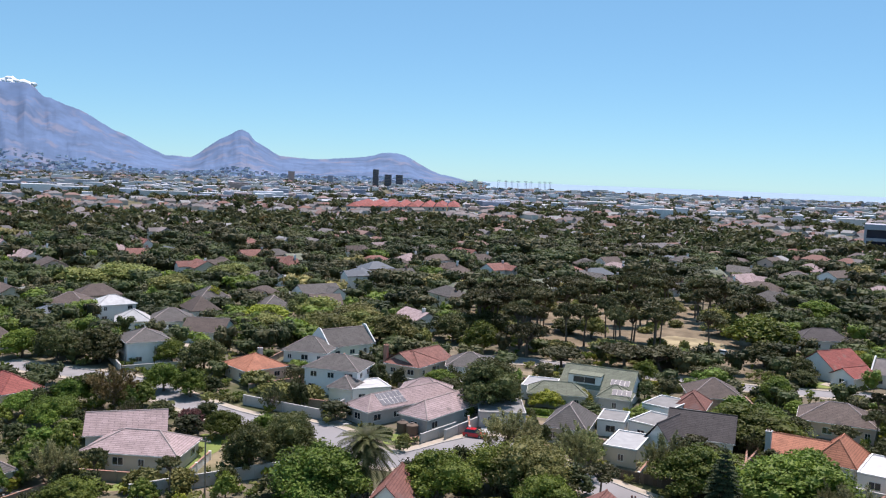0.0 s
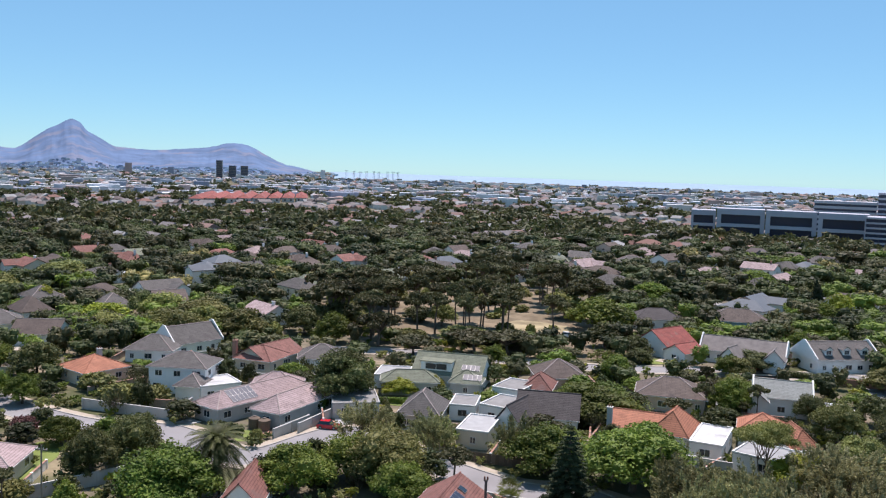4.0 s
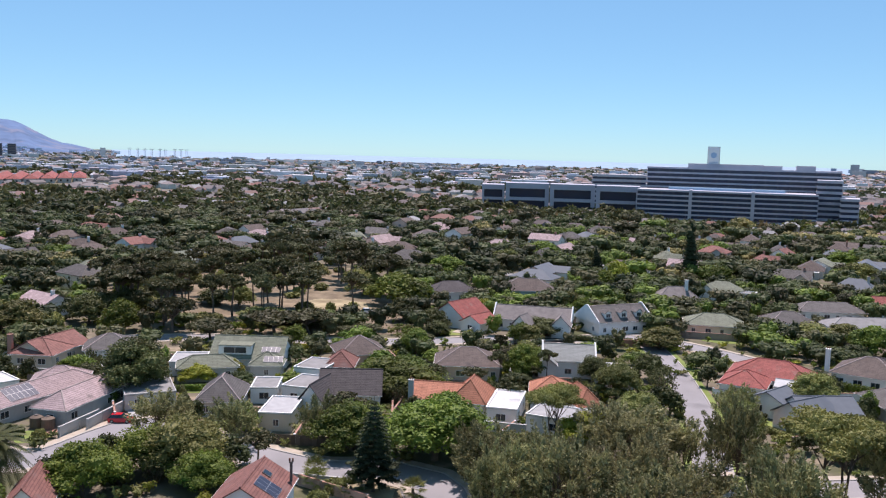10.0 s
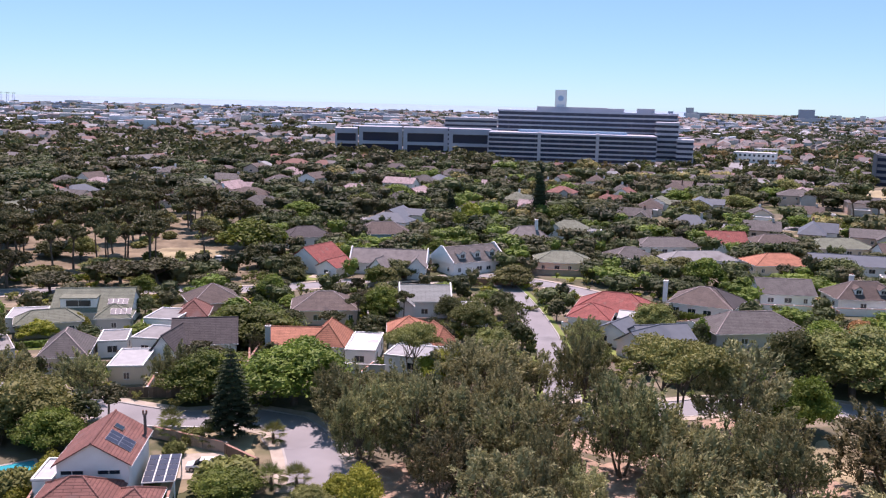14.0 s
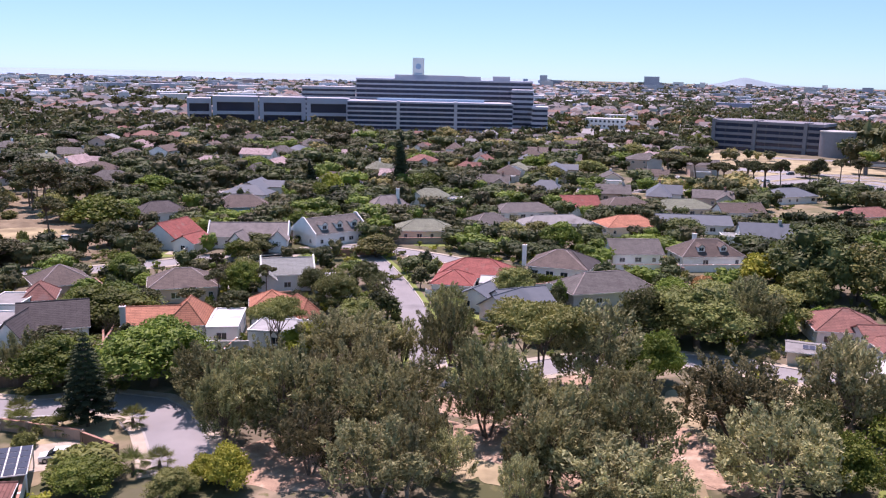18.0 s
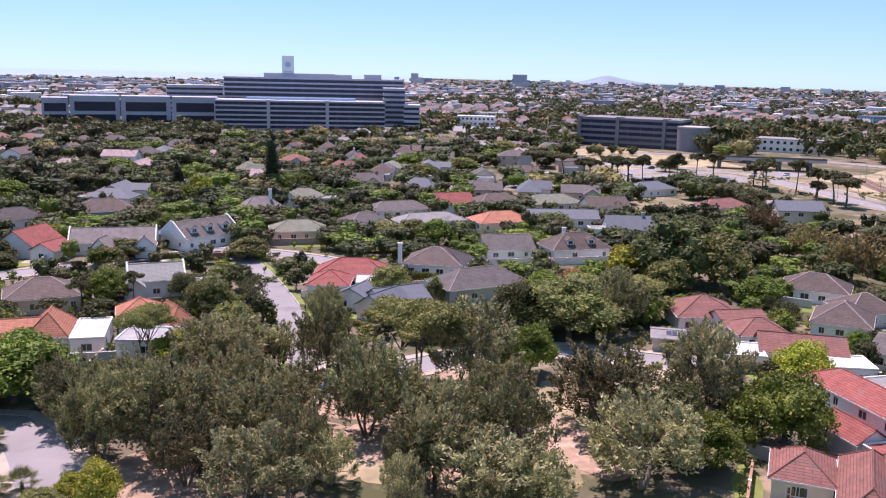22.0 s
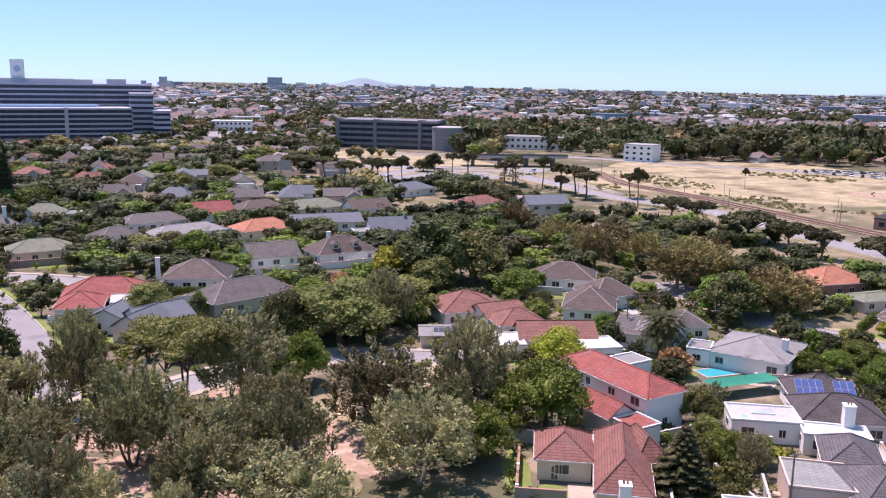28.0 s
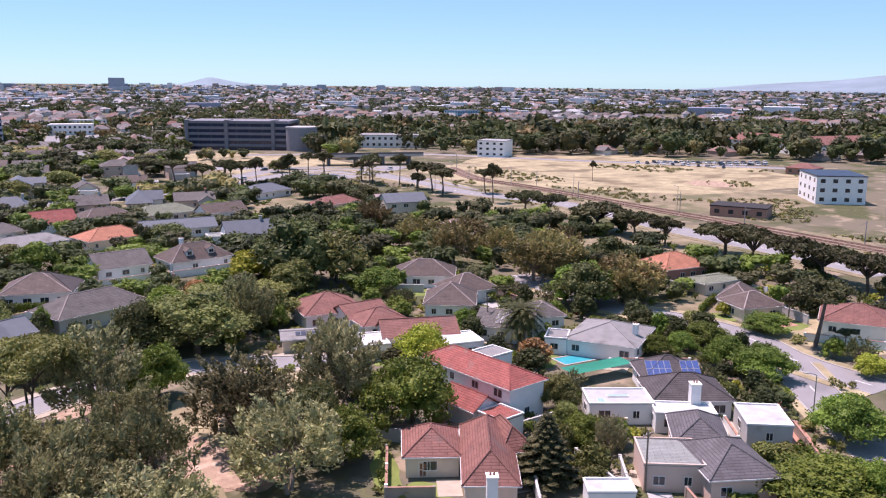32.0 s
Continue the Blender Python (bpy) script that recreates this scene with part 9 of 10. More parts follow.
garden_wall(-48.2, 83.5, 6.4, 13.4, 1.4, "wall_taupe", "brown rendered garden wall with a coping")
garden_wall(-51.2, 110.4, 6.4, 13.4, 1.6, "wall_grey", "grey plastered garden wall with a coping")
blob("lawn", -46.9, 84.3, 4.2, 3.6, 6.4, "lawn")
garden_wall(-46.0, 81.6, 16.4, 15.5, 1.8, "wall_taupe", "brown rendered garden wall with a coping")
garden_wall(-55.2, 85.3, 106.4, 8.9, 1.6, "wall_taupe", "brown rendered garden wall with a coping")
garden_wall(-40.1, 88.9, 106.4, 10.7, 1.8, "wall_white", "white plastered garden wall with a coping")
blob("lawn", -48.1, 82.7, 5.2, 3.6, 16.4, "lawn")
garden_wall(-25.4, 179.1, 10.3, 7.8, 1.4, "wall_taupe", "brown rendered garden wall with a coping")
hedge(-30.6, 185.6, 100.3, 11.7, 1.6, 1.0, "dark", "clipped green garden hedge beside a house")
hedge(-24.7, 173.3, 9.0, 12.7, 1.3, 1.0, "dark", "clipped green garden hedge beside a house")
hedge(-20.8, 138.4, -9.8, 14.6, 1.6, 1.0, "dark", "clipped green garden hedge beside a house")
garden_wall(-27.4, 142.8, 80.2, 6.3, 1.6, "wall_white", "white plastered garden wall with a coping")
garden_wall(-12.3, 144.3, 80.2, 10.7, 1.8, "wall_white", "white plastered garden wall with a coping")
slab("paving", -17.5, 141.6, 4.3, 4.6, -9.8, "paving", 0.0988, "pale paved yard beside a house")
hedge(-11.4, 158.2, 118.7, 12.1, 1.6, 1.0, "broad", "clipped green garden hedge beside a house")
hedge(-10.5, 173.1, 7.6, 9.5, 2.0, 1.0, "dark", "clipped green garden hedge beside a house")
hedge(-6.5, 179.0, 97.6, 12.4, 1.3, 1.0, "dark", "clipped green garden hedge beside a house")
slab("brick_paving", -12.1, 174.6, 2.2, 4.6, 7.6, "brick_paving", 0.1021, "brick paved drive beside a house")
blob("lawn", -9.7, 173.0, 2.5, 3.6, 7.6, "lawn")
garden_wall(13.1, 180.2, -15.0, 11.9, 1.6, "wall_white", "white plastered garden wall with a coping")
slab("brick_paving", 11.5, 181.7, 3.2, 4.6, -15.0, "brick_paving", 0.1032, "brick paved drive beside a house")
garden_wall(21.3, 181.5, -9.3, 14.5, 1.6, "wall_grey", "grey plastered garden wall with a coping")
hedge(29.7, 188.2, 80.7, 12.6, 1.6, 1.0, "dark", "clipped green garden hedge beside a house")
garden_wall(21.0, 202.0, -9.3, 7.2, 1.4, "wall_taupe", "brown rendered garden wall with a coping")
slab("paving", 19.1, 184.6, 4.2, 4.6, -9.3, "paving", 0.1065, "pale paved yard beside a house")
blob("lawn", 19.8, 182.5, 4.7, 3.6, -9.3, "lawn")
slab("brick_paving", 13.1, 168.5, 3.5, 4.6, -32.9, "brick_paving", 0.1065, "brick paved drive beside a house")
blob("lawn", 14.9, 165.0, 3.9, 3.6, -32.9, "lawn")
hedge(16.8, 159.0, -43.1, 11.6, 1.3, 1.0, "olive", "clipped green garden hedge beside a house")
hedge(14.1, 164.7, 46.9, 6.4, 1.6, 1.0, "dark", "clipped green garden hedge beside a house")
garden_wall(24.3, 158.6, 46.9, 14.1, 1.6, "wall_taupe", "brown rendered garden wall with a coping")
slab("brick_paving", 16.2, 161.2, 3.1, 4.6, -43.1, "brick_paving", 0.1098, "brick paved drive beside a house")
garden_wall(29.2, 160.7, 20.1, 15.6, 1.8, "wall_taupe", "brown rendered garden wall with a coping")
blob("lawn", 27.4, 160.5, 5.2, 3.6, 20.1, "lawn")
hedge(44.3, 213.1, -20.3, 18.5, 1.6, 1.0, "dark", "clipped green garden hedge beside a house")
slab("paving", 40.8, 193.3, 5.8, 4.6, -20.3, "paving", 0.0900, "pale paved yard beside a house")
blob("lawn", 38.8, 192.0, 6.5, 3.6, -20.3, "lawn")
garden_wall(42.6, 190.4, 15.8, 24.5, 1.6, "wall_white", "white plastered garden wall with a coping")
blob("lawn", 51.3, 170.9, 9.2, 3.6, 15.8, "lawn")
garden_wall(73.3, 100.5, -90.6, 9.8, 1.4, "wall_taupe", "brown rendered garden wall with a coping")
garden_wall(76.5, 105.4, -0.6, 6.0, 1.8, "wall_white", "white plastered garden wall with a coping")
garden_wall(79.9, 85.7, -0.6, 10.7, 1.4, "wall_grey", "grey plastered garden wall with a coping")
hedge(91.1, 100.4, -90.6, 9.8, 2.0, 1.0, "olive", "clipped green garden hedge beside a house")
garden_wall(70.7, 93.9, 27.6, 10.7, 1.6, "wall_taupe", "brown rendered garden wall with a coping")
slab("brick_paving", 70.0, 89.5, 2.5, 4.6, -62.4, "brick_paving", 0.0966, "brick paved drive beside a house")
blob("lawn", 75.2, 82.2, 1.8, 3.6, -3.3, "lawn")
hedge(92.1, 100.8, 100.8, 9.9, 2.0, 1.0, "olive", "clipped green garden hedge beside a house")
hedge(85.8, 110.5, 10.8, 8.8, 1.6, 1.0, "dark", "clipped green garden hedge beside a house")
garden_wall(54.4, 78.4, -33.6, 5.7, 1.4, "wall_taupe", "brown rendered garden wall with a coping")
garden_wall(55.6, 85.3, 56.4, 11.5, 1.4, "wall_white", "white plastered garden wall with a coping")
garden_wall(67.3, 92.6, -33.6, 11.5, 1.4, "wall_taupe", "brown rendered garden wall with a coping")
slab("paving", 59.7, 77.7, 3.0, 4.6, -33.6, "paving", 0.1021, "pale paved yard beside a house")
blob("lawn", 56.1, 77.8, 3.4, 3.6, -33.6, "lawn")
garden_wall(56.9, 66.0, -36.9, 10.9, 1.6, "wall_grey", "grey plastered garden wall with a coping")
garden_wall(64.7, 67.2, 53.1, 9.6, 1.8, "wall_grey", "grey plastered garden wall with a coping")
slab("brick_paving", 60.2, 67.5, 2.8, 4.6, -36.9, "brick_paving", 0.1043, "brick paved drive beside a house")
hedge(73.7, 75.4, 71.0, 12.1, 1.6, 1.0, "olive", "clipped green garden hedge beside a house")
slab("concrete_yard", 67.1, 73.7, 1.9, 4.6, -19.0, "concrete", 0.1054, "grey concrete yard beside a house")
hedge(86.8, 164.2, -11.2, 17.2, 1.3, 1.0, "broad", "clipped green garden hedge beside a house")
slab("brick_paving", 79.4, 143.8, 5.3, 4.6, -11.2, "brick_paving", 0.1065, "brick paved drive beside a house")
garden_wall(80.8, 137.9, 88.1, 6.6, 1.6, "wall_taupe", "brown rendered garden wall with a coping")
garden_wall(94.6, 141.3, 88.1, 11.9, 1.4, "wall_grey", "grey plastered garden wall with a coping")
slab("brick_paving", 83.4, 122.1, 5.8, 4.6, -24.3, "brick_paving", 0.1087, "brick paved drive beside a house")
blob("lawn", 84.0, 119.8, 6.5, 3.6, -24.3, "lawn")
garden_wall(88.5, 109.5, -16.7, 13.7, 1.6, "wall_grey", "grey plastered garden wall with a coping")
garden_wall(83.8, 117.9, 73.3, 10.2, 1.4, "wall_taupe", "brown rendered garden wall with a coping")
slab("concrete_yard", 91.9, 112.5, 3.9, 4.6, -16.7, "concrete", 0.1109, "grey concrete yard beside a house")
garden_wall(128.6, 110.7, -62.6, 17.4, 1.6, "wall_taupe", "brown rendered garden wall with a coping")
slab("paving", 110.1, 97.3, 5.4, 4.6, -62.6, "paving", 0.0911, "pale paved yard beside a house")
garden_wall(103.6, 110.8, 38.7, 10.8, 1.4, "wall_grey", "grey plastered garden wall with a coping")
blob("lawn", 103.0, 106.0, 1.7, 3.6, -51.3, "lawn")
hedge(109.4, 114.2, 33.5, 11.6, 1.3, 1.0, "broad", "clipped green garden hedge beside a house")
slab("paving", 99.5, 120.3, 4.6, 4.6, -56.5, "paving", 0.0944, "pale paved yard beside a house")
blob("lawn", 98.6, 118.3, 5.1, 3.6, -56.5, "lawn")
blob("lawn", 113.1, 116.2, 3.5, 3.6, -24.2, "lawn")
garden_wall(115.0, 93.5, -35.7, 13.8, 1.6, "wall_white", "white plastered garden wall with a coping")
slab("paving", 102.4, 70.0, 4.9, 4.6, -35.8, "paving", 0.0955, "pale paved yard beside a house")
hedge(86.5, 83.1, 54.2, 9.5, 2.0, 1.0, "broad", "clipped green garden hedge beside a house")
hedge(95.5, 89.9, -35.8, 6.7, 1.3, 1.0, "olive", "clipped green garden hedge beside a house")
slab("brick_paving", 88.3, 78.3, 3.7, 4.6, -35.8, "brick_paving", 0.0977, "brick paved drive beside a house")
garden_wall(101.1, 67.3, 49.4, 7.2, 1.4, "wall_white", "white plastered garden wall with a coping")
garden_wall(106.0, 58.9, 47.8, 11.4, 1.4, "wall_taupe", "brown rendered garden wall with a coping")
slab("concrete_yard", 101.2, 58.9, 2.4, 4.6, -42.2, "concrete", 0.0999, "grey concrete yard beside a house")
blob("lawn", 99.5, 57.9, 2.7, 3.6, -42.2, "lawn")
garden_wall(76.8, 56.2, -40.1, 11.2, 1.6, "wall_grey", "grey plastered garden wall with a coping")
garden_wall(77.2, 65.3, 49.9, 10.3, 1.8, "wall_grey", "grey plastered garden wall with a coping")
slab("concrete_yard", 77.7, 60.0, 2.9, 4.6, -40.1, "concrete", 0.1021, "grey concrete yard beside a house")
garden_wall(83.4, 50.9, -29.8, 13.1, 1.6, "wall_taupe", "brown rendered garden wall with a coping")
garden_wall(78.6, 55.6, 60.2, 7.3, 1.6, "wall_taupe", "brown rendered garden wall with a coping")
hedge(92.0, 52.7, 60.2, 13.7, 1.3, 1.0, "olive", "clipped green garden hedge beside a house")
slab("concrete_yard", 82.0, 52.9, 3.6, 4.6, -29.8, "concrete", 0.1054, "grey concrete yard beside a house")
blob("lawn", 81.8, 50.8, 4.1, 3.6, -29.8, "lawn")
garden_wall(-52.5, 228.6, 82.3, 15.6, 1.8, "wall_grey", "grey plastered garden wall with a coping")
garden_wall(-56.2, 245.5, -7.7, 11.9, 1.8, "wall_taupe", "brown rendered garden wall with a coping")
slab("paving", -57.1, 224.5, 3.2, 4.6, -7.7, "paving", 0.1076, "pale paved yard beside a house")
blob("lawn", -58.1, 222.7, 3.5, 3.6, -7.7, "lawn")
garden_wall(-51.7, 231.4, 92.7, 14.0, 1.6, "wall_white", "white plastered garden wall with a coping")
garden_wall(-39.7, 247.4, 2.7, 25.5, 1.8, "wall_white", "white plastered garden wall with a coping")
slab("brick_paving", -33.4, 228.6, 8.6, 4.6, 2.7, "brick_paving", 0.1098, "brick paved drive beside a house")
hedge(-6.8, 247.0, 128.8, 15.0, 2.0, 1.0, "olive", "clipped green garden hedge beside a house")
garden_wall(-24.3, 251.2, 38.8, 22.0, 1.4, "wall_taupe", "brown rendered garden wall with a coping")
slab("concrete_yard", -8.8, 239.1, 7.2, 4.6, 38.8, "concrete", 0.0900, "grey concrete yard beside a house")
garden_wall(9.8, 240.4, 3.1, 20.6, 1.8, "wall_taupe", "brown rendered garden wall with a coping")
hedge(-0.8, 246.2, 93.1, 14.0, 1.6, 1.0, "olive", "clipped green garden hedge beside a house")
garden_wall(19.7, 247.8, 93.1, 13.0, 1.6, "wall_white", "white plastered garden wall with a coping")
garden_wall(8.7, 259.9, 3.1, 20.6, 1.6, "wall_white", "white plastered garden wall with a coping")
slab("brick_paving", 5.5, 242.0, 6.6, 4.6, 3.1, "brick_paving", 0.0944, "brick paved drive beside a house")
blob("lawn", 12.3, 240.5, 7.5, 3.6, 3.1, "lawn")
hedge(75.0, 249.3, 10.7, 22.8, 1.3, 1.0, "broad", "clipped green garden hedge beside a house")
garden_wall(85.2, 256.7, 100.7, 7.1, 1.8, "wall_grey", "grey plastered garden wall with a coping")
slab("paving", 69.7, 251.9, 7.5, 4.6, 10.7, "paving", 0.0966, "pale paved yard beside a house")
blob("lawn", 71.9, 250.4, 8.5, 3.6, 10.7, "lawn")
garden_wall(82.5, 208.5, 4.8, 21.3, 1.8, "wall_white", "white plastered garden wall with a coping")
garden_wall(71.5, 213.3, 94.8, 14.7, 1.4, "wall_taupe", "brown rendered garden wall with a coping")
garden_wall(92.6, 215.3, 94.8, 14.3, 1.6, "wall_taupe", "brown rendered garden wall with a coping")
garden_wall(80.9, 228.7, 4.8, 21.3, 1.8, "wall_grey", "grey plastered garden wall with a coping")
slab("concrete_yard", 86.7, 210.4, 6.9, 4.6, 4.8, "concrete", 0.1010, "grey concrete yard beside a house")
garden_wall(63.1, 210.0, 2.0, 18.0, 1.4, "wall_white", "white plastered garden wall with a coping")
hedge(53.9, 215.9, 92.0, 14.6, 2.0, 1.0, "broad", "clipped green garden hedge beside a house")
hedge(71.9, 217.4, 92.0, 12.8, 1.6, 1.0, "olive", "clipped green garden hedge beside a house")
garden_wall(62.4, 230.8, 2.0, 18.0, 1.4, "wall_grey", "grey plastered garden wall with a coping")
slab("concrete_yard", 59.5, 211.8, 5.6, 4.6, 2.0, "concrete", 0.1054, "grey concrete yard beside a house")
blob("lawn", 65.2, 210.1, 6.3, 3.6, 2.0, "lawn")
garden_wall(28.4, 251.7, 16.6, 8.7, 1.6, "wall_grey", "grey plastered garden wall with a coping")
garden_wall(22.4, 256.5, 106.6, 14.1, 1.6, "wall_white", "white plastered garden wall with a coping")
garden_wall(26.8, 272.0, 16.6, 17.4, 1.6, "wall_white", "white plastered garden wall with a coping")
slab("concrete_yard", 35.0, 256.4, 5.4, 4.6, 16.6, "concrete", 0.1087, "grey concrete yard beside a house")
blob("lawn", 30.4, 253.1, 6.0, 3.6, 16.6, "lawn")
garden_wall(45.9, 252.6, 14.4, 13.3, 1.6, "wall_grey", "grey plastered garden wall with a coping")
garden_wall(38.6, 254.3, 104.4, 6.1, 1.8, "wall_white", "white plastered garden wall with a coping")
slab("concrete_yard", 46.4, 254.7, 9.1, 4.6, 14.4, "concrete", 0.1109, "grey concrete yard beside a house")
garden_wall(166.7, 136.2, 78.4, 14.9, 1.8, "wall_grey", "grey plastered garden wall with a coping")
garden_wall(184.9, 132.8, 78.4, 14.3, 1.6, "wall_white", "white plastered garden wall with a coping")
slab("brick_paving", 171.2, 130.2, 5.8, 4.6, -11.6, "brick_paving", 0.0911, "brick paved drive beside a house")
hedge(157.2, 113.0, 23.0, 12.2, 2.0, 1.0, "broad", "clipped green garden hedge beside a house")
blob("lawn", 153.1, 106.2, 3.4, 3.6, -67.0, "lawn")
garden_wall(164.5, 98.1, 71.7, 11.5, 1.8, "wall_grey", "grey plastered garden wall with a coping")
slab("brick_paving", 158.9, 95.7, 4.1, 4.6, -18.3, "brick_paving", 0.0933, "brick paved drive beside a house")
blob("lawn", 157.3, 94.3, 4.7, 3.6, -18.3, "lawn")
garden_wall(155.6, 78.4, -62.0, 18.2, 1.6, "wall_white", "white plastered garden wall with a coping")
hedge(166.3, 73.8, 28.0, 15.6, 2.0, 1.0, "olive", "clipped green garden hedge beside a house")
hedge(175.9, 89.2, -62.0, 18.2, 2.0, 1.0, "olive", "clipped green garden hedge beside a house")
blob("lawn", 155.2, 80.6, 6.4, 3.6, -62.0, "lawn")
hedge(170.8, 114.7, -7.2, 16.5, 1.6, 1.0, "broad", "clipped green garden hedge beside a house")
garden_wall(179.5, 118.2, 82.8, 11.4, 1.6, "wall_white", "white plastered garden wall with a coping")
hedge(172.7, 130.3, -7.2, 16.5, 1.3, 1.0, "dark", "clipped green garden hedge beside a house")
slab("concrete_yard", 167.9, 116.5, 5.0, 4.6, -7.2, "concrete", 0.0999, "grey concrete yard beside a house")
hedge(37.3, 194.4, -27.1, 18.5, 2.0, 1.0, "broad", "clipped green garden hedge beside a house")
hedge(49.1, 197.2, 62.9, 13.4, 1.3, 1.0, "dark", "clipped green garden hedge beside a house")
garden_wall(46.6, 212.8, -27.1, 18.5, 1.4, "wall_grey", "grey plastered garden wall with a coping")
slab("brick_paving", 35.0, 197.9, 5.8, 4.6, -27.1, "brick_paving", 0.1032, "brick paved drive beside a house")
blob("lawn", 39.3, 193.6, 6.5, 3.6, -27.1, "lawn")
hedge(98.6, 135.8, -39.6, 7.6, 1.6, 1.0, "broad", "clipped green garden hedge beside a house")
blob("lawn", 101.4, 135.8, 5.0, 3.6, -39.6, "lawn")
garden_wall(126.3, 145.9, 83.5, 12.2, 1.6, "wall_taupe", "brown rendered garden wall with a coping")
slab("concrete_yard", 120.9, 141.9, 4.6, 4.6, -6.5, "concrete", 0.1054, "grey concrete yard beside a house")
blob("lawn", 116.1, 140.5, 5.2, 3.6, -6.5, "lawn")
garden_wall(110.8, 163.3, -39.2, 9.3, 1.8, "wall_grey", "grey plastered garden wall with a coping")
slab("paving", 118.2, 159.1, 5.9, 4.6, -39.2, "paving", 0.1065, "pale paved yard beside a house")
blob("lawn", 112.5, 161.3, 6.6, 3.6, -39.2, "lawn")
garden_wall(-166.9, 71.6, -177.7, 16.1, 1.8, "wall_grey", "grey plastered garden wall with a coping")
hedge(-168.8, 84.3, -177.7, 13.4, 1.3, 1.0, "dark", "clipped green garden hedge beside a house")
hedge(-182.2, 77.3, 92.3, 12.8, 1.6, 1.0, "broad", "clipped green garden hedge beside a house")
garden_wall(-118.5, 55.3, 100.5, 10.1, 1.4, "wall_taupe", "brown rendered garden wall with a coping")
garden_wall(-124.1, 49.2, -169.5, 11.9, 1.8, "wall_white", "white plastered garden wall with a coping")
slab("concrete_yard", -120.6, 56.5, 2.4, 4.6, 100.5, "concrete", 0.0900, "grey concrete yard beside a house")
garden_wall(-176.6, 113.8, 70.3, 15.0, 1.4, "wall_grey", "grey plastered garden wall with a coping")
garden_wall(-185.8, 109.2, 160.3, 13.7, 1.6, "wall_grey", "grey plastered garden wall with a coping")
garden_wall(-180.7, 123.3, 160.3, 13.9, 1.6, "wall_grey", "grey plastered garden wall with a coping")
garden_wall(-197.3, 121.2, 70.3, 15.0, 1.4, "wall_grey", "grey plastered garden wall with a coping")
slab("concrete_yard", -178.0, 117.2, 4.4, 4.6, 70.3, "concrete", 0.0944, "grey concrete yard beside a house")
blob("lawn", -176.5, 115.5, 4.9, 3.6, 70.3, "lawn")
slab("concrete_yard", -219.7, 131.6, 4.1, 4.6, 59.0, "concrete", 0.0944, "grey concrete yard beside a house")
blob("lawn", -216.0, 134.1, 4.6, 3.6, 59.0, "lawn")
garden_wall(-210.6, 141.1, 57.7, 16.7, 1.6, "wall_grey", "grey plastered garden wall with a coping")
garden_wall(-211.1, 151.3, 147.7, 14.7, 1.6, "wall_taupe", "brown rendered garden wall with a coping")
slab("concrete_yard", -213.7, 139.3, 5.1, 4.6, 57.7, "concrete", 0.0966, "grey concrete yard beside a house")
blob("lawn", -209.4, 142.6, 5.7, 3.6, 57.7, "lawn")
garden_wall(-202.6, 136.4, 122.4, 14.8, 1.8, "wall_taupe", "brown rendered garden wall with a coping")
slab("paving", -196.1, 135.6, 4.9, 4.6, 32.4, "paving", 0.0977, "pale paved yard beside a house")
garden_wall(-73.1, 79.2, 28.6, 10.0, 1.6, "wall_white", "white plastered garden wall with a coping")
garden_wall(-80.7, 82.7, 118.6, 13.9, 1.4, "wall_taupe", "brown rendered garden wall with a coping")
hedge(-71.8, 87.2, 118.6, 14.4, 1.6, 1.0, "broad", "clipped green garden hedge beside a house")
slab("brick_paving", -73.2, 82.5, 2.4, 4.6, 28.6, "brick_paving", 0.1010, "brick paved drive beside a house")
blob("lawn", -72.8, 80.6, 2.7, 3.6, 28.6, "lawn")
clear(110.3, 96.0, 9)
clear(104.2, 98.6, 9)
clear(103.0, 92.4, 8)
clear(105.3, 102.3, 7)
clear(-91.4, 97.6, 9)
clear(-91.5, 119.5, 8)
clear(-94.0, 124.0, 6)
clear(-99.1, 101.5, 7)
clear(-45.0, 106.3, 8)
clear(-60.9, 93.1, 9)
clear(-60.8, 96.4, 8)

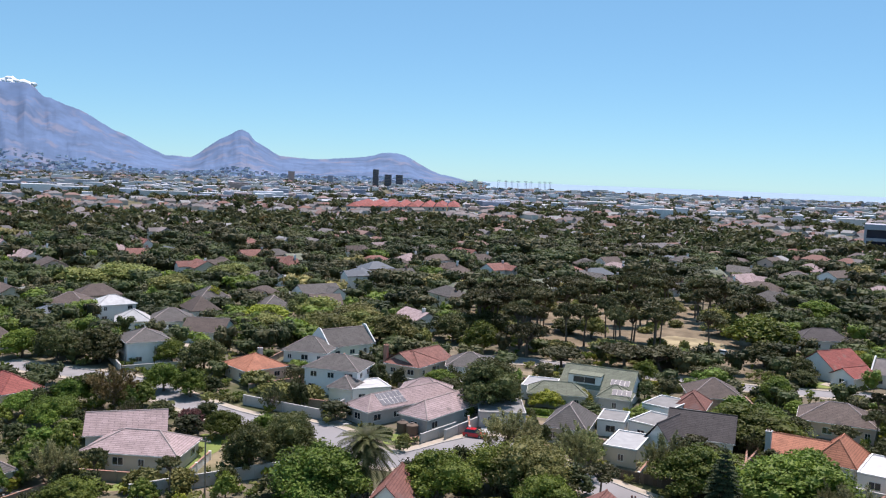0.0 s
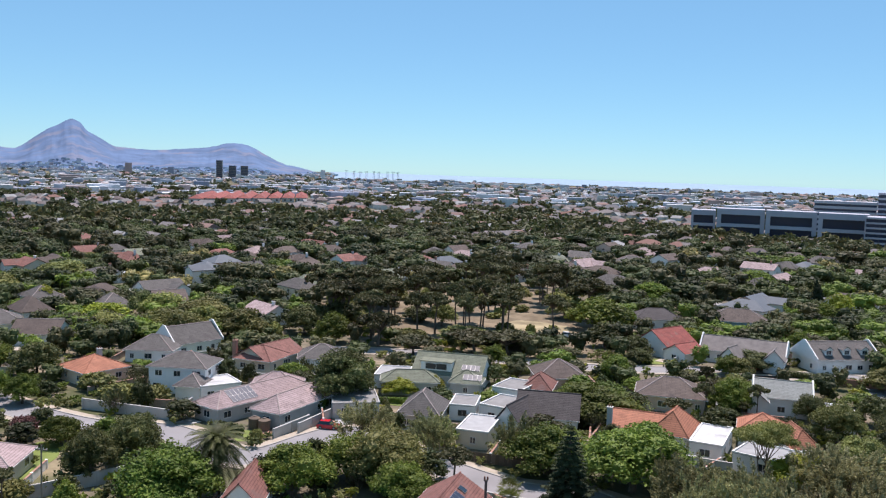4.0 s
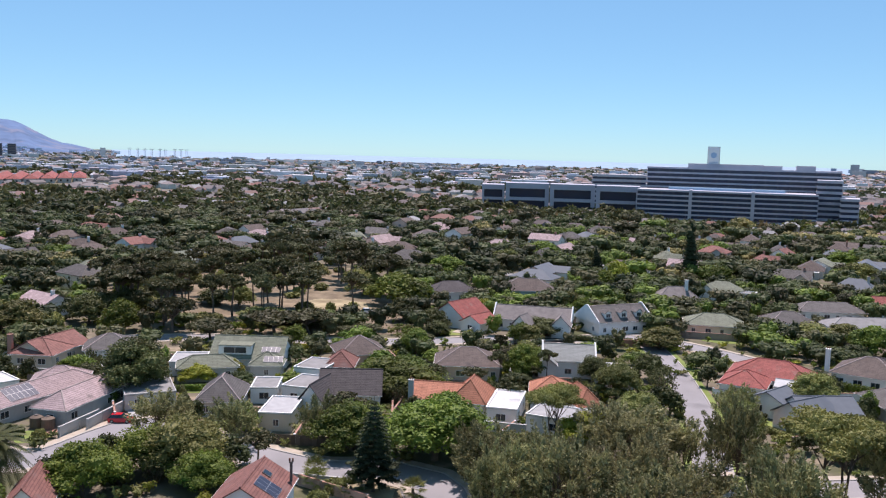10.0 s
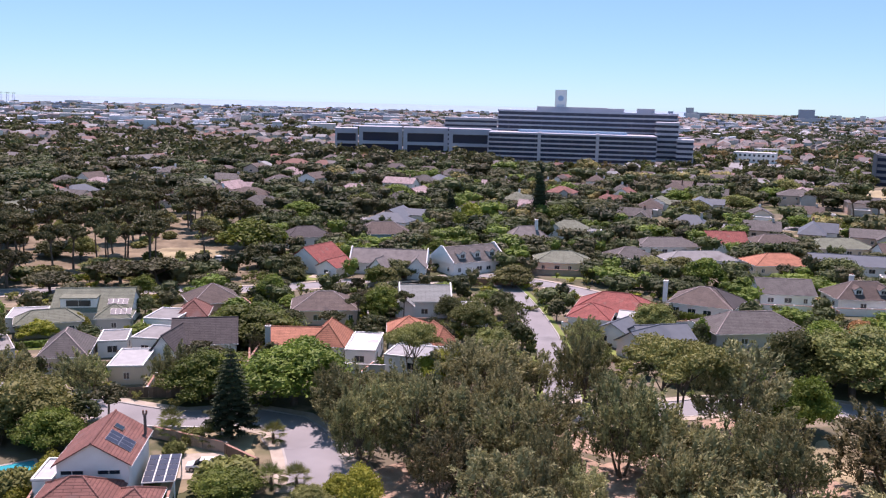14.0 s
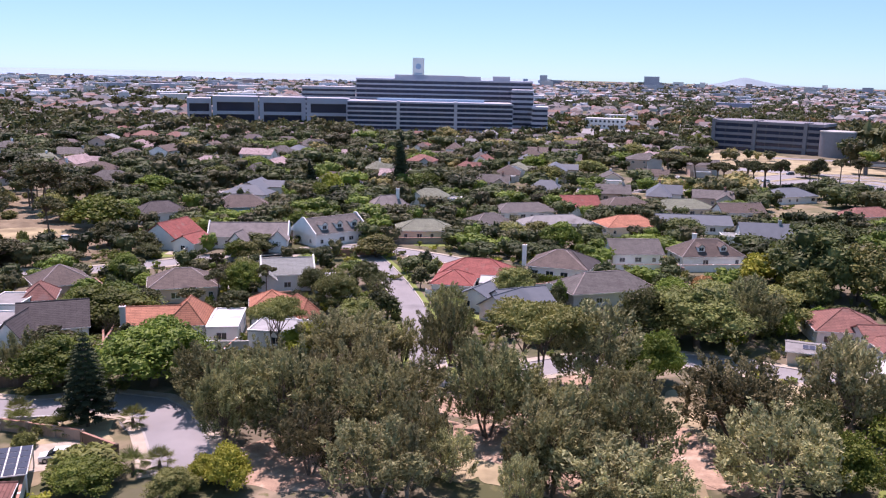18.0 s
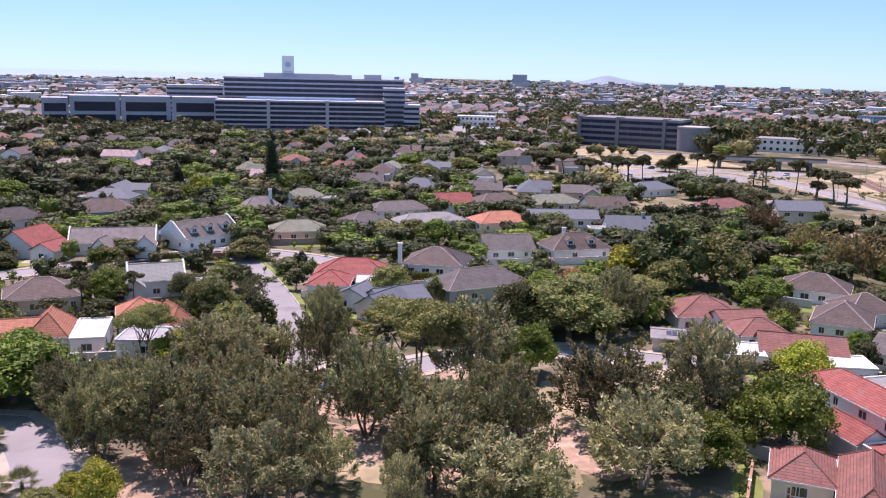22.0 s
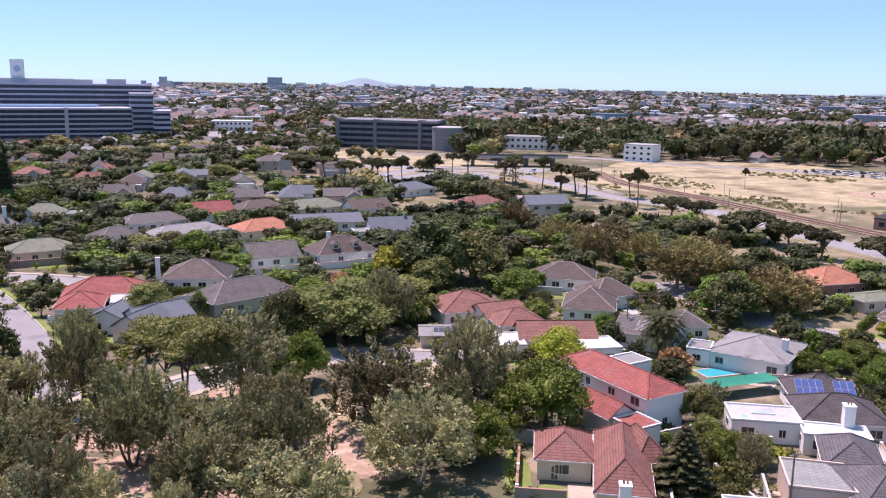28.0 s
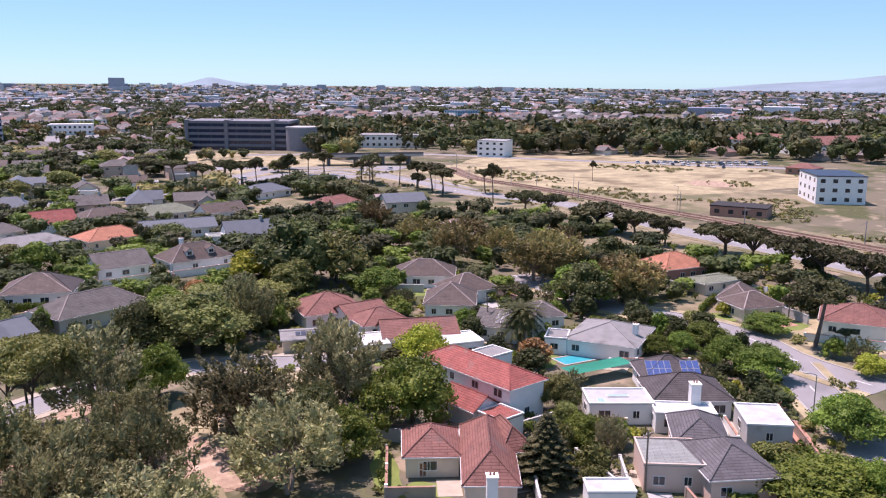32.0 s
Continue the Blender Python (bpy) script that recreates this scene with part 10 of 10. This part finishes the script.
# ---- the suburb and the city behind ----
def fill_suburb():
    rng = random.Random(5)
    far, n = [], 0
    ax = radians(-14)
    spots = []
    for i in range(-60, 61):
        for j in range(-2, 62):
            u, v = i * 22 + rng.uniform(-4, 4), j * 26 + (8 if j % 2 else 0) + rng.uniform(-3, 3)
            x, y = u * math.cos(ax) - v * math.sin(ax), u * math.sin(ax) + v * math.cos(ax)
            r, az = math.hypot(x, y), math.degrees(math.atan2(x, y))
            if r < 240 or r > 1250 or abs(az) > 68 or y < 60:
                continue
            if az > 20 and r > 360 - 2 * (az - 20) and (r < 600 or rng.random() < 0.2):
                continue
            if not free(x, y, 9) or rng.random() < (0.5 if az < 4 and 430 < r < 950 else 0.45 if az < 4 or r < 480 else 0.2):
                continue
            spots.append((r, x, y, az))
    spots.sort()
    near_tiles = ["tile_grey", "tile_pink", "tile_brown", "tile_rose", "tile_grey", "roof_metal", "tile_grey", "tile_brown", "roof_green", "tile_brown"]
    near_labels = {"tile_grey": "grey tiled", "tile_pink": "grey-pink tiled", "tile_brown": "brown tiled", "tile_rose": "rose tiled", "roof_metal": "pale metal", "roof_green": "green-grey"}
    for r, x, y, az in spots:
        w, d, rot = rng.uniform(11, 18), rng.uniform(8, 11), math.degrees(ax) + rng.choice((0, 90)) + rng.uniform(-6, 6)
        e, rg = 3.1, rng.uniform(5.6, 7.0)
        if rng.random() < 0.12:
            e, rg = 5.6, 8.4
        clear(x, y, 7.5)
        if n < 130 and r < 620:
            n += 1
            t = rng.choice(near_tiles)
            hs = house("suburban house with a %s roof among trees" % near_labels[t], x, y, rot)
            block(hs, x, y, rot, w, d, e, rg, rng.choice(("hip", "hip", "gable")), t, rng.choice(("wall_white", "wall_white", "wall_cream", "wall_pink")), detail=0, wins=0.7)
            ca, sa, wl = math.cos(radians(rot)), math.sin(radians(rot)), rng.choice(("wall_white", "wall_cream", "wall_grey"))
            if rng.random() < 0.5:
                u, v = rng.choice((-1, 1)) * w * 0.27, -d * 0.55
                block(hs, x + u * ca - v * sa, y + u * sa + v * ca, rot + 90, d * 0.8, w * 0.4, e, rg - 0.6, "gable", t, wl, detail=0, wins=0.5)
            if rng.random() < 0.55:
                u = rng.choice((-1, 1)) * (w * 0.5 + 2.6)
                block(hs, x + u * ca, y + u * sa, rot, 4.6, d * 0.7, 2.7, 2.7, "flat", rng.choice(("roof_slab", "roof_white", "roof_pale")), wl, detail=0, wins=0.4)
            if rng.random() < 0.45:
                chimney(hs, x + w * 0.3 * ca, y + w * 0.3 * sa, e, rg + 0.9, rng.choice(("wall_white", "wall_brick", "wall_grey")), 0.8)
        else:
            far += gable_piece(x, y, 0, radians(rot), w, d, e, rg, rng.random() < 0.6)
            if rng.random() < 0.5:
                u, v, q = rng.choice((-1, 1)) * w * 0.3, -d * 0.5, radians(rot)
                far += gable_piece(x + u * math.cos(q) - v * math.sin(q), y + u * math.sin(q) + v * math.cos(q), 0, q + 1.5708, d * 0.8, w * 0.42, e, rg - 0.5, False)
    join_stuff("far_houses", far, [WALLS, ROOFS], "distant suburban houses with tiled roofs", "houses")


def open_land(az, r):
    """The sandy field, the wide roads and the railway towards the north-east stay free of trees."""
    if az > 31:
        return 345 - 3.9 * (az - 33) < r < 590
    return (20 < az <= 31 and 395 < r < 545) or (12 < az <= 20 and 400 < r < 455)


def fill_trees():
    rng = random.Random(9)
    kinds = (("far_olive", 0.36), ("far_dark", 0.5), ("far_pine", 0.6), ("far_broad", 0.74), ("far_gum", 0.92), ("far_plane", 1.0))
    dusky = (("far_olive", 0.42), ("far_dark", 0.72), ("far_pine", 0.88), ("far_broad", 0.92), ("far_gum", 0.97), ("far_plane", 1.0))
    distant = {"far_broad": "far_olive", "far_lime": "far_gum", "far_dark": "far_pine"}
    clouds = {}
    count = 0
    tries = []
    for _ in range(42000):
        az = rng.uniform(-68, 68)
        r = 125 + 1440 * rng.random() ** 1.35
        tries.append((r, az))
    tries.sort()
    grid = {}
    for r, az in tries:
        p = polar(az, r)
        if open_land(az, r) or (-15 < az < 25 and r < 150) or (r < 220 and rng.random() < 0.6) or (r < 260 and rng.random() < 0.4) or (r < 340 and rng.random() < 0.15):
            continue
        belt = noise.noise(Vector((az * 0.11, r * 0.0055, 2.0)))
        if r > (1000 if az > 20 else 850) and belt < 0.12:
            continue
        rad = rng.uniform(1.8, 3.6) if r < 220 else rng.uniform(2.4, 5.6) if r < 330 else rng.choice((3.2, 4.2, 5.2, 6.5, 8.0)) * rng.uniform(0.85, 1.15)
        if not free(p.x, p.y, -1.0 + rad * 0.6):
            continue
        tall = 1.4 if az > 27 and 540 < r < 800 else 1.0
        rad *= tall
        key = (int(p.x // 12), int(p.y // 12))
        if any((p.x - a) ** 2 + (p.y - b) ** 2 < (0.68 * (rad + c)) ** 2 for i in (-1, 0, 1) for j in (-1, 0, 1) for a, b, c in grid.get((key[0] + i, key[1] + j), ())):
            continue
        grid.setdefault(key, []).append((p.x, p.y, rad))
        q = rng.random()
        kind = next(k for k, lim in (dusky if az < -9 and r > 300 else kinds) if q <= lim)
        if r < 330 and kind == "far_plane":
            kind = "far_broad"
        if r > 560 and rng.random() < 0.8:
            kind = distant.get(kind, kind)
        h = (rng.uniform(3.2, 6.0) if r < 220 else rng.uniform(4.0, 8.0) if r < 340 else rad * rng.uniform(0.8, 1.1) + 3.2) * (1.25 if kind == "far_pine" else 1) * tall
        if r < 330 and count < 190:
            count += 1
            tree(kind, p.x, p.y, round(h, 1), rad, z=0)
        else:
            clouds.setdefault(kind, []).append((p.x, p.y, land_z(az, r), h, rad * 1.15))
    for kind, spots in clouds.items():
        near = [s for s in spots if math.hypot(s[0], s[1]) < 620]
        rest = [s for s in spots if math.hypot(s[0], s[1]) >= 620]
        leaf = L[SPEC[kind][9]]
        word = SPEC[kind][9].replace("wood_", "").replace("wood", "olive")
        if near:
            tree_cloud("woodland", near, leaf, "belt of %s trees among the houses" % word, per=230, seed=3, size=0.11, cheap=False, jitter=0.5, up=0.5)
        if rest:
            tree_cloud("far_woodland", rest, leaf, "distant %s trees" % word, per=36, seed=4, size=0.28)


for k, (src, leaf, n) in {"far_olive": ("olive", "wood", 900), "far_broad": ("broad", "broad", 900), "far_pine": ("pine", "pine", 800), "far_dark": ("dark", "wood_dark", 900), "far_lime": ("lime", "lime", 700), "far_gum": ("gum", "wood_gum", 800), "far_plane": ("plane", "plane", 900)}.items():
    s = list(SPEC[src])
    s[3], s[4], s[9] = n, s[4] * 1.9, leaf
    SPEC[k] = tuple(s)


def fill_city():
    rng = random.Random(12)
    low, shed, trees_far = [], [], []
    for _ in range(12500):
        az, r = rng.uniform(-72, 72), 1250 + 3300 * rng.random() ** 1.2
        if -36 < az < 9.5 and r > 3480:
            continue
        if az > 28 and r < 1500 and rng.random() < 0.5:
            continue
        p = polar(az, r)
        if not free(p.x, p.y, 6):
            continue
        z, rot = land_z(az, r) - 0.5, rng.uniform(0, 3.14)
        q = rng.random()
        if q < (0.35 if az < -8 else 0.12):
            shed.append(box_piece(p.x, p.y, z, radians(-az), rng.choice((12, 16, 22, 30, 55)) * rng.uniform(0.8, 1.2), rng.uniform(12, 35), rng.choice((5, 6, 7, 9, 13))))
        elif q < (0.62 if az < 15 else 0.48):
            low += gable_piece(p.x, p.y, z, rot, rng.uniform(12, 26), rng.uniform(9, 14), rng.uniform(3, 7), rng.uniform(7.5, 10), True)
        elif q < 0.86:
            trees_far.append((p.x, p.y, z, rng.uniform(7, 11), rng.uniform(6, 14)))
    for _ in range(26):
        az, r = rng.uniform(8, 44), rng.uniform(3300, 4300)
        p = polar(az, r)
        shed.append(box_piece(p.x, p.y, land_z(az, r), radians(-az), rng.uniform(16, 52), 25, rng.uniform(13, 25)))
    for az, r, w, h in ((-49, 3300, 24, 40), (9.6, 3600, 30, 42), (16.4, 3700, 60, 46), (-46.5, 3300, 20, 30), (-37, 3400, 18, 34)):
        p = polar(az, r)
        shed.append(box_piece(p.x, p.y, land_z(az, r), radians(-az), w, 24, h))
    # the town climbing the mountain's foot
    for _ in range(1500):
        az, q = rng.uniform(-67, -40), rng.random() ** 1.8 * 0.3
        r = 3500 + 1250 * q
        p = polar(az, r)
        shed.append(box_piece(p.x, p.y, land_z(az, r) - 3 + west_range(az) * q ** 1.35, radians(-az), rng.uniform(6, 20), 10, rng.uniform(4, 9)))
    # harbour cranes
    for k in range(9):
        az = -35.4 + 0.42 * k + rng.uniform(-0.1, 0.1)
        p = polar(az, 3540)
        z = land_z(az, 3540)
        for dx in (-6, 6):
            shed.append(box_piece(p.x + dx * 0.5, p.y, z, 0, 1.1, 1.1, 34))
        shed.append(box_piece(p.x, p.y, z + 26 + 7 * rng.random(), radians(40), 16, 1.0, 1.4))
    join_stuff("far_town", low, [HAZY_TOWN_WALLS, HAZY_TOWN_ROOFS], "far low houses of the plain in haze-muted colours", "town")
    join_stuff("far_sheds", shed, [HAZY_SHEDS], "far warehouses and blocks of the city in pale haze-blue colours", "town")
    # these belts take the leaf colour that has haze in it
    tree_cloud("far_tree_belt", trees_far, L["far_wood"], "far dark tree belts of the plain in haze-greyed green", per=18, seed=8, size=0.45)


def grove():
    """The close stand of gums before the street, with sandy gaps."""
    rng = random.Random(21)
    made = []
    for _ in range(900):
        az, r = rng.uniform(-14, 24), rng.uniform(84, 128)
        p = polar(az, r)
        rad = rng.uniform(2.4, 3.6)
        if abs(az - 20.3) < 2.0 or (abs(az - 6.5) < 1.8 and r < 99) or (abs(az + 6.2) < 1.5 and r < 108):
            continue
        if not free(p.x, p.y, -0.5) or any((p.x - a) ** 2 + (p.y - b) ** 2 < (0.75 * (rad + c)) ** 2 for a, b, c in made):
            continue
        made.append((p.x, p.y, rad))
        tree(rng.choice(("gum", "gum", "gum", "silver")), p.x, p.y, round(rng.uniform(7.0, 10.0), 1), rad)
        if len(made) > 12:
            break


def shrubs():
    """Garden shrubs between the houses."""
    rng = random.Random(33)
    sets = {"olive": [], "broad": [], "dark": [], "lime": []}
    for _ in range(7000):
        az, r = rng.uniform(-66, 64), 95 + 260 * rng.random() ** 0.8
        p = polar(az, r)
        if not free(p.x, p.y, -0.8) or open_land(az, r) or (-14 < az < 24 and r < 135):
            continue
        q = rng.random()
        rad = rng.uniform(0.6, 1.9)
        sets["olive" if q < 0.4 else "broad" if q < 0.7 else "dark" if q < 0.88 else "lime"].append((p.x, p.y, 0, rng.uniform(1.0, 2.6), rad))
    for k, s in sets.items():
        tree_cloud("garden_shrubs", s, L[k], "%s-green garden shrubs between the houses" % k, per=50, seed=6, size=0.2)


def scrub():
    """Low dry bushes and tufts on the open land beside the railway."""
    rng = random.Random(44)
    lines = [(q.x, q.y) for pts in (RAIL_LINE, [(243, 365), (236, 301), (246, 247), (233, 181), (227, 136), (221, 106)], [(325, 489), (376, 405), (422, 331), (460, 274)]) for q in smooth_line(pts, 9.0)]
    sets = {"olive": [], "plane": [], "gum": []}
    for _ in range(5200):
        az, r = rng.uniform(31, 66), rng.uniform(225, 520)
        p = polar(az, r)
        dense = noise.noise(Vector((p.x * 0.022, p.y * 0.022, 7.0)))
        if dense < (0.02 if p.x < 300 - 0.25 * (p.y - 230) else 0.27) or any((p.x - a) ** 2 + (p.y - b) ** 2 < 72 for a, b in lines):
            continue
        if p.x < 232 and p.y < 300:
            continue
        sets[rng.choice(("olive", "plane", "gum"))].append((p.x, p.y, 0, rng.uniform(0.4, 1.3), rng.uniform(0.5, 1.6)))
    for k, spots in sets.items():
        tree_cloud("dry_scrub", spots, L[k], "low dry scrub bushes on open ground", per=26, seed=12, size=0.3)


def pine_park(x, y, rx, ry, ox, oy):
    """Umbrella pines on sandy ground."""
    rng = random.Random(4)
    made = []
    for _ in range(1500):
        a, k = rng.uniform(0, 6.283), math.sqrt(rng.random())
        px, py = x + rx * k * math.cos(a), y + ry * k * math.sin(a)
        rad = rng.uniform(4.0, 6.2)
        if math.hypot((px - ox) / 1.5, py - oy) < 13:
            continue
        if any((px - p) ** 2 + (py - q) ** 2 < (0.56 * (rad + s)) ** 2 for p, q, s in made):
            continue
        made.append((px, py, rad))
        low = rng.random()
        if low < 0.16:
            tree(rng.choice(("olive", "dark", "umbrella")), px, py, round(rng.uniform(5.0, 8.0), 1), rad * 0.9)
        else:
            tree("pine", px, py, round(rng.uniform(10.5, 15.5), 1), rad * rng.uniform(0.75, 1.15))
        if len(made) > 72:
            break


for k in range(34):
    park_rng = random.Random(k)
    a = park_rng.uniform(0, 6.283)
    q = math.sqrt(park_rng.random()) * 0.95
    tree("bush", PARK[0] + PARK[2] * q * math.cos(a), PARK[1] + PARK[3] * q * math.sin(a), round(park_rng.uniform(1.8, 3.4), 1), park_rng.uniform(1.6, 3.0))
pine_park(*PARK)
fill_suburb()
fill_trees()
grove()
shrubs()
scrub()
fill_city()
